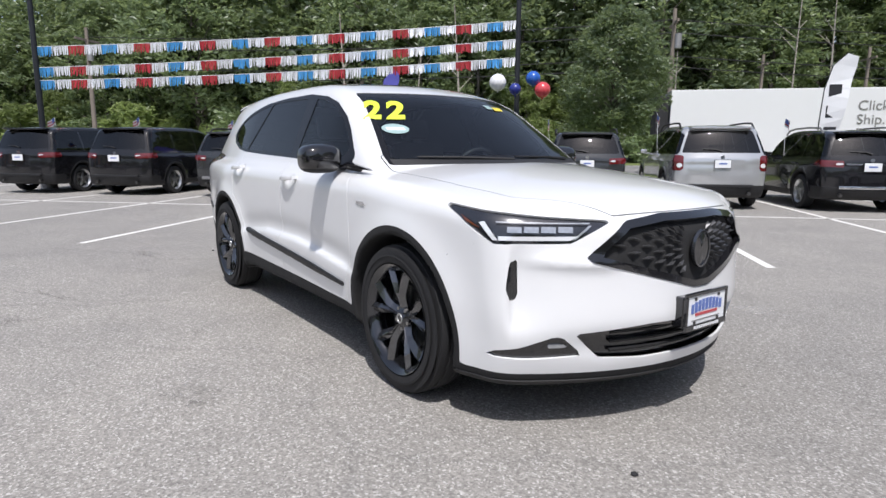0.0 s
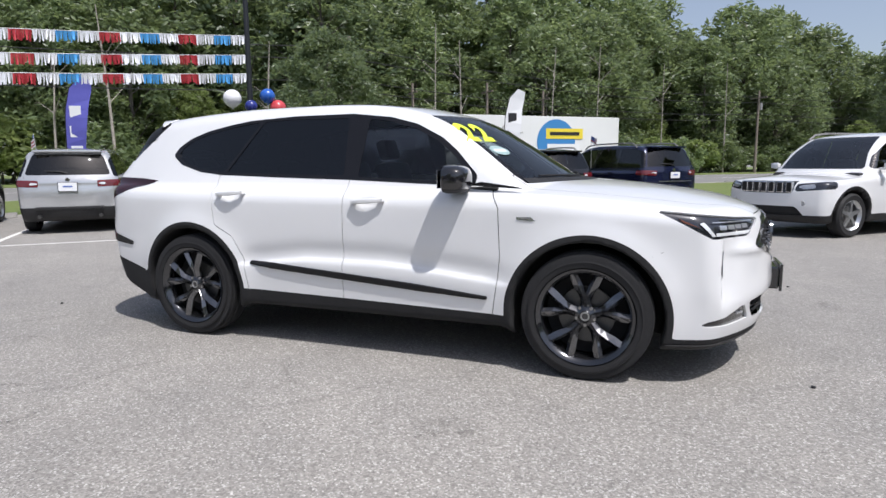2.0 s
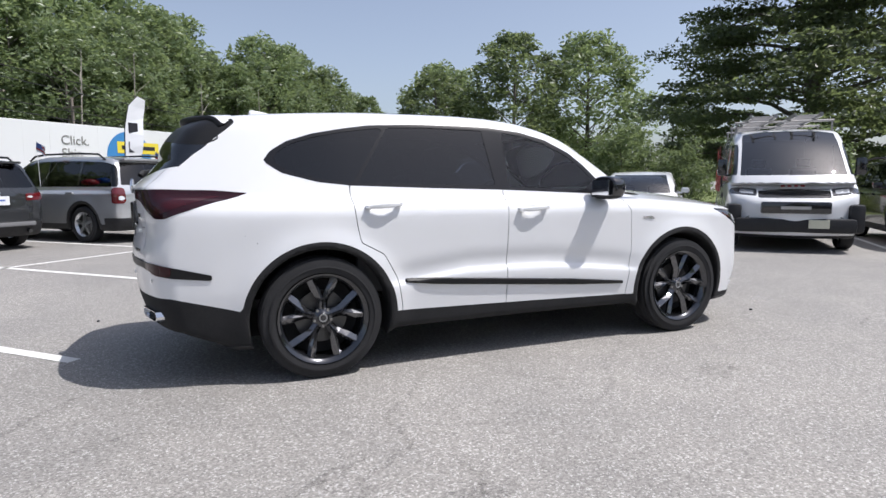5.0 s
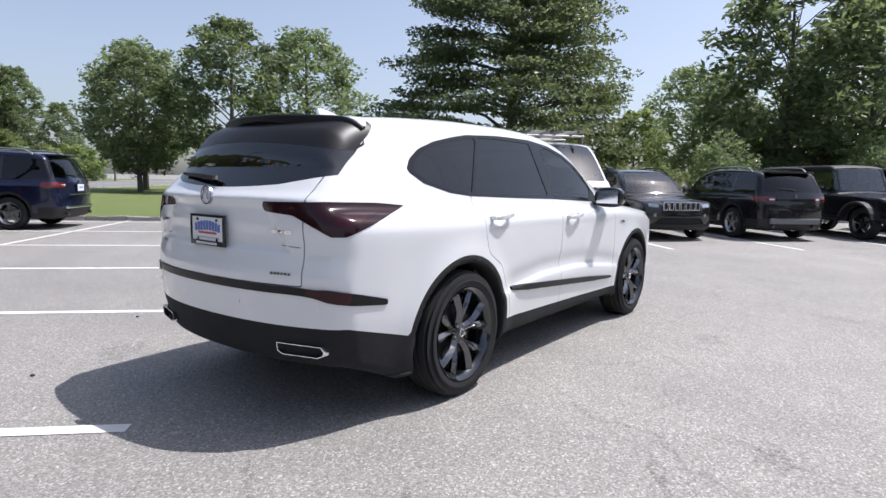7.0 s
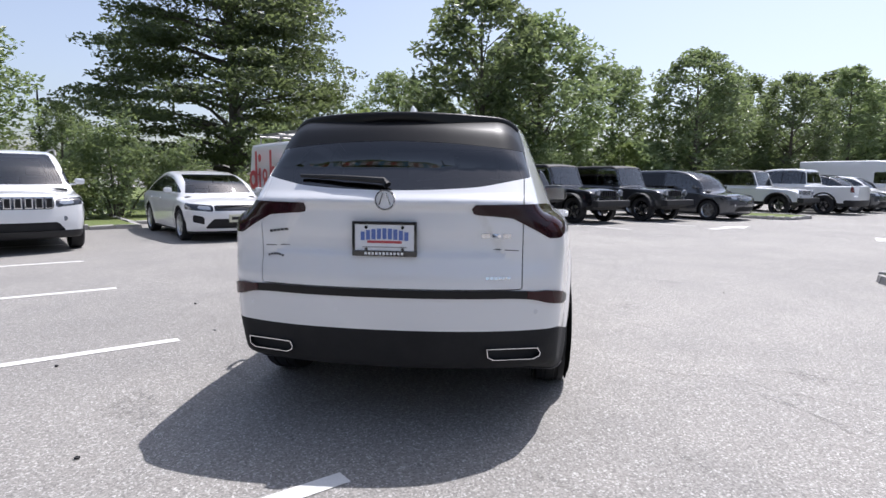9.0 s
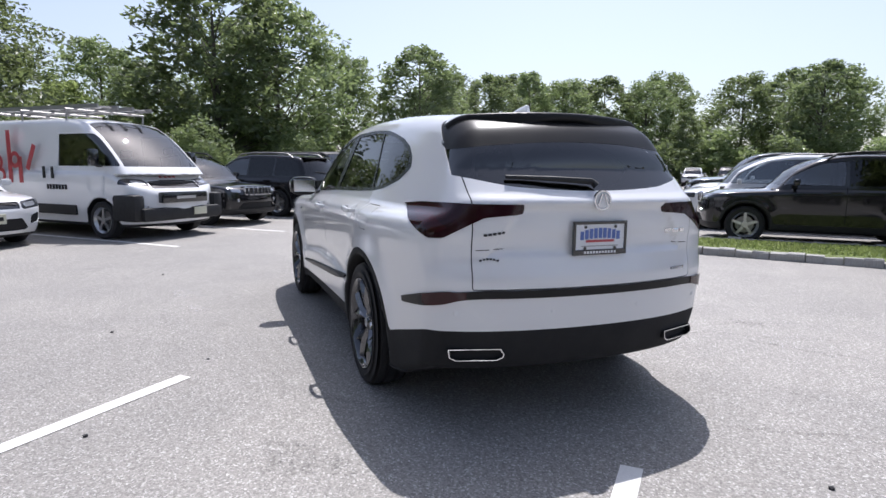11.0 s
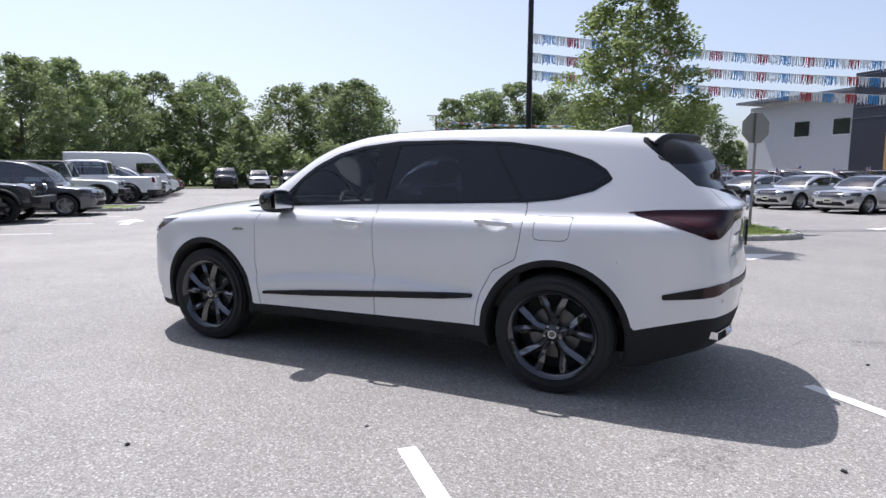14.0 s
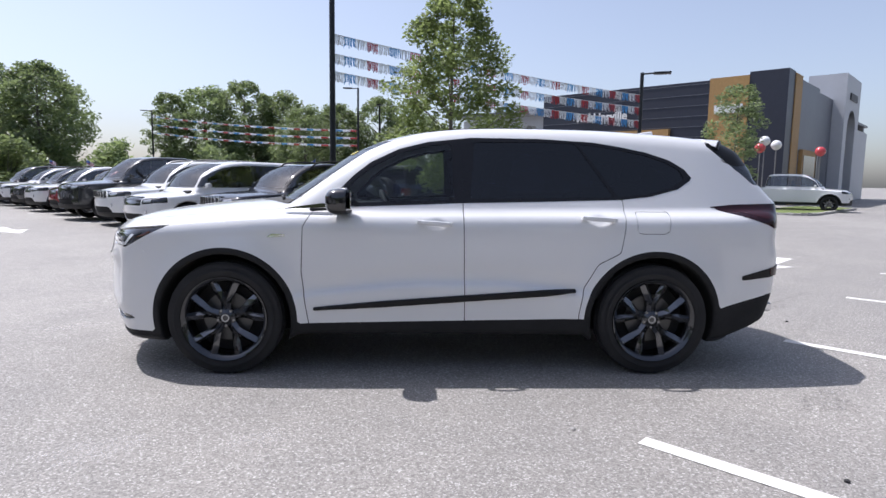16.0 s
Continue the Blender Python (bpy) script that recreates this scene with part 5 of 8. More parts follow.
def shape(L, W, H, wb, over, belt, kind="suv", hood=None, cowl=0.55, wstop=-0.15, R=0.37, clear=0.25):
    """Body curves for an everyday vehicle of that length, width, height and wheelbase."""
    xf, xr = L / 2, -L / 2
    fx = xf - over
    hd = belt - 0.04 if hood is None else hood
    cx = xf - 1.0 - cowl * 0.55
    top = [(cx + 0.9, belt - 0.7), (cx, belt + 0.0), (cx - 0.35, belt + (H - belt) * 0.55), (cx - 0.72 + wstop, H - 0.05), (cx - 1.25 + wstop, H)]
    low = [(xf + 0.1, hd - 0.36), (xf - 0.14, hd - 0.14), (xf - 0.4, hd - 0.06), (cx + 0.1, hd + 0.0), (cx - 0.4, belt), (xr + 0.5, belt + 0.02), (xr - 0.1, belt)]
    tail = [(0.15, xr + 0.2), (0.35, xr + 0.04), (0.5, xr), (0.7, xr), (belt - 0.05, xr + 0.03), (belt + 0.2, xr + 0.10)]
    p = dict(gcrown=0.05, wsc=0.22, rgc=0.18, kg=0.08, kc=0.08, kh=0.07)
    if kind == "suv":
        top += [(0.0 - 0.6, H), (xr + 0.75, H - 0.03), (xr + 0.42, H - 0.09), (xr + 0.10, belt + 0.05), (xr - 0.15, belt - 0.4)]
    elif kind == "sedan":
        top += [(-0.55, H - 0.02), (-1.0, H - 0.12), (-1.75, belt + 0.10), (-2.1, belt - 0.06), (xr - 0.2, belt - 0.5)]
        low[-2:] = [(-1.5, belt + 0.05), (xr + 0.3, belt + 0.07), (xr - 0.1, belt - 0.08)]
    elif kind == "box":
        top = [(cx + 0.35, belt - 0.7), (cx, belt), (cx - 0.14, belt + (H - belt) * 0.5), (cx - 0.28, H - 0.05), (cx - 0.5, H), (-0.6, H), (xr + 0.3, H - 0.01), (xr + 0.12, H - 0.06), (xr + 0.04, belt), (xr - 0.02, belt - 0.4)]
        p.update(kg=0.04, kh=0.04, kc=0.04, wsc=0.05, rgc=0.02)
    elif kind == "pickup":
        top += [(cx - 2.0, H), (cx - 2.45, H - 0.05), (cx - 2.62, belt + 0.1), (cx - 2.75, belt - 0.6), (xr - 0.1, belt - 0.8)]
        p["bed"] = (xr + 0.12, cx - 2.85, W / 2 - 0.14, belt - 0.45)
        p.update(rgc=0.05, kh=0.05)
    elif kind == "van":
        top = [(xf + 0.15, belt - 0.85), (xf - 0.30, belt - 0.12), (xf - 0.62, belt + 0.22), (xf - 1.25, H - 0.22), (xf - 1.6, H - 0.06), (xf - 2.2, H), (-1.5, H), (xr + 0.2, H - 0.02), (xr + 0.05, H - 0.1), (xr + 0.0, belt), (xr - 0.03, belt - 0.9)]
        low = [(xf + 0.1, belt - 0.7), (xf - 0.1, belt - 0.42), (xf - 0.4, belt - 0.18), (xf - 0.9, belt), (xr - 0.1, belt)]
        p.update(kg=0.10, wsc=0.2, rgc=0.02)
        cx = xf - 0.62
    gy = 0.10 if kind in ("box", "van") else 0.30
    p.update(low=sorted(low), top=sorted(top), tail=tail,
             nose=[(0.15, xf - 0.16), (0.35, xf - 0.03), (0.55, xf), (hd - 0.2, xf - 0.02), (hd - 0.05, xf - 0.08), (hd + 0.1, xf - 0.18)],
             side=[(0.15, W / 2 - 0.07), (0.4, W / 2 - 0.03), (0.65, W / 2 - 0.005), (belt - 0.12, W / 2 - 0.005), (belt, W / 2 - 0.05), (belt + 0.12, W / 2 - 0.10)],
             gside=[(belt - 0.2, W / 2 - 0.04), (belt, W / 2 - 0.075), (H - 0.1, W / 2 - 0.075 - gy * (H - belt) * 0.85), (H + 0.1, W / 2 - 0.1 - gy * (H - belt))],
             plan=[(xr, -0.10), (xr + 0.6, -0.02), (0, 0.0), (xf - 0.7, -0.01), (xf, -0.10)],
             gbase=belt - 0.12, fa=0.32 if kind not in ("box",) else 0.05, ra=0.14 if kind != "box" else 0.02, rb=0.05, crown=0.08,
             bottom=clear, axles=(fx, fx - wb), hub=R, well=R + 0.055, flare=0.02, gmid=0.0)
    p["info"] = dict(L=L, W=W, H=H, xf=xf, xr=xr, cx=cx, belt=belt, hd=hd, R=R, kind=kind)
    return p


def build_vehicle(name, P, colour, label, category="car", group="", rim=None, spokes=5, pillars=(), clad=True, tint=True, front=True,
                  rails=False, garnish=None, tip=True, grille="slats", roof=None, plate=True, tail_z=None, voxel=0.056, tailkind="wide", flag=False, blank_side=False):
    """A vehicle at the origin, nose to +x, standing on z = 0."""
    I = P["info"]
    W, H, xf, xr, belt, hd, R, cx = I["W"], I["H"], I["xf"], I["xr"], I["belt"], I["hd"], I["R"], I["cx"]
    rim = rim or M_ALLOY
    car = empty(name, label, category, group)
    f = car_field(P)

    def back(y, z, off=0.0):
        xs = np.linspace(xr - 0.3, xr + 1.6, 900)
        v = f(xs, np.full_like(xs, y), np.full_like(xs, z))
        return Vector((float(xs[int(np.argmax(v < 0))]) - off, y, z))

    def ahead(y, z, off=0.0):
        xs = np.linspace(xf + 0.3, xf - 1.6, 900)
        v = f(xs, np.full_like(xs, y), np.full_like(xs, z))
        return Vector((float(xs[int(np.argmax(v < 0))]) + off, y, z))
    top, gside = curve(P["top"]), curve(P["gside"])
    skin = surface(f, (xr - 0.15, -W / 2 - 0.1, P["bottom"] - 0.1), (xf + 0.15, W / 2 + 0.1, H + 0.12), voxel)
    ax = P["axles"]

    def arch(x, y, z):
        return np.maximum(np.minimum(np.hypot(x - ax[0], z - R), np.hypot(x - ax[1], z - R)) - (R + (0.115 if clad else 0.065)), 0.4 - np.abs(y))
    dark, skin = split(skin, lambda x, y, z: np.minimum(arch(x, y, z), z - (P["bottom"] + (0.13 if clad else 0.05))))
    panel("cladding", dark, M_PLASTIC, car, "", 0.004, 0.01)
    # glass
    roofz = H - 0.10

    def side_glass(x, y, z):
        lim = top(x - np.sign(x) * 0.03) - 0.115
        return np.maximum(np.maximum(belt + 0.035 - z, z - np.minimum(lim, roofz)), gside(z) - 0.075 - np.abs(y))
    if I["kind"] == "van":
        base = side_glass
        side_glass = lambda x, y, z: np.maximum(base(x, y, z), np.maximum(xf - 2.15 - x, z - belt - 0.62))
    sg, skin = split(skin, side_glass)
    edges = [99.0] + sorted(pillars, reverse=True) + [-99.0]
    for i in range(len(edges) - 1):
        hi, lo = edges[i], edges[i + 1]
        g, _ = split(sg, lambda x, y, z: np.maximum(lo + 0.03 - x, x - hi + 0.03))
        for s in (-1, 1):
            one, _ = split(g, lambda x, y, z: -s * y)
            panel("side_window", one, M_GLASS_FAR if (i == 0 or not tint) else M_TINT_FAR, car, "", -0.008, 0.01)
    for p in pillars:
        g, _ = split(sg, lambda x, y, z: np.abs(x - p) - 0.03)
        for s in (-1, 1):
            one, _ = split(g, lambda x, y, z: -s * y)
            panel("pillar", one, M_GLOSS_BLACK, car, "", -0.002)
    ws, skin = split(skin, lambda x, y, z: np.maximum(np.maximum(np.abs(y) - (gside(z) - 0.125), belt + 0.03 - z), np.maximum(z - (H - 0.085), cx - 1.15 - x if I["kind"] != "van" else xf - 1.5 - x)))
    panel("windscreen", ws, M_GLASS_FAR, car, "", -0.006, 0.01)
    if I["kind"] != "van":
        rw, skin = split(skin, lambda x, y, z: np.maximum(np.maximum(np.abs(y) - (gside(z) - 0.12), belt + 0.07 - z), np.maximum(z - (H - 0.15), x - (xr + 1.35 if I["kind"] != "pickup" else cx - 2.2))))
        panel("rear_window", rw, M_TINT_FAR, car, "dark rear window", -0.006, 0.01)
    # lamps, grille, bumper openings
    hz = hd - 0.20
    if grille != "round":
        hl, skin = split(skin, lambda x, y, z: np.maximum(np.maximum(np.abs(z - hz - 0.10 * (np.abs(y) - W / 2 + 0.2)) - 0.065, W / 2 - 0.46 - np.abs(y)), xf - 0.52 - x))
        for s in (-1, 1):
            one, _ = split(hl, lambda x, y, z: -s * y)
            b = panel("headlight", one, M_LAMP_DARK, car, "clear headlight", -0.004, 0.02)
            core, _ = split(one, lambda x, y, z: np.maximum(np.abs(z - hz - 0.10 * (np.abs(y) - W / 2 + 0.2)) - 0.035, np.abs(np.abs(y) - W / 2 + 0.30) - 0.11))
            panel("lamp", core, M_LAMP, b, "", 0.004, 0.02)
    if I["kind"] == "sedan":
        cv, skin = split(skin, lambda x, y, z: np.maximum(np.maximum(np.abs(z - 0.46 - 0.25 * (np.abs(y) - W / 2 + 0.2)) - 0.075, np.abs(np.abs(y) - W / 2 + 0.20) - 0.10), xf - 0.60 - x))
        for s in (-1, 1):
            one, _ = split(cv, lambda x, y, z: -s * y)
            panel("corner_vent", one, M_LINER, car, "black vent in the bumper corner", -0.012, 0.02)
        p0 = ahead(0, 0.47, 0.0)
        pl = part("front_plate", box((p0.x - 0.03, -0.155, 0.40), (p0.x + 0.014, 0.155, 0.555), 0.006), M_PALEPLATE, car, "pale yellow number plate with dark print")
        part("plate_print", box((p0.x + 0.0145, -0.11, 0.45), (p0.x + 0.017, 0.11, 0.51)), M_SEAM, pl)
    else:
        for s in (-1, 1):
            q = ahead(s * (W / 2 - 0.34), P["bottom"] + 0.33, 0.0)
            part("fog_lamp", cyl((q.x - 0.03, q.y, q.z), (q.x + 0.006, q.y, q.z), 0.045, 0.042, 14), M_LAMP, car, smooth=True)
    gw = W / 2 - 0.48
    gr, skin = split(skin, lambda x, y, z: np.maximum(np.maximum(np.abs(z - hz + 0.02) - (0.10 if grille != "slot" else 0.055), np.abs(y) - gw), xf - 0.35 - x))
    g0 = panel("grille", gr, M_GLOSS_BLACK, car, "dark grille", -0.02, 0.03)
    gm = M_CHROME if grille in ("seven", "chrome") else M_PLASTIC
    if grille in ("seven", "round"):
        n = 7
        for k in range(n):
            y = (k - 3) * (2 * gw / n)
            x = xf - P["fa"] * y * y - 0.035
            bm = box((x - 0.02, y - gw / n * 0.82, hz - 0.11), (x + 0.025, y + gw / n * 0.82, hz + 0.075), 0.012)
            bm_box(bm, (x + 0.02, y - gw / n * 0.52, hz - 0.09), (x + 0.030, y + gw / n * 0.52, hz + 0.055))
            part("grille_slot", bm, gm if grille == "seven" else colour, car)
            part("slot_dark", box((x + 0.02, y - gw / n * 0.52, hz - 0.09), (x + 0.033, y + gw / n * 0.52, hz + 0.055)), M_LINER, car)
    else:
        for k in range(3):
            z = hz - 0.075 + 0.05 * k
            part("grille_bar", box((xf - 0.10, -gw * 0.9, z), (xf - 0.02 - 0.06, gw * 0.9, z + 0.014), 0.004), gm, car)
    it, skin = split(skin, lambda x, y, z: np.maximum(np.maximum(np.abs(z - (P["bottom"] + 0.20)) - (0.075 if grille != "slot" else 0.10), np.abs(y) - (W / 2 - 0.38) + 0.8 * (z - P["bottom"] - 0.2)), xf - 0.35 - x))
    panel("lower_intake", it, M_LINER, car, "", -0.02, 0.02)
    tz = tail_z if tail_z is not None else belt - 0.09
    if I["kind"] == "pickup" or tailkind == "tall":
        tf = lambda x, y, z: np.maximum(np.maximum(np.abs(z - tz + 0.05) - 0.16, W / 2 - 0.24 - np.abs(y)), x - xr - 0.28)
    else:
        tf = lambda x, y, z: np.maximum(np.maximum(np.abs(z - tz - 0.04 * (np.abs(y) - W / 2 + 0.2)) - 0.064, W / 2 - 0.44 - np.abs(y)), x - xr - 0.42)
    tl, skin = split(skin, tf)
    for s in (-1, 1):
        one, _ = split(tl, lambda x, y, z: -s * y)
        lens = panel("tail_light", one, M_RED_LENS, car, "red tail light", 0.006, 0.02)
        tall = I["kind"] == "pickup" or tailkind == "tall"
        white, _ = split(one, lambda x, y, z: np.maximum(np.abs(z - tz + (0.10 if tall else 0.006)) - (0.045 if tall else 0.020), np.abs(np.abs(y) - (W / 2 - (0.17 if tall else 0.36))) - (0.055 if tall else 0.070)))
        panel("reverse_lamp", white, M_LAMP_BRIGHT, lens, "clear reversing lamp", 0.009, 0.004)
    if garnish is not None and I["kind"] == "suv":
        gb, skin = split(skin, lambda x, y, z: np.maximum(np.maximum(np.abs(z - tz + 0.012) - 0.017, np.abs(y) - (W / 2 - 0.45)), x - xr - 0.3))
        panel("tailgate_garnish", gb, garnish, car, "bright bar across the tailgate", 0.008, 0.015)
    if I["kind"] == "suv":
        # shut line round the tailgate, lip over the window, wiper, exhausts
        gap, skin = split(skin, lambda x, y, z: np.maximum(np.maximum(np.abs(np.abs(y) - (W / 2 - 0.20)) - 0.004, P["bottom"] + 0.30 - z), x - xr - 0.25))
        panel("panel_gap", gap, M_SEAM, car, "", -0.01)
        gap, skin = split(skin, lambda x, y, z: np.maximum(np.abs(z - P["bottom"] - 0.31) - 0.005, x - xr - 0.3))
        panel("panel_gap", gap, M_SEAM, car, "", -0.01)
        part("roof_lip", box((xr + 0.24, -W * 0.31, H - 0.115), (xr + 0.62, W * 0.31, H - 0.070), 0.018), colour, car, smooth=True)
        wb_ = bmesh.new()
        limb(wb_, [tuple(back(0.0, belt + 0.10, 0.02)), tuple(back(0.10, belt + 0.135, 0.025)), tuple(back(0.38, belt + 0.150, 0.015))], 0.016, 0.008, 6)
        part("rear_wiper", wb_, M_PLASTIC, car, smooth=True)
        part("tail_badge", cyl(tuple(back(0, belt - 0.02, 0.010)), tuple(back(0, belt - 0.02, -0.02)), 0.040, 0.040, 16), M_CHROME, car, "small chrome badge")
        bz = P["bottom"] + 0.12
        part("bumper_step", box((xr - 0.012, -W / 2 + 0.36, bz + 0.10), (xr + 0.10, W / 2 - 0.36, bz + 0.16), 0.015), M_CHROME if garnish is M_CHROME else M_PLASTIC, car, smooth=True)
        if tip:
            for s in (-1, 1):
                part("exhaust_tip", cyl((xr + 0.20, s * (W / 2 - 0.42), bz), (xr + 0.015, s * (W / 2 - 0.42), bz - 0.03), 0.036, 0.036, 16), M_DISC, car, smooth=True)
    # lower rear bumper
    rb, skin = split(skin, lambda x, y, z: np.maximum(z - (P["bottom"] + 0.26), x - xr - 0.5))
    panel("rear_bumper", rb, M_PLASTIC if clad else colour, car, "", 0.004, 0.01)
    rf = None
    if roof is not None:
        rf, skin = split(skin, lambda x, y, z: np.maximum(belt + 0.05 - z, x - (cx - 0.25)))
        panel("hard_top", rf, roof, car, "black hard top", 0.003, 0.01)
    # door gaps
    for gx in [p + 0.0 for p in pillars] + [cx - 0.22]:
        gap, skin = split(skin, lambda x, y, z: np.maximum(np.maximum(np.abs(x - gx) - 0.005, z - belt), np.maximum(P["bottom"] + 0.16 - z, 0.6 - np.abs(y))))
        panel("panel_gap", gap, M_SEAM, car, "", -0.01)
    panel("body", skin, colour, car, "", 0.0, 0.012)
    # mirrors, handles
    for s in (-1, 1):
        bm = box((cx - 0.40, min(s * (W / 2 - 0.01), s * (W / 2 + 0.16)), belt + 0.03), (cx - 0.29, max(s * (W / 2 - 0.01), s * (W / 2 + 0.16)), belt + (0.145 if I["kind"] != "van" else 0.34)), 0.045)
        bm_box(bm, (cx - 0.37, min(s * (W / 2 - 0.09), s * (W / 2 + 0.02)), belt + 0.015), (cx - 0.32, max(s * (W / 2 - 0.09), s * (W / 2 + 0.02)), belt + 0.055), 0.01)
        part("mirror", bm, M_GLOSS_BLACK if I["kind"] in ("van", "box") else colour, car, smooth=True)
        for k, p in enumerate(pillars[:2]):
            part("door_handle", box((p + 0.06, min(s * (W / 2 - 0.02), s * (W / 2 + 0.02)), belt - 0.11), (p + 0.26, max(s * (W / 2 - 0.02), s * (W / 2 + 0.02)), belt - 0.075), 0.008), colour, car)
        if rails:
            bm = bmesh.new()
            yr = s * (W / 2 - 0.075 - 0.30 * (H - belt) * 0.85 + 0.0)
            limb(bm, [(xr + 0.62, yr, H - 0.10), (xr + 0.80, yr, H + 0.012), (xr + 1.3, yr, H + 0.034), (cx - 1.35, yr, H + 0.030), (cx - 0.98, yr, H - 0.005), (cx - 0.82, yr, H - 0.10)], 0.020, 0.020, 8)
            part("roof_rail", bm, M_STEEL if rails == "steel" else M_PLASTIC, car, smooth=True)
    if plate:
        zt = belt - 0.155 if I["kind"] in ("suv", "sedan") else 0.62
        xp = xr - 0.004 if zt < belt - 0.1 else xr
        pl = part("number_plate", box((xp - 0.022, -0.155, zt - 0.08), (xp - 0.006, 0.155, zt + 0.08), 0.004), M_PLATE, car, "white dealer plate")
        part("plate_print", box((xp - 0.025, -0.08, zt - 0.008), (xp - 0.0225, 0.08, zt + 0.022)), M_BLUE, pl)
        part("plate_frame", box((xp - 0.018, -0.165, zt - 0.09), (xp + 0.02, 0.165, zt + 0.09), 0.006), M_GLOSS_BLACK, pl)
    # seats and steering wheel seen through the glass
    for s in (-1, 1):
        st = bmesh.new()
        bm_box(st, (cx - 1.35, s * 0.38 - 0.24, 0.5), (cx - 0.85, s * 0.38 + 0.24, belt - 0.25), 0.05)
        bm_box(st, (cx - 1.45, s * 0.38 - 0.23, belt - 0.35), (cx - 1.30, s * 0.38 + 0.23, belt + 0.18), 0.05)
        bm_box(st, (cx - 1.43, s * 0.38 - 0.12, belt + 0.2), (cx - 1.34, s * 0.38 + 0.12, belt + 0.36), 0.03)
        part("seat", st, M_CLOTH, car)
    part("dashboard", box((cx - 0.55, -W / 2 + 0.16, belt - 0.35), (cx + 0.05, W / 2 - 0.16, belt - 0.03), 0.06), M_CLOTH, car)
    part("cabin_floor", box((xr + 0.3, -W / 2 + 0.12, P["bottom"] + 0.12), (cx, W / 2 - 0.12, P["bottom"] + 0.16)), M_LINER, car)
    for a in ax:
        for s in (-1, 1):
            simple_wheel(car, pose(a, s * (W / 2 - 0.125), R, 0, 0, 0 if s > 0 else 180), R, 0.23, R * 0.66, rim, spokes)
    if flag:
        stick = part("window_flag", cyl((-0.1, W / 2 - 0.10, belt), (-0.16, W / 2 - 0.04, H + 0.32), 0.006, 0.005, 6), M_PLATE, car, "small striped window flag")
        fb = bmesh.new()
        n = 7
        grid = [[fb.verts.new((-0.15 - 0.045 * i, W / 2 - 0.05 + 0.02 * math.sin(i * 1.1 + j * 0.4), H + 0.30 - 0.04 * j - 0.022 * i)) for j in range(6)] for i in range(n)]
        for i in range(n - 1):
            for j in range(5):
                fc = fb.faces.new((grid[i][j], grid[i + 1][j], grid[i + 1][j + 1], grid[i][j + 1]))
                fc.material_index = 1 if (i < 3 and j < 3) else (2 if j % 2 else 0)
        part("flag_cloth", fb, [M_PLATE, M_BLUE, M_RED], stick)
    return car


def park(proto, a, b, heading, label=None, first=[]):
    m = lot_pose(a, b, heading)
    if proto in first:
        c = copy_thing(proto, m)
    else:
        first.append(proto)
        proto.matrix_world = m
        c = proto
    if label:
        c["label"] = label
    return c


SUV_L = shape(5.0, 1.96, 1.78, 3.0, 0.92, 1.10)
SUV_M = shape(4.65, 1.86, 1.68, 2.72, 0.92, 1.06)
SUV_S = shape(4.45, 1.84, 1.64, 2.64, 0.88, 1.04)
row_n, row_e, row_w = "cars parked along the road side", "cars parked along the hedge", "cars parked across the aisle"
# row along the road: all with their tails to the lot
NB = 11.55
suv_black = build_vehicle("black_suv", SUV_L, C_BLACK, "black three-row suv parked tail out, dealer plate", group=row_n, pillars=(-0.28, -1.25), flag=True, garnish=M_RED_LENS)
park(suv_black, -12.5, NB, 90)
park(suv_black, -9.7, NB, 90)
park(suv_black, -0.75, NB - 0.1, 90, "black suv parked tail out beside the flag pole")
suv_grey = build_vehicle("grey_suv", SUV_M, C_GREY, "dark grey suv with silver rear skid plate, parked tail out", group=row_n, pillars=(-0.25, -1.15), rails=True, flag=True)
part("skid_plate", box((-2.345, -0.60, 0.44), (-2.28, 0.60, 0.52), 0.02), M_GREYPLASTIC, suv_grey, "silver skid plate")
park(suv_grey, -6.75, NB - 0.1, 90)
park(suv_grey, 2.0, NB + 0.2, 90, "dark grey suv parked tail out beside the silver one")
suv_pale = build_vehicle("silver_suv", SUV_M, C_SILVER, "silver suv with black lower bumper, parked tail out", group=row_n, pillars=(-0.25, -1.15), flag=True)
park(suv_pale, -3.8, NB - 0.3, 90)
suv_silver = build_vehicle("silver_suv", SUV_L, C_SILVER, "silver three-row suv parked tail out on the asphalt", group=row_n, pillars=(-0.28, -1.25), rails=True, tailkind="tall", flag=True, garnish=M_GLOSS_BLACK)
park(suv_silver, 4.65, NB - 0.5, 90)
suv_railed = build_vehicle("black_suv", SUV_M, C_BLACK, "black compact suv with roof rails, parked tail out", group=row_n, pillars=(-0.25, -1.15), rails="steel", flag=True, garnish=M_CHROME)
park(suv_railed, 7.4, NB - 0.75, 90)
suv_navy = build_vehicle("navy_suv", SUV_L, C_NAVY, "dark blue suv with chrome trim, parked tail out", group=row_n, pillars=(-0.28, -1.25), rails="steel", flag=True, garnish=M_CHROME)
part("chrome_strip", box((-2.53, -0.55, 0.78), (-2.49, 0.55, 0.805), 0.006), M_CHROME, suv_navy, "chrome tailgate strip")
park(suv_navy, 10.15, NB - 1.4, 90)
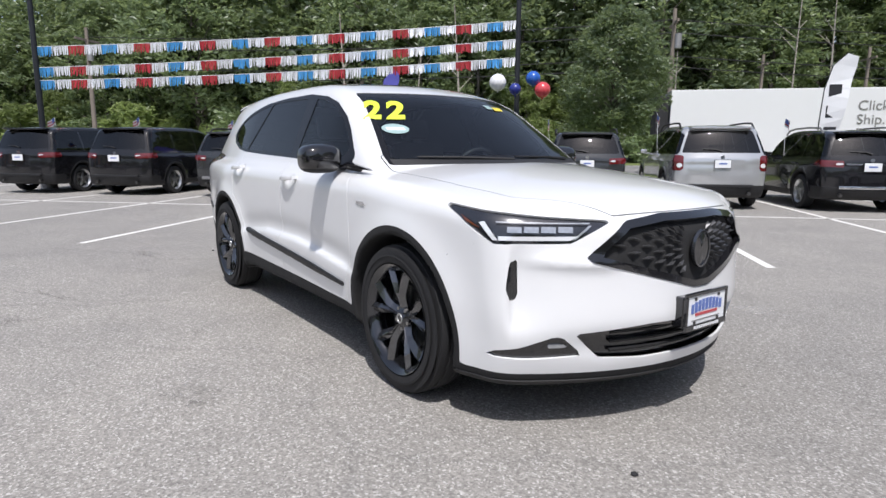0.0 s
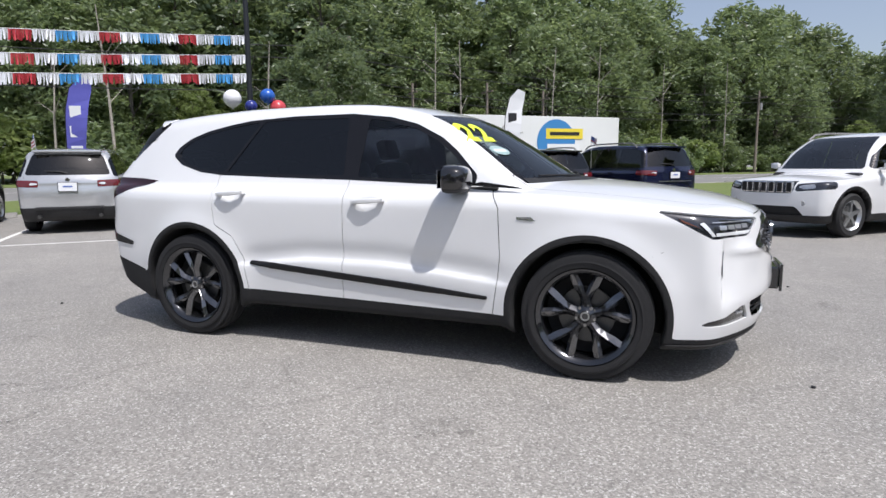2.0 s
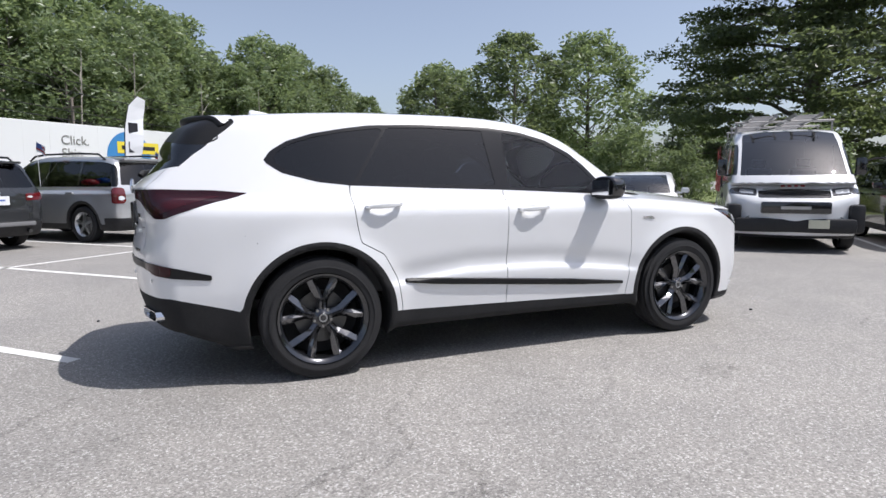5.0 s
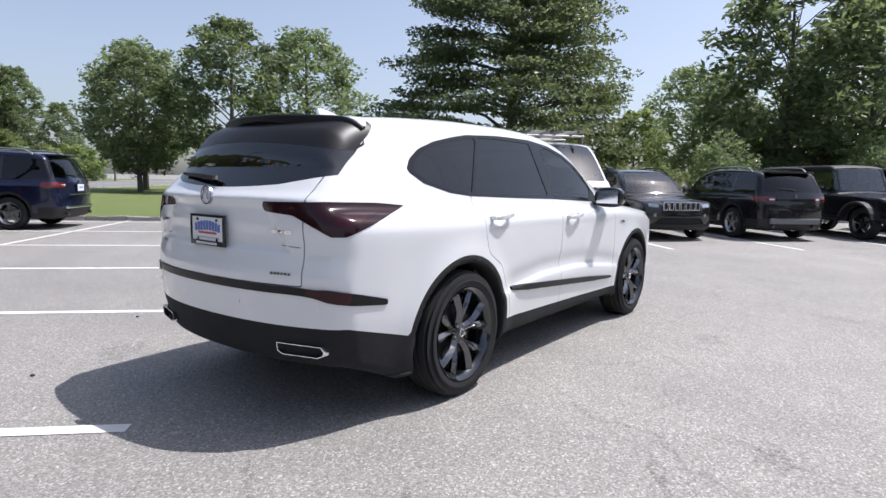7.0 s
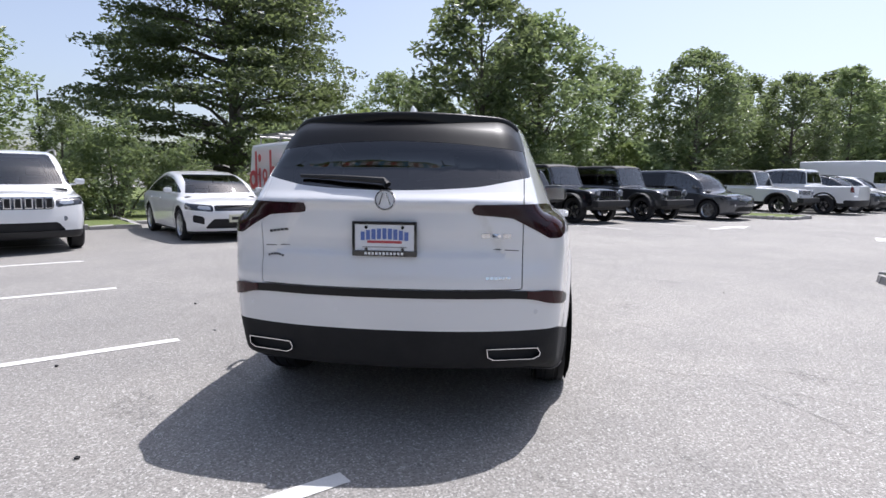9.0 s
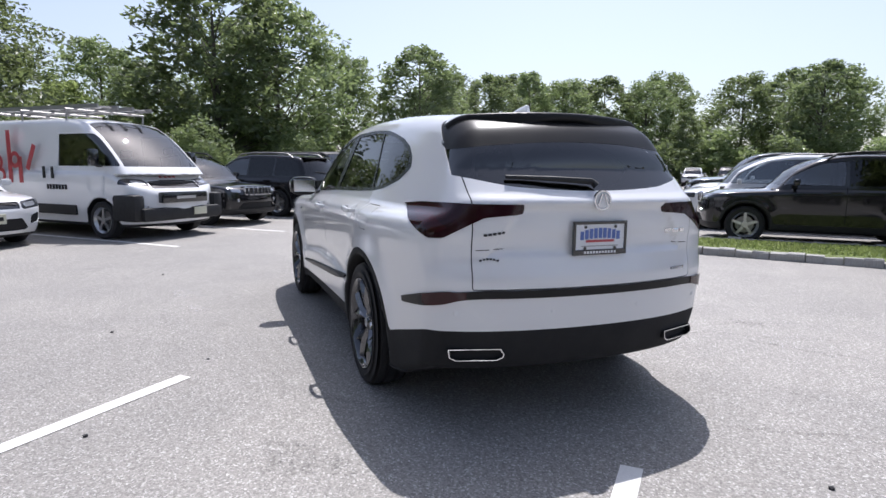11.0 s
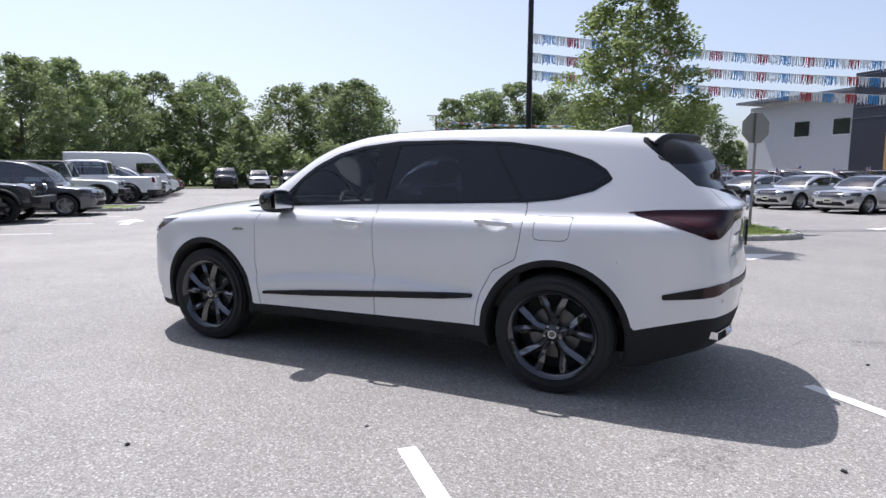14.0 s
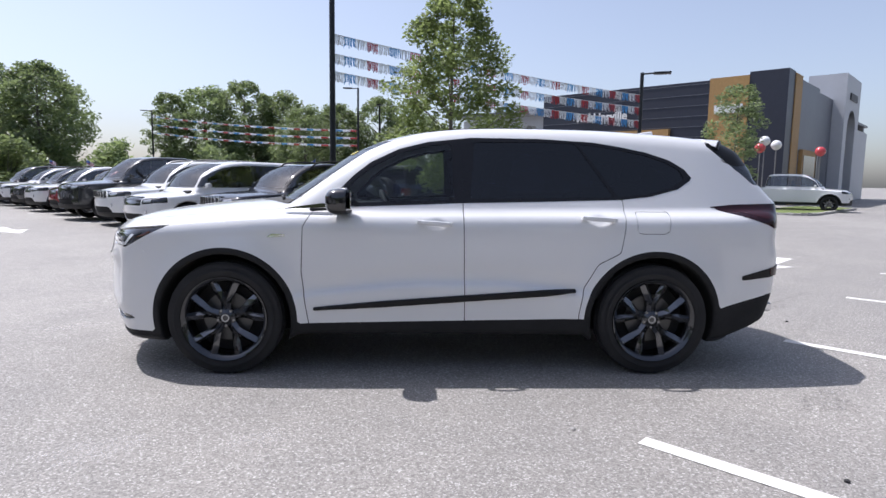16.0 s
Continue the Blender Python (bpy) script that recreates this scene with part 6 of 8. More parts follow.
# row along the hedge
gc = build_vehicle("white_suv", SUV_L, C_WHITE, "white suv with a seven-slot grille, parked nose out", group=row_e, pillars=(-0.28, -1.25), grille="seven", rails="steel")
park(gc, 9.95, 2.85, 180)
sedan_white = build_vehicle("white_sedan", shape(4.64, 1.80, 1.44, 2.70, 0.90, 0.93, "sedan", hood=0.90, cowl=0.05, wstop=-0.30, R=0.325, clear=0.17), C_WHITE, "white compact sedan parked nose out by the hedge", group=row_e, pillars=(-0.30, -1.15), clad=False, tint=False, grille="slot", plate=False, voxel=0.043)
park(sedan_white, 10.08, -0.75, 180)
suv_small = build_vehicle("black_suv", SUV_S, C_BLACK, "black compact suv with chrome grille slots, nose out", group=row_e, pillars=(-0.25, -1.1), grille="seven", rails=True, plate=False, rim=M_RIM_DARK)
park(suv_small, 9.43, -6.1, 180)
suv_tail = build_vehicle("black_suv", SUV_M, C_BLACK, "black suv with grey lower bumper, parked tail out", group=row_e, pillars=(-0.25, -1.15), rails="steel", plate=False)
part("skid_plate", box((-2.355, -0.62, 0.40), (-2.28, 0.62, 0.53), 0.03), M_GREYPLASTIC, suv_tail, "grey lower bumper")
park(suv_tail, 9.6, -8.9, 0)


def off_roader(colour, label, group, roof=None):
    P = shape(4.7, 1.72, 1.84, 2.95, 0.72, 1.15, "box", hood=1.14, cowl=1.1, R=0.40, clear=0.42)
    c = build_vehicle("off_roader", P, colour, label, group=group, pillars=(-0.28, -1.12), grille="round", roof=roof or M_PLASTIC, rim=M_RIM_DARK, tailkind="tall", tail_z=0.95, plate=False, tint=True)
    I = P["info"]
    for s in (-1, 1):
        for a in P["axles"]:
            bm = bmesh.new()
            rings = []
            for k in range(10):
                t = math.pi * (0.06 + 0.88 * k / 9)
                rings.append([bm.verts.new((a + r * math.cos(t), s * yy, 0.42 + r * 0.98 * math.sin(t))) for r, yy in ((0.475, 0.80), (0.475, 1.06), (0.50, 1.075), (0.525, 1.06), (0.525, 0.80))])
            for A, B in zip(rings, rings[1:]):
                for k in range(5):
                    bm.faces.new((A[k], A[(k + 1) % 5], B[(k + 1) % 5], B[k]))
            part("wheel_arch", bm, M_PLASTIC, c)
        part("headlight", cyl((I["xf"] - 0.06, s * 0.56, 0.95), (I["xf"] + 0.015, s * 0.56, 0.95), 0.095, 0.085, 20), M_LAMP, c, "round headlight")
        part("step_bar", box((-0.95, min(s * 0.84, s * 0.95), 0.42), (0.95, max(s * 0.84, s * 0.95), 0.48), 0.02), M_PLASTIC, c)
    part("front_bumper", box((I["xf"] - 0.05, -0.80, 0.52), (I["xf"] + 0.20, 0.80, 0.72), 0.04), M_PLASTIC, c, "black steel bumper")
    part("back_bumper", box((-2.50, -0.78, 0.52), (-2.32, 0.78, 0.70), 0.04), M_PLASTIC, c)
    simple_wheel(c, pose(-2.50, 0.06, 1.02, 0, 0, 90), 0.39, 0.24, 0.25, M_RIM_DARK, 5)
    return c


wr_b = off_roader(C_BLACK, "black off-roader with a hard top, parked nose out", row_e)
park(wr_b, 9.4, -11.9, 180)
wr_g = off_roader(C_GREY, "dark grey off-roader with a hard top", row_e)
park(wr_g, 8.9, -14.75, 180)
van_w = off_roader(C_WHITE, "white off-roader with a black hard top", row_e)
park(van_w, 8.1, -23.0, 180)
mini = build_vehicle("grey_minivan", shape(5.15, 1.98, 1.74, 3.05, 0.95, 1.04, hood=0.98, cowl=0.15, wstop=-0.3, R=0.345, clear=0.2), C_SLATE, "slate grey minivan parked nose out beside an island", "minivan", row_e, pillars=(-0.15, -1.3), clad=False, grille="chrome", plate=False)
park(mini, 8.0, -17.45, 180)
pickup_white = build_vehicle("white_pickup", shape(5.9, 2.03, 1.95, 3.65, 1.0, 1.24, "pickup", R=0.41, clear=0.36), C_WHITE, "white pickup truck with black wheels, parked tail out", "pickup", row_e, pillars=(0.05, -0.75), tint=False, rim=M_RIM_DARK, plate=False)
park(pickup_white, 7.5, -25.8, 0)
SUVD = build_vehicle("grey_suv", SUV_M, C_SLATE, "slate grey suv parked nose out far along the row", group=row_e, pillars=(-0.25, -1.15), rails=True, plate=False)
park(SUVD, 6.95, -28.6, 180)
white_suv = build_vehicle("white_suv", SUV_M, C_WHITE, "white suv parked nose out far along the row", group=row_e, pillars=(-0.25, -1.15), plate=False)
park(white_suv, 6.9, -31.3, 180)
hv = build_vehicle("white_van", shape(6.0, 2.05, 2.55, 4.0, 0.95, 1.30, "van", R=0.36, clear=0.26), C_WHITE, "tall white panel van parked nose out", "van", row_e, pillars=(), plate=False)
park(hv, 7.4, -34.2, 180)
red = build_vehicle("red_suv", SUV_M, C_RED, "dark red suv parked nose out", group=row_e, pillars=(-0.25, -1.15), plate=False, rails=True)
park(red, 6.8, -37.0, 180)
park(red, 6.8, -39.8, 180)
# row across the aisle, noses to it
pat = build_vehicle("black_suv", shape(4.4, 1.78, 1.68, 2.63, 0.86, 1.08, hood=1.05, R=0.35), C_BLACK, "black boxy suv parked nose to the aisle", group=row_w, pillars=(-0.25, -1.1), grille="seven", rails=True, plate=False)
park(pat, -4.3, -8.6, 0)
minivan_white = build_vehicle("white_minivan", shape(5.15, 2.0, 1.74, 3.05, 0.98, 1.04, hood=0.98, cowl=0.15, wstop=-0.3, R=0.35, clear=0.2), C_WHITE, "white minivan with a black grille, nose to the aisle", "minivan", row_w, pillars=(-0.15, -1.3), clad=False, plate=False)
park(minivan_white, -4.07, -11.3, 0)
gcw = copy_thing(gc, lot_pose(-4.2, -14.05, 0))
gcw["label"], gcw["group"] = "white suv with a seven-slot grille, nose to the aisle", row_w
pickup_grey = build_vehicle("grey_pickup", shape(5.9, 2.03, 1.95, 3.65, 1.0, 1.24, "pickup", R=0.41, clear=0.36), C_GREY, "dark grey pickup truck with bright wheels, nose to the aisle", "pickup", row_w, pillars=(0.05, -0.75), plate=False)
park(pickup_grey, -4.5, -16.85, 0)
for a, b, src in ((-4.3, -19.65, red), (-4.2, -22.4, white_suv), (-4.3, -25.15, suv_grey), (-4.3, -27.9, white_suv), (-4.3, -30.65, suv_black)):
    c = copy_thing(src, lot_pose(a, b, 0))
    c["group"] = row_w
    c["label"] = {"white_suv": "white suv parked nose to the aisle", "red_suv": "dark red suv parked nose to the aisle", "grey_suv": "dark grey suv parked nose to the aisle", "black_suv": "black suv parked nose to the aisle"}[src.name.split(".")[0]]
# behind them, noses away
wr2 = off_roader(C_NAVY, "dark blue off-roader with a spare wheel on its tail", "cars behind the island")
park(wr2, -12.3, -11.8, 180)
c = copy_thing(suv_black, lot_pose(-10.2, -15.2, 180))
c["label"], c["group"] = "black suv parked tail out behind the island", "cars behind the island"
for k, b in enumerate((-17.5, -20.3, -23.1)):
    c = copy_thing((suv_grey, suv_railed, suv_silver)[k], lot_pose(-10.9, b, 180))
    c["label"], c["group"] = ("dark grey suv parked tail out", "black compact suv parked tail out", "silver suv parked tail out")[k], "cars behind the island"
# saloons near the building
sedan_silver = build_vehicle("silver_sedan", shape(4.9, 1.85, 1.45, 2.83, 0.95, 0.96, "sedan", hood=0.92, cowl=0.35, R=0.33, clear=0.17), C_SILVER, "silver sedan parked on the far side of the lot", group="sedans near the building", pillars=(-0.30, -1.2), clad=False, tint=False, grille="chrome", plate=False, flag=True)
for k in range(5):
    park(sedan_silver, -21.8, -8.4 - 2.75 * k, 0)
for k in range(7):
    src = (sedan_silver, suv_grey, red, suv_railed, white_suv, suv_grey, suv_black)[k]
    c = copy_thing(src, lot_pose(-19.5 - 2.75 * k, -19.6, 102))
    c["group"], c["label"] = "second row near the building", {"silver_sedan": "silver sedan in the second row", "grey_suv": "dark grey suv in the second row", "red_suv": "dark red suv in the second row", "black_suv": "black suv in the second row", "white_suv": "white suv in the second row"}[src.name.split(".")[0]]
c = copy_thing(red, lot_pose(-33.5, -11.0, 20))
c["label"], c["group"] = "dark red suv parked by the building", "cars by the building"
c = copy_thing(pickup_white, lot_pose(-32.3, -5.0, 100))
c["label"], c["group"] = "white pickup truck with black trim by the building", "cars by the building"
# far end of the aisle
for k, src in enumerate((pickup_grey, white_suv, suv_black)):
    c = copy_thing(src, lot_pose(1.9 - 2.9 * k, -53.5, 90))
    c["group"], c["label"] = "cars at the far end", ("dark grey pickup at the far end", "white suv at the far end", "black suv at the far end")[k]


def work_van():
    P = shape(5.4, 2.05, 2.22, 3.45, 0.95, 1.28, "van", R=0.345, clear=0.24)
    v = build_vehicle("work_van", P, C_WHITE, "white work van with red lettering and a ladder rack", "van", row_e, pillars=(), clad=False, plate=False, voxel=0.043)
    part("bumper", box((2.40, -0.90, 0.34), (2.705, 0.90, 0.58), 0.06), M_PLASTIC, v, "dark plastic bumper", True)
    for s in (-1, 1):
        part("sill_guard", box((-1.0, min(s * 1.0, s * 1.035), 0.42), (1.1, max(s * 1.0, s * 1.035), 0.60), 0.012), M_PLASTIC, v)
        # big red shapes of the firm's mark: plain bars and rounds
        y = s * 1.022
        bars = [(-1.80, 0.98, 0.12, 1.00), (-1.54, 0.98, 0.11, 0.56), (-0.82, 0.98, 0.12, 1.00), (-0.50, 0.98, 0.11, 0.50), (-2.20, 1.36, 0.80, 0.035)]
        for bx, bz, bw, bh in bars:
            part("mark_bar", box((bx, min(y, y + s * 0.006), bz), (bx + bw, max(y, y + s * 0.006), bz + bh), 0.0), M_RED, v)
        for bx, bz, r in ((-1.97, 1.24, 0.25), (-1.14, 1.37, 0.155), (-1.08, 1.12, 0.155), (-0.60, 1.42, 0.16), (-1.485, 1.80, 0.10)):
            hole = 0.001 if r < 0.12 else r * 0.52
            bm = lathe([(r, 0.0), (r, s * 0.006), (hole, s * 0.006), (hole, 0.0)], 24)
            bmesh.ops.translate(bm, verts=bm.verts[:], vec=(bx, y, bz))
            part("mark_round", bm, M_RED, v)
        part("mark_bar", box((-0.16, min(0, s * 0.006), -0.26), (-0.05, max(0, s * 0.006), 0.26), 0.0, Matrix.Translation((-0.02, y, 1.42)) @ Matrix.Rotation(radians(28), 4, "Y")), M_RED, v)
        for k in range(7):
            part("phone_bar", box((0.30 + 0.085 * k, min(y, y + s * 0.006), 0.88), (0.36 + 0.085 * k, max(y, y + s * 0.006), 0.97)), M_SEAM, v)
        part("corner_bumper", box((2.02, min(s * 0.80, s * 1.03), 0.34), (2.62, max(s * 0.80, s * 1.03), 0.82), 0.08), M_PLASTIC, v, "dark plastic bumper corner", True)
        for k in range(2):
            part("door_catch", box((0.22 + 0.24 * k, min(y, y + s * 0.02), 1.08), (0.29 + 0.24 * k, max(y, y + s * 0.02), 1.30), 0.01), M_PLASTIC, v)
    part("front_grille", box((2.60, -0.52, 0.66), (2.735, 0.52, 0.86), 0.03), M_GLOSS_BLACK, v, "black front grille", True)
    part("grille_mark", box((2.735, -0.22, 0.735), (2.742, 0.22, 0.785)), M_ALLOY, v)
    part("front_plate", box((2.70, 0.20, 0.42), (2.722, 0.50, 0.56), 0.004), M_PALEPLATE, v, "pale number plate")
    vf = car_field(P)
    for k in range(4):
        xs = np.linspace(2.9, 1.2, 900)
        x0 = float(xs[int(np.argmax(vf(xs, np.full(900, -0.15 + 0.1 * k), np.full(900, 1.12)) < 0))])
        part("mark_bar", box((-0.004, -0.03, -0.07), (0.004, 0.03, 0.07 + 0.03 * (k % 2)), 0.0, Matrix.Translation((x0 + 0.004, -0.15 + 0.1 * k, 1.12)) @ Matrix.Rotation(radians(-50), 4, "Y")), M_RED, v)
    rk = empty("ladder_rack", "aluminium ladder rack with ladders, on the van roof", "roof rack")
    for x in (-1.9, -0.6, 0.7):
        bm = bmesh.new()
        bm_cyl(bm, (x, -0.85, 2.36), (x, 0.85, 2.36), 0.022)
        for s in (-1, 1):
            bm_cyl(bm, (x, s * 0.82, 2.10), (x, s * 0.82, 2.37), 0.018)
        part("crossbar", bm, M_STEEL, rk)
    for y0 in (-0.62, 0.12):
        bm = bmesh.new()
        for y in (y0, y0 + 0.42):
            bm_box(bm, (-2.3, y - 0.02, 2.385), (1.3, y + 0.02, 2.46))
        for k in range(12):
            bm_cyl(bm, (-2.15 + 0.3 * k, y0, 2.42), (-2.15 + 0.3 * k, y0 + 0.42, 2.42), 0.015, None, 8)
        part("ladder", bm, M_STEEL, rk)
    rk.parent = None
    return v, rk


van, rack = work_van()
park(van, 9.4, -3.45, 180)
rack.matrix_world = lot_pose(9.4, -3.45, 180)


# ---- plants ----
def leaf_mat(name, dark, light, thin=0.52):
    m, n, l, b = nodes_of(name)
    geo = n.new("ShaderNodeNewGeometry")
    oi = n.new("ShaderNodeObjectInfo")
    col = ramp(n, l, geo.outputs["Random Per Island"], [(0.0, dark), (0.55, tuple((d + e) / 2 for d, e in zip(dark, light))), (1.0, light)])
    hs = n.new("ShaderNodeHueSaturation")
    mr = n.new("ShaderNodeMapRange")
    mr.inputs["To Min"].default_value, mr.inputs["To Max"].default_value = 0.72, 1.25
    l.new(oi.outputs["Random"], mr.inputs["Value"])
    l.new(mr.outputs["Result"], hs.inputs["Value"])
    l.new(col, hs.inputs["Color"])
    l.new(hs.outputs["Color"], b.inputs["Base Color"])
    b.inputs["Roughness"].default_value = 0.40
    b.inputs["Specular IOR Level"].default_value = 0.7
    tr = n.new("ShaderNodeBsdfTranslucent")
    l.new(mix(n, l, 0.6, hs.outputs["Color"], (0.33, 0.40, 0.15)), tr.inputs["Color"])
    mx = n.new("ShaderNodeMixShader")
    mx.inputs["Fac"].default_value = thin
    l.new(b.outputs["BSDF"], mx.inputs[1])
    l.new(tr.outputs["BSDF"], mx.inputs[2])
    l.new(mx.outputs["Shader"], n["Material Output"].inputs["Surface"])
    return m


def bark_mat(name, colour):
    m, n, l, b = nodes_of(name)
    t = noise_tex(n, l, 6.0, 6, 0.7, stretch=(4, 4, 0.6))
    l.new(ramp(n, l, t, [(0.3, tuple(c * 0.5 for c in colour)), (0.7, tuple(c * 1.4 for c in colour))]), b.inputs["Base Color"])
    b.inputs["Roughness"].default_value = 0.9
    bump(n, l, b, t, 0.8, 0.03)
    return m


M_LEAF = leaf_mat("leaves_green", (0.092, 0.138, 0.068), (0.265, 0.335, 0.165))
M_LEAF_DARK = leaf_mat("leaves_dark", (0.060, 0.094, 0.055), (0.17, 0.218, 0.115))
M_LEAF_DEEP = leaf_mat("leaves_deep", (0.036, 0.058, 0.034), (0.105, 0.138, 0.070))
M_LEAF_FRESH = leaf_mat("leaves_fresh", (0.120, 0.170, 0.055), (0.32, 0.39, 0.14), 0.66)
M_LEAF_BUSH = leaf_mat("leaves_bush", (0.09, 0.115, 0.042), (0.26, 0.29, 0.11))
M_LEAF_YELLOW = leaf_mat("leaves_yellow", (0.18, 0.21, 0.03), (0.42, 0.46, 0.08))
M_BARK = bark_mat("bark_grey", (0.13, 0.115, 0.10))
M_PALEBARK = bark_mat("bark_pale", (0.34, 0.31, 0.27))


def leaves(rng, centres, radii, per, size, squash=0.7, droop=0.0):
    """Small folded leaf blades in loose clumps."""
    V, F = [], []
    for (c, r) in zip(centres, radii):
        n = per
        d = rng.normal(size=(n, 3))
        d /= np.linalg.norm(d, axis=1, keepdims=True)
        rad = r * rng.random(n) ** 0.45
        p = np.asarray(c) + d * rad[:, None] * np.array([1, 1, squash])
        u = rng.normal(size=(n, 3))
        u[:, 2] = u[:, 2] * 0.5 - droop
        u /= np.linalg.norm(u, axis=1, keepdims=True)
        w = np.cross(u, rng.normal(size=(n, 3)))
        w /= np.maximum(np.linalg.norm(w, axis=1, keepdims=True), 1e-6)
        s = size * (0.6 + 0.8 * rng.random(n))[:, None]
        nrm = np.cross(u, w)
        b = len(V)
        A, B, C, D = p - u * s, p + w * s * 0.42 + nrm * s * 0.12, p + u * s, p - w * s * 0.42 + nrm * s * 0.12
        q = np.stack([A, B, C, D], 1).reshape(-1, 3)
        V.extend(q.tolist())
        F.extend([(b + 4 * k, b + 4 * k + 1, b + 4 * k + 2, b + 4 * k + 3) for k in range(n)])
    return V, F


def tree(name, seed, H, spread, clear, label, leaf, clumps=70, per=42, size=0.2, trunk_r=0.22, shape_pow=1.0, squash=0.6, conical=False, category="tree", group="", clump=1.0):
    """A tree at the origin: tapered trunk, limbs and a crown of leaf clumps with gaps."""
    rng = np.random.default_rng(seed)
    t = empty(name, label, category, group)
    bm = bmesh.new()
    lean = rng.normal(size=2) * 0.015 * H
    stem = [(lean[0] * (k / 6) ** 2, lean[1] * (k / 6) ** 2, H * 0.9 * k / 6) for k in range(7)]
    limb(bm, stem, trunk_r, trunk_r * 0.15, 9)
    centres, radii = [], []
    for k in range(clumps):
        h = (k + rng.random()) / clumps
        z = clear + (H - clear) * h
        if conical:
            rmax = spread * (1 - h) ** 0.75 * (0.55 + 0.45 * min(1, h / 0.12))
        else:
            rmax = spread * max(0.10, math.sin(math.pi * min(1, 0.10 + 0.86 * h ** shape_pow)) ** 0.65)
        a = k * 2.399963 + rng.normal() * 0.5
        r = rmax * (0.30 + 0.70 * rng.random() ** 0.5)
        c = (lean[0] * h + r * math.cos(a), lean[1] * h + r * math.sin(a), z - (0.06 * r if conical else 0))
        centres.append(c)
        radii.append(clump * (0.16 + 0.12 * rng.random()) * spread * (0.7 if h > 0.85 else 1.0) + 0.15)
        if k % 3 == 0:
            z0 = max(clear * 0.75, z - r * (0.25 if conical else 0.75))
            s0 = (lean[0] * (z0 / H) ** 2, lean[1] * (z0 / H) ** 2, z0)
            mid = tuple((s0[i] * 0.5 + c[i] * 0.5) + (0.05 * r if i == 2 else 0) for i in range(3))
            limb(bm, [s0, mid, c], trunk_r * 0.34 * (1 - 0.6 * h), trunk_r * 0.06, 5)
    part("trunk", bm, M_BARK, t, smooth=True)
    V, F = leaves(rng, centres, radii, per, size, squash)
    cr = obj("crown", V, F, leaf, t, "", False)
    cr["kind"] = "stuff"
    return t


def bush(name, seed, rx, ry, h, label, leaf, clumps=26, per=60, size=0.12, category="shrub", group="", spiky=False):
    rng = np.random.default_rng(seed)
    t = empty(name, label, category, group)
    bm = bmesh.new()
    cs, rs = [], []
    for k in range(clumps):
        a = rng.random() * 6.283
        q = rng.random() ** 0.5
        hz = h * (1 - 0.55 * q * q) * (0.25 + 0.72 * rng.random())
        cs.append((rx * q * math.cos(a) * 0.85, ry * q * math.sin(a) * 0.85, hz))
        rs.append((0.18 + 0.12 * rng.random()) * min(rx, ry, h) * 1.6 * 0.6 + 0.1)
        if k % 3 == 0:
            limb(bm, [(cs[-1][0] * 0.25, cs[-1][1] * 0.25, 0), (cs[-1][0] * 0.6, cs[-1][1] * 0.6, hz * 0.6), cs[-1]], 0.035, 0.008, 5)
    part("woody_base", bm, M_BARK, t)
    V, F = leaves(rng, cs, rs, per, size, 0.9)
    cr = obj("leaves", V, F, leaf, t, "", False)
    cr["kind"] = "stuff"
    return t


def plant(proto, a, b, turn, s, label="", z=0.0, first=[]):
    m = lot_pose(a, b, turn, z) @ Matrix.Diagonal((s, s, s, 1))
    if proto in first:
        c = copy_thing(proto, m)
    else:
        first.append(proto)
        proto.matrix_world = m
        c = proto
    if label:
        c["label"] = label
    return c


# single trees
lone = tree("tree", 3, 6.2, 1.85, 1.9, "young leafy tree standing on the verge", M_LEAF_DARK, 120, 170, 0.080, 0.09, group="single trees")
plant(lone, 3.4, 19.4, 30, 1.0)
island_tree = tree("tree", 9, 5.3, 1.45, 1.25, "young light green tree on the grass island", M_LEAF_FRESH, 80, 200, 0.056, 0.07, 0.62, clump=0.72, group="single trees")
plant(island_tree, -6.4, -5.75, 0, 1.0)
build_tree = tree("tree", 12, 6.6, 1.5, 1.6, "slim young tree before the building", M_LEAF, 60, 90, 0.09, 0.08, group="single trees")
plant(build_tree, -31.0, -7.4, 0, 1.0)
big = tree("tree", 21, 16.5, 7.6, 2.0, "broad dark spreading tree behind the hedge", M_LEAF_DEEP, 360, 290, 0.115, 0.36, conical=True, squash=0.17, clump=0.85, group="single trees")
plant(big, 25.2, -6.7, 0, 1.0)
# woodland kinds
oak_a = tree("tree", 31, 12.0, 4.6, 2.4, "tall leafy broadleaf tree of the wood", M_LEAF, 120, 80, 0.20, 0.26, group="trees round the lot")
oak_b = tree("tree", 32, 12.0, 4.0, 2.0, "tall dark broadleaf tree of the wood", M_LEAF_DARK, 120, 80, 0.20, 0.24, 0.9, group="trees round the lot")
oak_c = tree("tree", 33, 13.0, 3.4, 2.6, "slender leafy broadleaf tree of the wood", M_LEAF, 110, 76, 0.20, 0.20, 0.85, group="trees round the lot")
oak_d = tree("tree", 34, 10.0, 3.6, 1.0, "fresh green broadleaf tree of the wood", M_LEAF_FRESH, 105, 76, 0.20, 0.18, 0.9, group="trees round the lot")
kinds = [oak_a, oak_b, oak_c, oak_d]
rt = random.Random(5)
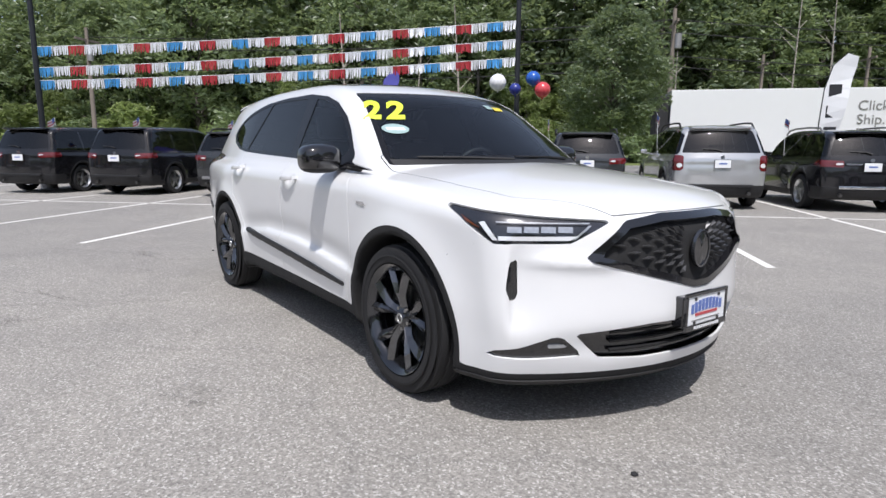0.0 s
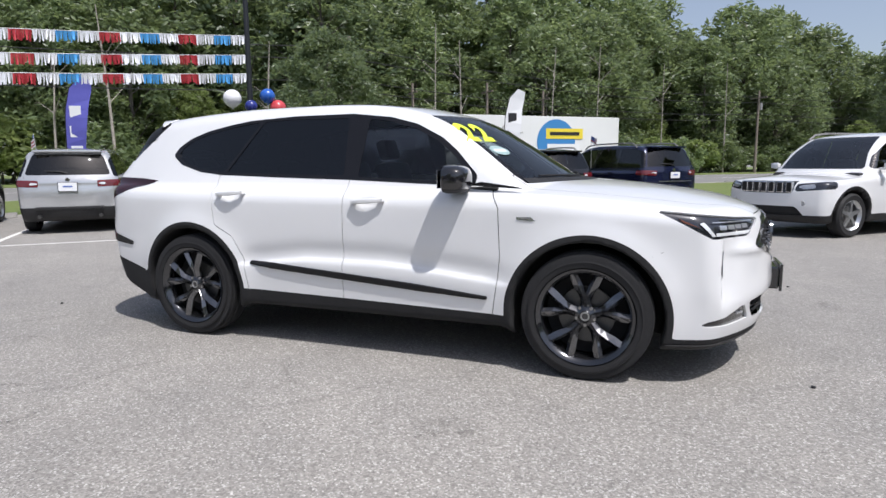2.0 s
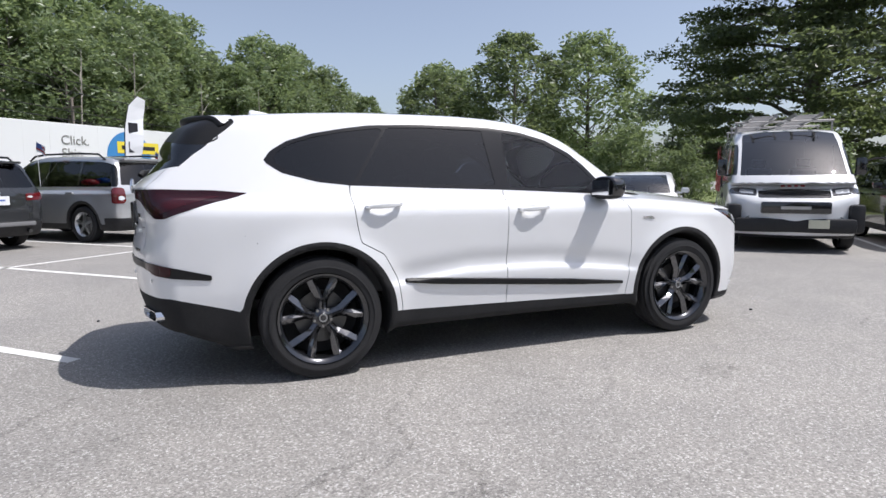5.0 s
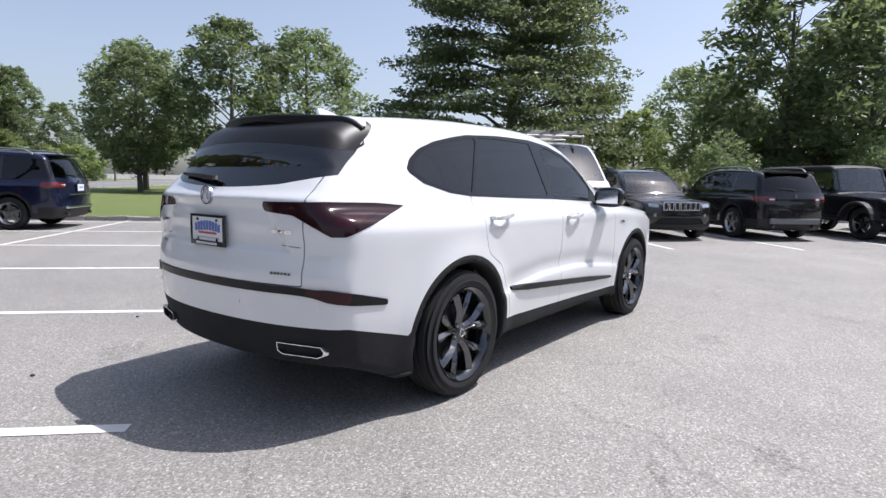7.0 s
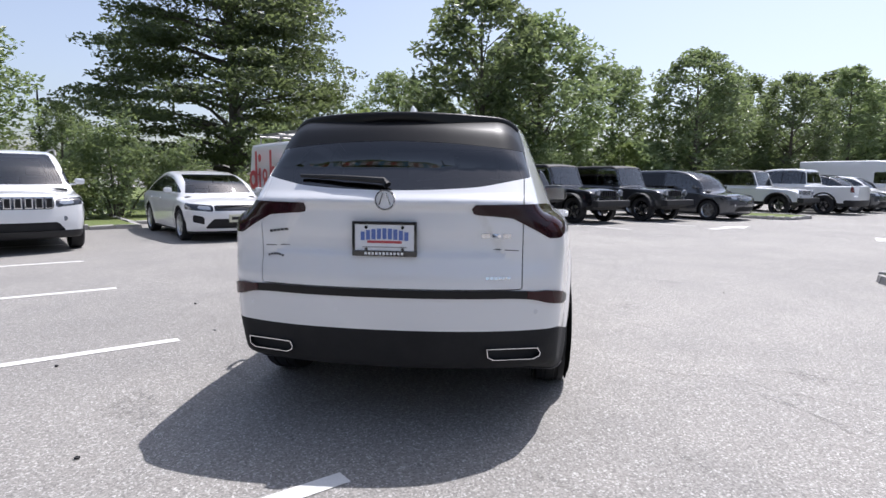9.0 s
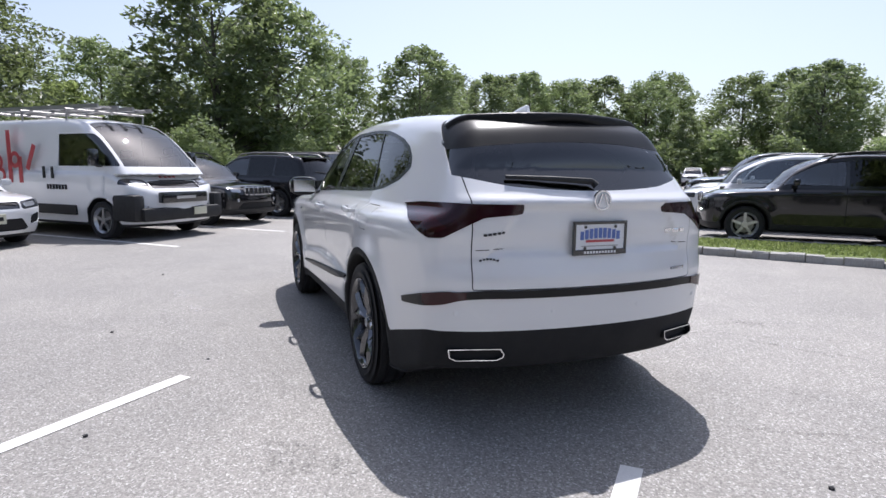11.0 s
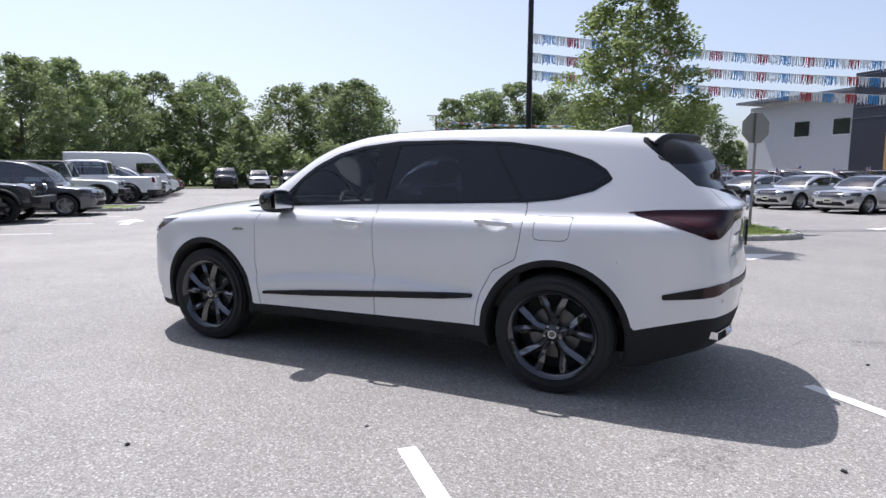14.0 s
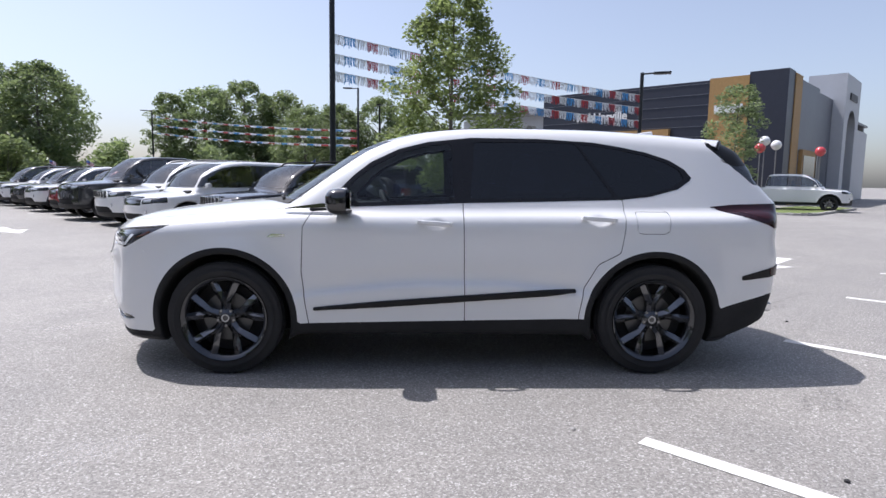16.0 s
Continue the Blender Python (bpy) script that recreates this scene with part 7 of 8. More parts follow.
# trees on the far side of the hedge and the lot's end
for a, b, k, s in ((42, 17, 0, 0.85), (36, 9.5, 1, 0.88), (40, 5.0, 0, 1.02), (36.5, 15.5, 1, 0.80), (21.0, -19.0, 1, 1.0), (24.5, -13.0, 3, 0.50), (31, -20, 0, 0.80), (20.0, -22.5, 0, 0.95), (26, -19.0, 1, 0.62), (28, -41, 3, 0.95),
                   (16.4, -33.2, 1, 0.86), (18.5, -28.5, 3, 0.75), (14.6, -42.8, 1, 0.74), (17.5, -38.5, 0, 0.72), (13.0, -49, 2, 0.70), (11.3, -54.5, 0, 0.80), (7.5, -57, 3, 0.75), (4.3, -64.5, 0, 0.88), (8.5, -62, 1, 0.85),
                   (-1, -66, 3, 0.85), (-5.3, -69.5, 0, 1.0), (-9, -66, 3, 0.7), (-12, -64, 1, 0.98), (-17.4, -60, 3, 0.72), (-14, -69.5, 0, 1.0), (-21.5, -57, 2, 0.86), (-24.5, -56, 0, 0.86), (-27.6, -54, 1, 0.88), (-31, -52.5, 0, 0.88),
                   (-25, -41, 3, 0.55), (-29, -45, 0, 0.65), (-35, -48, 1, 0.70), (22, -32, 0, 0.85), (26, -26, 1, 0.95), (20, -46, 0, 0.8), (0, -60, 2, 0.62), (17, -58, 1, 0.85), (-38, -52, 0, 0.8), (-40.5, -47.5, 1, 0.80), (-44, -44.5, 0, 0.72), (-46.5, -42.5, 3, 0.85), (13, -66, 0, 0.92), (-10, -72, 1, 1.0), (3, -71, 0, 1.0)):
    plant(kinds[k], a, b, rt.uniform(0, 360), (s * 1.10 if b < -40 else s) * rt.uniform(0.97, 1.06))
# the wood beyond the road, in three loose ranks
for rank, (b0, step, hs) in enumerate(((56, 5.6, 1.55), (63, 6.2, 1.95), (71, 6.6, 2.3))):
    a = -74.0 - 3 * rank
    while a < 104:
        fall = max(0.30, 1.03 - 0.004 * max(0.0, a - 60) - 0.055 * max(0.0, a - 92))
        plant(kinds[rt.choice((0, 0, 1, 2, 2, 3))], a + rt.uniform(-1.5, 1.5), b0 + rt.uniform(-2, 2) - max(0, a - 60) * 0.22, rt.uniform(0, 360), hs * fall * rt.uniform(0.88, 1.14))
        a += step
# undergrowth at the edge of the wood
under = bush("shrub", 61, 3.4, 2.4, 4.2, "dense undergrowth at the edge of the wood", M_LEAF, 40, 70, 0.20, group="undergrowth")
under_f = bush("shrub", 62, 3.2, 2.2, 3.4, "fresh green undergrowth at the edge of the wood", M_LEAF_FRESH, 36, 70, 0.20, group="undergrowth")
a = -76.0
while a < 100:
    plant(rt.choice((under, under_f, under)), a, 51.5 + rt.uniform(-1.2, 1.2) - max(0, a - 60) * 0.22, rt.uniform(0, 360), rt.uniform(0.85, 1.5))
    a += 3.6
# hedge behind the parked row
hedge = bush("shrub", 71, 1.7, 1.3, 2.3, "feathery green hedge shrub on the grass strip", M_LEAF_BUSH, 40, 150, 0.060, group="hedge shrubs")
hedge_t = bush("shrub", 72, 1.3, 1.2, 3.0, "tall feathery hedge shrub on the grass strip", M_LEAF, 40, 150, 0.060, group="hedge shrubs")
b = 3.6
while b > -47:
    plant(rt.choice((hedge, hedge_t, hedge)), 15.6 + rt.uniform(-0.5, 0.9), b, rt.uniform(0, 360), rt.uniform(0.8, 1.15))
    b -= 1.75
big_bush = bush("shrub", 73, 3.3, 2.6, 3.2, "large rounded light green shrub on the verge", M_LEAF_BUSH, 90, 170, 0.07, group="large shrubs")
plant(big_bush, 18.0, 4.0, 0, 1.0)
for k, (a, b) in enumerate(((58, 10), (64, 4), (69, 12), (62, -4), (52, -2))):
    plant((oak_a, oak_b, oak_d)[k % 3], a, b, 70 * k, 0.62)
    plant(under, a - 5, b + 2, 40 * k, 0.8)
yellow = bush("shrub", 74, 1.2, 1.0, 2.9, "bright yellow-green shrub in the hedge", M_LEAF_YELLOW, 16, 50, 0.11, group="large shrubs")
plant(yellow, 11.8, -20.1, 0, 0.85)
for a, b, s in ((12, -50, 1.0), (8, -53.5, 0.9), (-8, -58, 1.3), (-16, -55, 1.3), (-22, -50, 1.2), (-28, -48, 1.3), (1, -58, 1.2), (16, -45, 1.2), (13, -53, 1.3), (9.5, -58, 1.5), (5.5, -61, 1.6), (-3, -63, 1.6), (-11, -61, 1.3), (-25, -52, 1.3), (-31, -49, 1.2), (-36, -46, 1.2), (-41, -43, 1.2), (-45, -41, 1.1), (19, -36, 1.2), (18, -30, 1.1), (20, -24.5, 1.2), (22, -18, 1.1)):
    plant(under, a, b, rt.uniform(0, 360), s)

# pale bare stems at the edge of the wood
for k in range(11):
    a = -20 + 7.6 * k + rt.uniform(-3.2, 3.2)
    bm = bmesh.new()
    h = rt.uniform(9, 15)
    top = (rt.uniform(-0.6, 0.6), rt.uniform(-0.6, 0.6), h)
    limb(bm, [(0, 0, 0), (top[0] * 0.3, top[1] * 0.3, h * 0.5), top], rt.uniform(0.09, 0.16), 0.03, 7)
    for q in range(5):
        z = h * rt.uniform(0.45, 0.9)
        an = rt.uniform(0, 6.28)
        L = rt.uniform(0.8, 2.0)
        limb(bm, [(top[0] * z / h * 0.6, top[1] * z / h * 0.6, z), (L * math.cos(an), L * math.sin(an), z + L * 0.9)], 0.04, 0.012, 5)
    e = empty("tree", "bare pale tree stem at the edge of the wood", "tree", "bare stems", lot_pose(a, 50.0 + rt.uniform(-1.2, 0.6)))
    part("trunk", bm, M_PALEBARK, e, smooth=True)



# ---- the lot's markings, kerbs and verges ----
def stripe(a0, b0, a1, b1, w=0.10, z=0.004, jag=0.0):
    p, q = lot(a0, b0), lot(a1, b1)
    d = (q - p).normalized()
    n = Vector((-d.y, d.x, 0)) * w / 2
    o = sheet("parking_line", [p - n, q - n, q + n, p + n], z, M_PAINT)
    return tagged(o, "worn white painted stall line on the asphalt", "road marking", "stall lines", "structure")


for k in range(-6, 6):
    stripe(-2.04 + 2.75 * k, 2.13, -2.04 + 2.75 * k, 7.3)
    stripe(-2.04 + 2.75 * k, 7.3, -2.04 + 2.75 * k, 12.6)
stripe(-20, 7.3, 12.3, 7.3)
for k in range(-12, 2):
    if k not in (-7,):
        b = -5.1 + 2.75 * k
        shift = 0.11 * min(14.0, max(0.0, -7.0 - b))
        stripe(5.72 - shift, b, 11.6 - shift, b)
for k in range(-10, 0):
    stripe(-7.2, -7.2 + 2.75 * k, -1.6, -7.2 + 2.75 * k)
stripe(-14.2, -5.9, -18.6, -6.2, 0.35)


def arrow(a, b, turn, s=1.0):
    """A painted straight arrow with a bent tail."""
    pts = [(-1.2, -0.12), (-0.1, -0.12), (-0.1, -0.38), (1.0, 0.0), (-0.1, 0.38), (-0.1, 0.12), (-1.2, 0.12)]
    m = lot_pose(a, b, turn, 0.004) @ Matrix.Diagonal((s, s, 1, 1))
    bm = bmesh.new()
    bm.faces.new([bm.verts.new(m @ Vector((x, y, 0))) for x, y in pts])
    return tagged(part("lane_arrow", bm, M_PAINT), "white painted lane arrow on the asphalt", "road marking", "lane arrows", "structure")


arrow(4.2, -13.9, -90)
arrow(0.3, -13.7, 90)
arrow(-6.6, -2.9, 180, 1.1)
arrow(-7.2, 0.6, 0, 1.1)


def verge(name, pts, label, h=0.10, kerb=True, stone=0.55):
    """A raised grass bed with a kerb of single granite blocks round it."""
    P = [lot(*p) for p in pts]
    o = sheet(name, P, 0.0, M_GRASS, h)
    tagged(o, label, "grass", kind="structure")
    if kerb:
        kb = new("kerb_" + name)
        tagged(kb, "row of pale granite kerb blocks along the grass", "kerb", "kerbs", "structure")
        blk = None
        rk = random.Random(len(name))
        for i in range(len(P)):
            p, q = P[i - 1], P[i]
            n = max(1, round((q - p).length / stone))
            if n > 80:
                n = 80
            for k in range(n):
                c = p.lerp(q, (k + 0.5) / n)
                L = (q - p).length / n
                ang = math.atan2(q.y - p.y, q.x - p.x)
                if blk is None:
                    bm = box((-0.5, -0.075, -0.03), (0.5, 0.075, 0.125), 0.028)
                    for v in bm.verts:
                        v.co += Vector((rk.uniform(-0.03, 0.03), rk.uniform(-0.008, 0.008), rk.uniform(-0.008, 0.008)))
                    ob = part("kerb_block", bm, M_KERB, kb)
                    blk = ob
                else:
                    ob = new("kerb_block", blk.data)
                    ob.parent = kb
                ob.matrix_local = pose(c.x, c.y, rk.uniform(-0.028, 0.008), rk.uniform(-7, 7), rk.uniform(-4, 4), math.degrees(ang) + rk.uniform(-4, 4) + 180 * rk.randint(0, 1)) @ Matrix.Diagonal((L * 0.97, 1, 1, 1))
    return o


def rounded(pts, r, n=6):
    out = []
    for i, p in enumerate(pts):
        p, a, b = Vector(p), Vector(pts[i - 1]), Vector(pts[(i + 1) % len(pts)])
        u, v = (a - p).normalized(), (b - p).normalized()
        for k in range(n + 1):
            t = k / n
            q = (p + u * r) * (1 - t) ** 2 + p * 2 * t * (1 - t) + (p + v * r) * t * t
            out.append((q.x, q.y))
    return out


verge("grass_island", rounded([(-1.5, -5.8), (-1.9, -7.5), (-6.7, -7.5), (-7.0, -10.0), (-13.0, -10.0), (-10.4, -4.6)], 0.78), "mown grass island with a kerb", stone=0.24)
def tufts(name, pts, n, seed, label, z=0.10):
    """Short mown blades over a bed."""
    rs = random.Random(seed)
    a0, a1 = min(p[0] for p in pts), max(p[0] for p in pts)
    b0, b1 = min(p[1] for p in pts), max(p[1] for p in pts)
    V, F = [], []
    while len(F) < n:
        a, b = rs.uniform(a0, a1), rs.uniform(b0, b1)
        if float(poly_dist(np.array([a]), np.array([b]), pts)[0]) > -0.08:
            continue
        p = lot(a, b, z - 0.01)
        t, h = rs.uniform(0, 6.28), rs.uniform(0.035, 0.075)
        d = Vector((math.cos(t), math.sin(t), 0)) * 0.018
        k = len(V)
        V += [p - d, p + d, p + Vector((rs.uniform(-0.03, 0.03), rs.uniform(-0.03, 0.03), h))]
        F.append((k, k + 1, k + 2))
    o = obj(name, V, F, M_TURF, smooth=False)
    return tagged(o, label, "grass", kind="stuff")


M_TURF = leaf_mat("grass_blades", (0.075, 0.110, 0.028), (0.24, 0.30, 0.08))
tufts("grass", [(-1.8, -6.0), (-2.1, -7.2), (-6.9, -7.3), (-7.2, -9.7), (-12.6, -9.7), (-10.3, -4.9)], 16000, 8, "short mown grass blades on the island")
verge("grass_strip", [(13.6, 0.2), (13.6, -46.5), (70, -46.5), (70, 0.2)], "rough grass strip behind the hedge")
verge("grass_verge", [(12.3, 0.2), (12.3, 14.0), (-60, 14.0), (-60, 22.0), (90, 22.0), (90, 0.2)], "mown grass verge between lot and road", 0.09)
verge("grass_bay", rounded([(4.75, -18.95), (4.75, -21.3), (13.4, -21.3), (13.4, -18.95)], 0.7), "small grass bay between parked cars", stone=0.32)
verge("grass_end", [(-15, -56.5), (13, -50), (40, -50), (40, -120), (-60, -120), (-60, -56.5)], "grass at the far end of the lot")
verge("grass_front", rounded([(-26.5, -2.6), (-26.5, -5.6), (-38, -5.6), (-38, -2.6)], 1.0), "grass bed with a kerb before the building")
verge("grass_road_edge", [(-90, 44.0), (140, 44.0), (140, 140), (-90, 140)], "rough grass on the far side of the road", 0.06, False)
M_ROAD = plain("road_asphalt", (0.20, 0.195, 0.19), 0.85, 0.0, 8.0, 0.25, bump_by=0.3)
road = sheet("road", [lot(-120, 23.0), lot(160, 23.0), lot(160, 43.0), lot(-120, 43.0)], 0.006, M_ROAD)
tagged(road, "pale grey main road beside the lot", "road", kind="structure")
for b in (23.6, 42.4, 32.6, 33.2):
    ln = sheet("road_line", [lot(-120, b), lot(160, b), lot(160, b + 0.12), lot(-120, b + 0.12)], 0.012, M_PAINT)
    tagged(ln, "white line along the road", "road marking", kind="structure")
mound = bmesh.new()
bmesh.ops.create_uvsphere(mound, u_segments=20, v_segments=10, radius=1.0)
bmesh.ops.transform(mound, matrix=lot_pose(-6.4, -5.75, 0, 0.05) @ Matrix.Diagonal((0.70, 0.58, 0.20, 1)), verts=mound.verts[:])
tagged(part("mulch_mound", mound, plain("mulch", (0.05, 0.03, 0.02), 0.95, 0.0, 25.0, 0.5, bump_by=1.0), smooth=True), "dark bark mulch heaped round the tree", "mulch")

# ---- poles, pennants, balloons, flags ----
M_POLE = plain("dark_pole_paint", (0.03, 0.032, 0.036), 0.4, 0.5)
M_WOODPOLE = plain("weathered_pole_wood", (0.20, 0.17, 0.14), 0.9, 0.0, 12.0, 0.4, bump_by=0.4)
M_WIRE = plain("cable_black", (0.02, 0.02, 0.02), 0.6)
M_FOIL = [plain("foil_" + n, c, 0.32, 0.35, 40.0, 0.25) for n, c in (("white", (0.75, 0.76, 0.78)), ("red", (0.42, 0.035, 0.045)), ("blue", (0.07, 0.30, 0.62)))]


def lamp_pole(p, h, arm_turn=None, label="tall dark metal light pole"):
    e = empty("light_pole", label, "light pole", "light poles")
    e.location = p
    part("pole", cyl((0, 0, 0), (0, 0, h), 0.085, 0.065, 16), M_POLE, e, smooth=True)
    part("base", cyl((0, 0, 0), (0, 0, 0.35), 0.24, 0.22, 16), M_KERB, e, "concrete base", True)
    if arm_turn is not None:
        arm = part("arm", cyl((0, 0, h - 0.05), (0.55, 0, h - 0.02), 0.03), M_POLE, e)
        head = part("lamp_head", box((0.4, -0.16, h - 0.07), (1.0, 0.16, h + 0.0), 0.02), M_POLE, e, "flat lamp head")
        e.rotation_euler = (0, 0, radians(arm_turn))
    return e


POLE_A, POLE_B, POLE_C, POLE_D = lot(0.15, 14.0), lot(-6.15, -9.75), lot(-17.7, -6.6), lot(-19.5, 3.0)
lamp_pole(POLE_A, 8.5, 200)
lamp_pole(POLE_B, 8.5, 60)
lamp_pole(POLE_C, 5.35, 160)
lamp_pole(lot(52.0, -0.6), 8.2, 180, "distant dark metal light pole")
lamp_pole(lot(-27.0, -32.0), 7.0, 90, "distant dark metal light pole")


def pennants(p, q, sag, n_tassel, label, drop=0.27):
    """A line of foil fringe between two points, in blocks of white, red and blue."""
    e = empty("pennant_line", label, "pennant line", "pennant lines")
    pts = []
    for k in range(41):
        t = k / 40
        v = Vector(p).lerp(Vector(q), t)
        v.z -= sag * 4 * t * (1 - t)
        pts.append(v)

    def on(t):
        x = min(39.999, t * 40)
        i = int(x)
        return pts[i].lerp(pts[i + 1], x - i)
    bm = bmesh.new()
    limb(bm, pts, 0.008, 0.008, 5)
    part("cord", bm, M_PLATE, e)
    d = (Vector(q) - Vector(p)).normalized()
    side = Vector((-d.y, d.x, 0))
    rp = random.Random(n_tassel)
    order = (0, 2, 0, 1)
    for k in range(n_tassel):
        bm = bmesh.new()
        t0, t1 = k / n_tassel, (k + 1) / n_tassel
        m = 13
        for j in range(m):
            a, b = on(t0 + (t1 - t0) * j / m), on(t0 + (t1 - t0) * (j + 0.85) / m)
            L = drop * rp.uniform(0.78, 1.06)
            sw = side * rp.uniform(-0.06, 0.06) + d * rp.uniform(-0.03, 0.03)
            z = Vector((0, 0, 1))
            vs = [bm.verts.new(v) for v in (a, b, b - z * L * 0.5 + sw * 0.4, a - z * L * 0.5 + sw * 0.4)]
            bm.faces.new(vs)
            v2 = [bm.verts.new(v) for v in (b - z * L + sw, a - z * L * 0.97 + sw)]
            bm.faces.new((vs[3], vs[2], v2[0], v2[1]))
        part("tassel", bm, M_FOIL[order[k % 4]], e)
    return e


for z0, z1 in ((4.97, 4.30), (4.44, 3.72), (3.92, 3.36)):
    pennants((POLE_A.x, POLE_A.y, z0), (lot(-13.5, 11.0).x, lot(-13.5, 11.0).y, z1 - 0.25), 0.10, 30, "red, white and blue foil fringe line, sunlit")
for z0, z1 in ((5.10, 4.55), (4.60, 4.10), (4.15, 3.62)):
    pennants((POLE_B.x, POLE_B.y, z0), (POLE_C.x, POLE_C.y, z1), 0.12, 36, "red, white and blue foil fringe line between poles")
for k in range(3):
    p, q = lot(-19.0, -55.0, 7.0 - 0.75 * k), lot(-22.5, -29.0, 4.7 - 0.5 * k)
    pennants(p, q, 0.25, 36, "distant foil fringe line between poles", 0.15)
for p in (lot(-19.0, -55.0), lot(-22.5, -29.0), lot(-13.5, 11.0)):
    lamp_pole(p, 7.5, 0)


def balloon(p, r, mat, label):
    bm = bmesh.new()
    bmesh.ops.create_uvsphere(bm, u_segments=24, v_segments=16, radius=r)
    for v in bm.verts:
        if v.co.z < 0:
            v.co.x *= 1 - 0.18 * (v.co.z / r) ** 2
            v.co.y *= 1 - 0.18 * (v.co.z / r) ** 2
    bm_cyl(bm, (0, 0, -r - 0.03), (0, 0, -r + 0.01), 0.03, 0.012, 8)
    bmesh.ops.translate(bm, verts=bm.verts[:], vec=p)
    return tagged(part("balloon", bm, mat, smooth=True), label, "balloon", "balloons")


M_BAL = [plain("balloon_" + n, c, 0.25, 0.0, 6.0, 0.05, coat=0.5) for n, c in (("white", (0.75, 0.75, 0.76)), ("blue", (0.02, 0.10, 0.42)), ("red", (0.55, 0.06, 0.07)), ("navy", (0.02, 0.03, 0.20)))]
balloon((-9.70, 9.29, 3.14), 0.25, M_BAL[0], "white balloon tied to the pole")
balloon((-9.40, 9.70, 2.95), 0.18, M_BAL[3], "dark blue balloon tied to the pole")
balloon((-9.30, 10.32, 3.29), 0.22, M_BAL[1], "blue balloon tied to the pole")
balloon((-9.10, 10.52, 2.96), 0.24, M_BAL[2], "red balloon tied to the pole")
for a, b, z, k in ((-36.0, -6.6, 3.7, 0), (-35.0, -7.2, 3.5, 2), (-35.1, -7.0, 3.9, 0), (-38.5, -4.8, 3.4, 2)):
    v = lot(a, b, z)
    bm = cyl((v.x, v.y, 0), (v.x, v.y, z - 0.3), 0.03, 0.03, 8)
    tagged(part("balloon_stick", bm, M_STEEL), "thin post that holds a balloon", "post", "balloon posts")
    balloon(v, 0.3, M_BAL[k], ("white balloon by the building", "", "red balloon by the building")[k])


def feather(p, h, mat, mark, turn, label, text_bars=3):
    """A tall bowed feather banner on a thin pole."""
    e = empty("feather_banner", label, "banner", "feather banners", pose(p[0], p[1], p[2], 0, 0, turn))
    bm = bmesh.new()
    spine = [(0.0, 0, 0), (0.0, 0, h * 0.5), (0.05, 0, h * 0.75), (0.22, 0, h * 0.92), (0.55, 0, h)]
    limb(bm, spine, 0.02, 0.008, 6)
    part("pole", bm, M_POLE, e)
    bm = bmesh.new()
    n = 10
    c0, c1 = [], []
    sx, sz = curve([(0, 0.01), (0.5, 0.02), (0.75, 0.07), (0.92, 0.23), (1, 0.55)]), None
    for k in range(n + 1):
        t = 0.28 + 0.72 * k / n
        x0 = float(sx(np.array([t]))[0])
        w = 0.62 * (0.55 + 0.45 * math.sin(math.pi * min(1, (t - 0.28) / 0.72) * 0.75)) * (1 if t < 0.93 else 0.55)
        c0.append(bm.verts.new((x0, 0, h * t)))
        c1.append(bm.verts.new((x0 + w, 0.05 * math.sin(k * 0.9), h * t - 0.10)))
    for k in range(n):
        bm.faces.new((c0[k], c1[k], c1[k + 1], c0[k + 1]))
    cl = part("cloth", bm, mat, e)
    for k in range(text_bars):
        t = 0.40 + 0.15 * k
        x0 = float(sx(np.array([t]))[0]) + 0.12
        part("mark", box((x0, -0.012, h * t), (x0 + 0.32, 0.06, h * (t + 0.085))), mark, cl)
    return e


M_BANNER_B = plain("banner_blue", (0.10, 0.10, 0.42), 0.7)
feather(lot(8.7, 14.3), 3.9, M_PLATE, M_DARKPRINT, 42, "white feather banner with dark lettering, on the verge")
feather(lot(-5.0, 17.0), 4.0, M_BANNER_B, M_PLATE, 30, "blue feather banner with pale lettering, on the verge")


def utility_pole(a, b, h, label="weathered wooden utility pole"):
    e = empty("utility_pole", label, "utility pole", "utility poles")
    e.location = lot(a, b)
    part("pole", cyl((0, 0, 0), (0, 0, h), 0.17, 0.11, 12), M_WOODPOLE, e, smooth=True)
    part("crossarm", box((-1.1, -0.06, h - 0.9), (1.1, 0.06, h - 0.75), 0.01, Matrix.Rotation(radians(LOT_TURN + 90), 4, 'Z')), M_WOODPOLE, e)
    part("transformer", cyl((0.25, 0.1, h - 2.2), (0.25, 0.1, h - 1.4), 0.2, 0.2, 14), M_STEEL, e, "grey transformer can") if h > 9 else None
    return e


for a, b, h in ((8.1, 33.0, 9.2), (-30, 33.0, 9.2), (17.6, 47.3, 8.6), (24.5, 46.0, 8.8), (60, 46.0, 9.5), (31, 46.6, 8.4), (96, 40, 9.5)):
    utility_pole(a, b, h)


def cable(p, q, sag, r=0.025):
    bm = bmesh.new()
    pts = []
    for k in range(17):
        t = k / 16
        v = Vector(p).lerp(Vector(q), t)
        v.z -= sag * 4 * t * (1 - t)
        pts.append(v)
    limb(bm, pts, r, r, 5)
    return tagged(part("overhead_cable", bm, M_WIRE), "black overhead cable strung between poles", "cable", "overhead cables")


for dz in (8.6, 7.9, 6.6, 6.0):
    cable(lot(-30, 33.0, dz), lot(8.1, 33.0, dz), 0.5)
    cable(lot(8.1, 33.0, dz), lot(60, 46.0, dz + 0.3), 0.8)
    cable(lot(60, 46.0, dz + 0.3), lot(96, 40.0, dz + 0.2), 0.5)


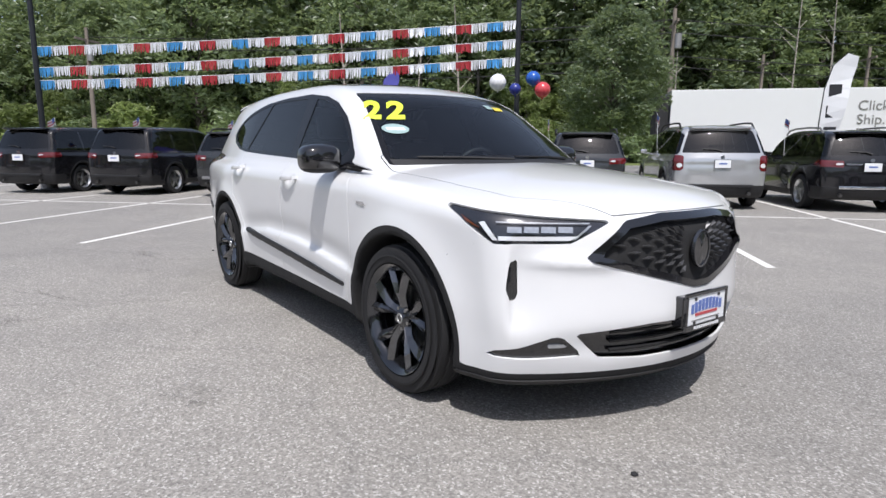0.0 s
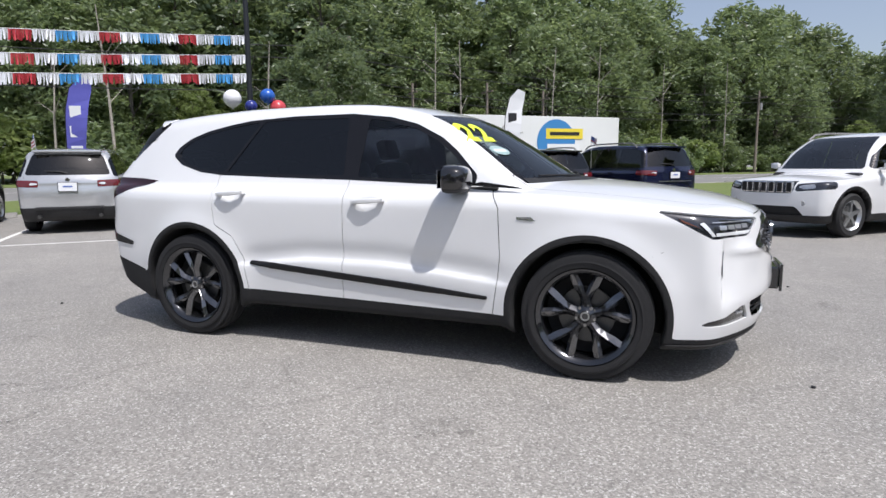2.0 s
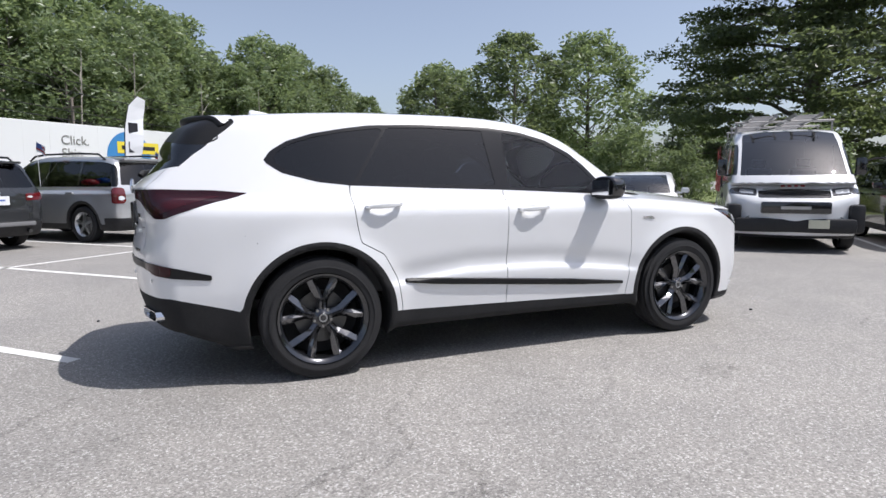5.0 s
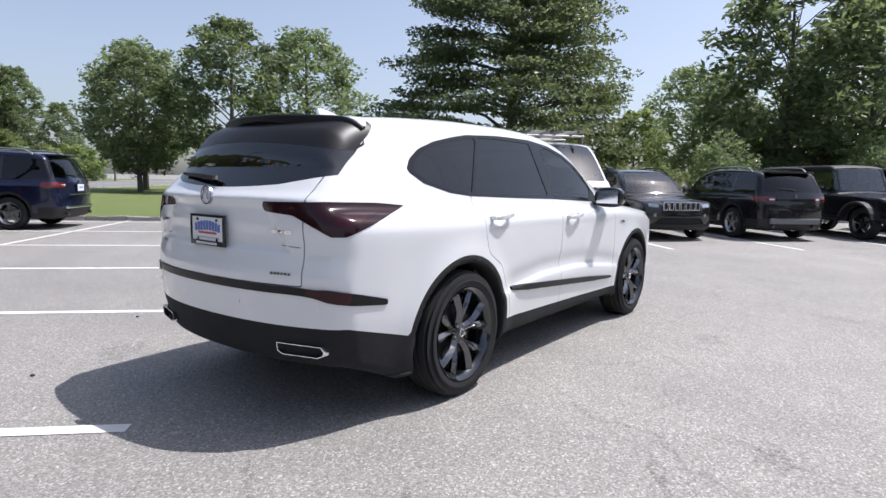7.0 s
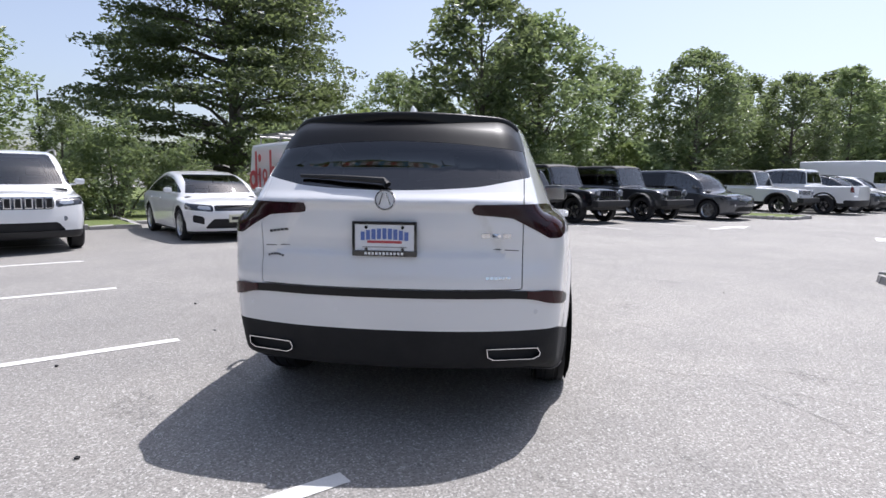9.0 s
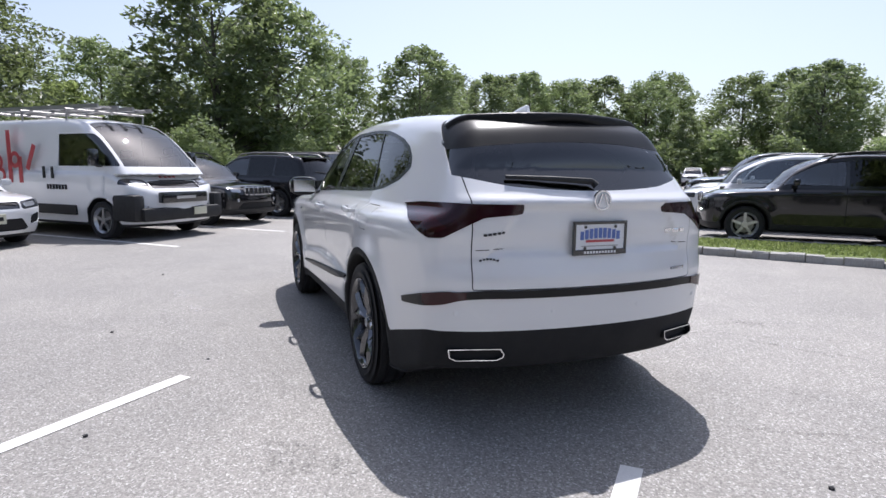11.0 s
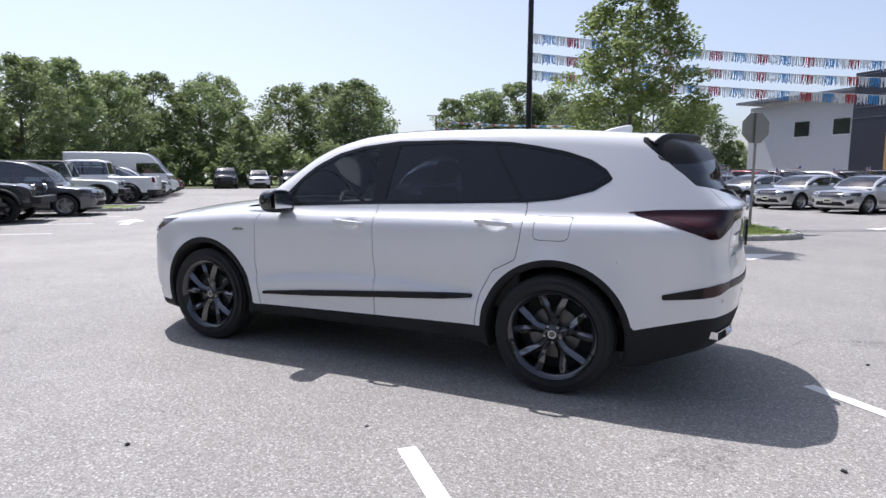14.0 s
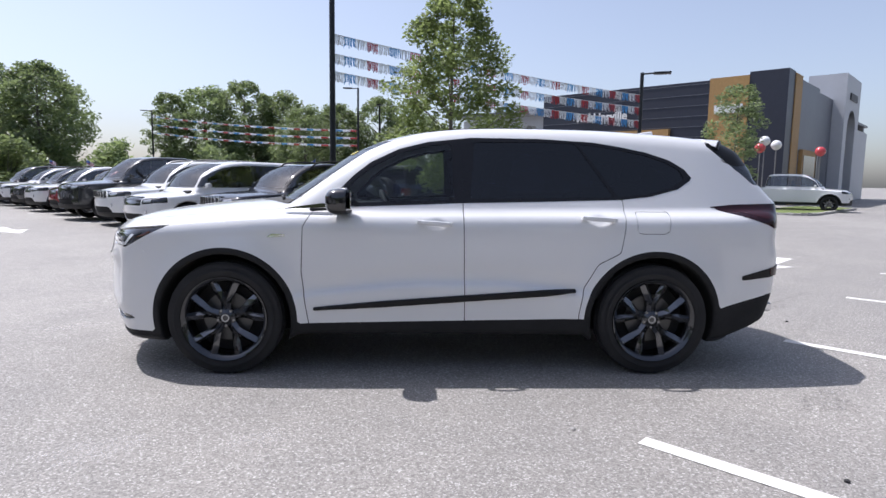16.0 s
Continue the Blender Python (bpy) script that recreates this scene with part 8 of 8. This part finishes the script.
def stop_sign(p, turn):
    e = empty("road_sign", "back of an octagonal metal road sign on a post", "road sign", "", pose(p[0], p[1], 0, 0, 0, turn))
    part("post", box((-0.03, -0.02, 0), (0.03, 0.02, 2.9), 0.006), M_STEEL, e)
    bm = bmesh.new()
    for x in (0.022, 0.030):
        vs = [bm.verts.new((0.40 * math.cos(math.pi / 8 + k * math.pi / 4), x, 2.55 + 0.40 * math.sin(math.pi / 8 + k * math.pi / 4))) for k in range(8)]
        bm.faces.new(vs)
    bm.verts.ensure_lookup_table()
    for k in range(8):
        bm.faces.new((bm.verts[k], bm.verts[(k + 1) % 8], bm.verts[8 + (k + 1) % 8], bm.verts[8 + k]))
    part("plate", bm, M_STEEL, e, "bare grey back of the plate")


stop_sign(lot(-10.8, -6.6), LOT_TURN + 180 - 10)
# ---- trailer truck on the road ----
def trailer(a, b, heading):
    e = empty("trailer_truck", "long white box trailer with a blue round mark", "trailer", "", lot_pose(a, b, heading))
    part("box", box((0, -1.25, 1.15), (16.0, 1.25, 4.05), 0.03), C_WHITE, e, "white trailer box")
    for k in range(14):
        part("side_post", box((0.3 + 1.2 * k, -1.254, 1.2), (0.33 + 1.2 * k, -1.249, 4.0)), C_WHITE, e)
    part("cooler", box((-0.65, -1.0, 2.0), (-0.02, 1.0, 3.8), 0.05), M_SEAM, e, "dark cooling unit on the front wall")
    r = bmesh.new()
    bm_cyl(r, (11.6, -1.275, 2.6), (11.6, -1.262, 2.6), 1.28, 1.28, 40)
    mk = part("round_mark", r, plain("mark_blue", (0.05, 0.22, 0.50), 0.4), e, "blue round mark")
    part("mark_panel", box((10.9, -1.29, 2.75), (13.4, -1.276, 3.35)), M_YELLOW2, mk, "yellow panel")
    part("mark_bar", box((11.15, -1.30, 2.95), (13.15, -1.291, 3.15)), M_DARKPRINT, mk)
    part("mark_bar", box((11.0, -1.29, 2.05), (13.2, -1.276, 2.45)), M_PLATE, mk)
    for k, word in enumerate(("Click.", "Ship.", "Delivered.")):
        cu = bpy.data.curves.new("words", "FONT")
        cu.body, cu.size, cu.extrude = word, 0.62, 0.004
        tmp = bpy.data.objects.new("words", cu)
        me = bpy.data.meshes.new_from_object(tmp)
        bpy.data.objects.remove(tmp)
        me.materials.append(M_STEEL)
        ob = new("lettering", me)
        ob.parent = e
        ob.matrix_local = pose(8.0, -1.268, 3.05 - 0.62 * k, 90, 0, 0)
    part("side_skirt", box((5.2, -1.22, 0.55), (11.6, -1.19, 1.15)), M_PLATE, e)
    for x in (1.6, 2.9, 13.1, 14.4):
        for s in (-1, 1):
            simple_wheel(e, pose(x, s * 1.05, 0.5, 0, 0, 0 if s > 0 else 180), 0.5, 0.30, 0.29, M_ALLOY, 6, 0.09)
    part("chassis", box((0.5, -0.5, 0.75), (15.8, 0.5, 1.15), 0.02), M_PLASTIC, e)
    return e


M_YELLOW2 = plain("panel_yellow", (0.75, 0.60, 0.05), 0.5)
trailer(7.0, 27.5, -3)
# ---- building ----
M_DARKPANEL = plain("dark_cladding", (0.035, 0.038, 0.055), 0.4, 0.3, 3.0, 0.15)
M_GREYPANEL = plain("light_grey_cladding", (0.50, 0.51, 0.54), 0.5, 0.1, 3.0, 0.08)
M_WOODPANEL = plain("wood_cladding", (0.40, 0.24, 0.09), 0.6, 0.0, 9.0, 0.3)
M_MIDPANEL = plain("slate_cladding", (0.16, 0.17, 0.20), 0.45, 0.2, 3.0, 0.12)
M_WINGLASS = plain("dark_window_glass", (0.02, 0.025, 0.03), 0.05, 0.0, 2.0, 0.3, coat=1.0)


M_SIGNWHITE = plain("sign_white", (0.86, 0.86, 0.86), 0.5)


def lettering(word, parent, m, size, mat, depth=0.03):
    cu = bpy.data.curves.new("words", "FONT")
    cu.body, cu.size, cu.extrude, cu.offset = word, size, depth, size * 0.022
    tmp = bpy.data.objects.new("words", cu)
    me = bpy.data.meshes.new_from_object(tmp)
    bpy.data.objects.remove(tmp)
    me.materials.append(mat)
    ob = new("lettering", me)
    if parent:
        ob.parent = parent
    ob.matrix_local = m
    return ob


def dealer_building():
    # own axes: x along -LA (away), y along -LB; the corner nearest to the lot at the origin
    e = empty("dealer_building", "modern showroom building with dark, wooden and grey cladding", "building", "", lot_pose(-41.0, -7.4, 180))
    # here +x runs away along the right face, +y away along the left face
    T = 0.3
    def wall(n, lo, hi, mat, lb=""):
        return part(n, box(lo, hi), mat, e, lb)
    H = 9.0
    wall("wall_panel", (0, 0, 0), (T, 2.4, H), M_DARKPANEL, "dark cladding at the corner")
    wall("wall_panel", (-0.06, 2.4, 0), (T, 5.0, H - 0.2), M_WOODPANEL, "wooden cladding panel")
    wall("wall_panel", (0, 5.0, 0), (T, 7.7, H - 0.3), M_DARKPANEL, "dark ribbed cladding")
    wall("wall_panel", (0, 7.7, 5.4), (T, 19.0, H - 0.3), M_DARKPANEL, "dark ribbed cladding over the shopfront")
    for k in range(11):
        part("rib", box((-0.03, 5.0, 1.0 + 0.75 * k), (0.0, 19.0 if 1.0 + 0.75 * k > 5.4 else 7.7, 1.03 + 0.75 * k)), M_MIDPANEL, e)
    part("shop_surround", box((-0.35, 7.7, 4.9), (0.3, 16.3, 5.4)), M_WOODPANEL, e, "wooden shopfront surround")
    part("shop_surround", box((-0.35, 15.9, 0), (0.3, 16.3, 4.9)), M_WOODPANEL, e)
    part("shop_surround", box((-0.35, 7.7, 0), (0.3, 8.1, 4.9)), M_WOODPANEL, e)
    wall("wall_panel", (0, 16.3, 0), (T, 19.0, 5.4), M_DARKPANEL)
    w = part("shop_window", box((0.1, 8.1, 0.0), (0.16, 15.9, 4.9)), M_WINGLASS, e, "tall shop glazing")
    for k in range(7):
        part("mullion", box((0.02, 8.1 + 7.8 * k / 6 - 0.04, 0), (0.1, 8.1 + 7.8 * k / 6 + 0.04, 4.9)), M_PLATE, w)
    for z in (1.2, 2.5, 3.8):
        part("transom", box((0.03, 8.1, z), (0.1, 15.9, z + 0.06)), M_PLATE, w)
    lettering("Robbinsville", e, pose(-0.12, 15.6, 6.35, 90, 0, -90), 0.92, M_SIGNWHITE)
    part("sign_bar", box((-0.12, 2.7, 6.3), (-0.06, 4.6, 6.9), 0.05), M_PLATE, e, "white sign on the wooden panel")
    # grey wing
    wall("wall_panel", (2.0, 19.0, 0), (2.3, 30.0, 7.4), M_GREYPANEL, "light grey cladding wing")
    wall("wall_panel", (0.3, 18.7, 0), (2.3, 19.0, 7.4), M_GREYPANEL)
    for y in (20.6, 24.0):
        wn_ = part("window", box((1.93, y, 4.6), (2.02, y + 1.3, 5.8)), M_WINGLASS, e, "dark square window")
        part("window_frame", box((1.90, y - 0.06, 4.54), (1.96, y + 1.36, 4.6)), M_PLATE, wn_)
    # right face
    wall("wall_panel", (0.3, 0, 0), (1.6, T, H), M_DARKPANEL)
    wall("wall_panel", (1.6, -0.06, 0), (3.4, T, H - 0.1), M_WOODPANEL, "wooden cladding panel")
    wall("wall_panel", (3.4, 0, 0), (9.0, T, H - 0.3), M_MIDPANEL, "slate cladding")
    wall("wall_panel", (9.0, 0.1, 0), (14.5, T, H - 0.5), M_MIDPANEL, "slate cladding")
    part("shop_surround", box((4.0, -0.25, 0.0), (8.2, 0.0, 3.9)), M_WOODPANEL, e, "wooden surround of a window")
    part("shop_window", box((4.35, -0.28, 0.2), (7.85, -0.24, 3.5)), M_WINGLASS, e)
    part("shop_window", box((10.0, 0.04, 0.3), (13.5, 0.1, 4.2)), M_WINGLASS, e)
    # entrance tower with an arch
    part("tower", box((14.5, -0.8, 0), (15.9, 2.0, 10.6)), M_GREYPANEL, e, "light grey entrance tower")
    part("tower", box((19.6, -0.8, 0), (21.0, 2.0, 10.6)), M_GREYPANEL, e)
    part("tower", box((15.9, -0.8, 7.8), (19.6, 2.0, 10.6)), M_GREYPANEL, e)
    arch = bmesh.new()
    for k in range(12):
        t0, t1 = math.pi * k / 12, math.pi * (k + 1) / 12
        pts = [(17.75 + 1.85 * math.cos(t0), 6.0 + 1.85 * math.sin(t0)), (17.75 + 1.85 * math.cos(t1), 6.0 + 1.85 * math.sin(t1)), (17.75 + 1.85 * math.cos(t1), 7.85), (17.75 + 1.85 * math.cos(t0), 7.85)]
        for y in (-0.8, 1.9):
            arch.faces.new([arch.verts.new((x, y, z)) for x, z in pts])
    part("arch", arch, M_GREYPANEL, e)
    part("tower_glass", box((15.9, 0.6, 0), (19.6, 0.7, 7.8)), M_WINGLASS, e, "tall arched glazing")
    part("sign_bar", box((16.2, -0.9, 8.6), (19.2, -0.8, 9.2), 0.04), M_DARKPRINT, e, "dark sign on the tower")
    wall("wall_panel", (21.0, 0.3, 0), (34.0, 0.6, 7.0), M_GREYPANEL, "light grey side wall")
    part("roof", box((0.3, 0.3, 7.6), (34.0, 30.0, 7.8)), M_MIDPANEL, e, "flat roof")
    part("back_wall", box((33.7, 0.6, 0), (34.0, 30.0, 7.6)), M_GREYPANEL, e)
    return e


dealer_building()
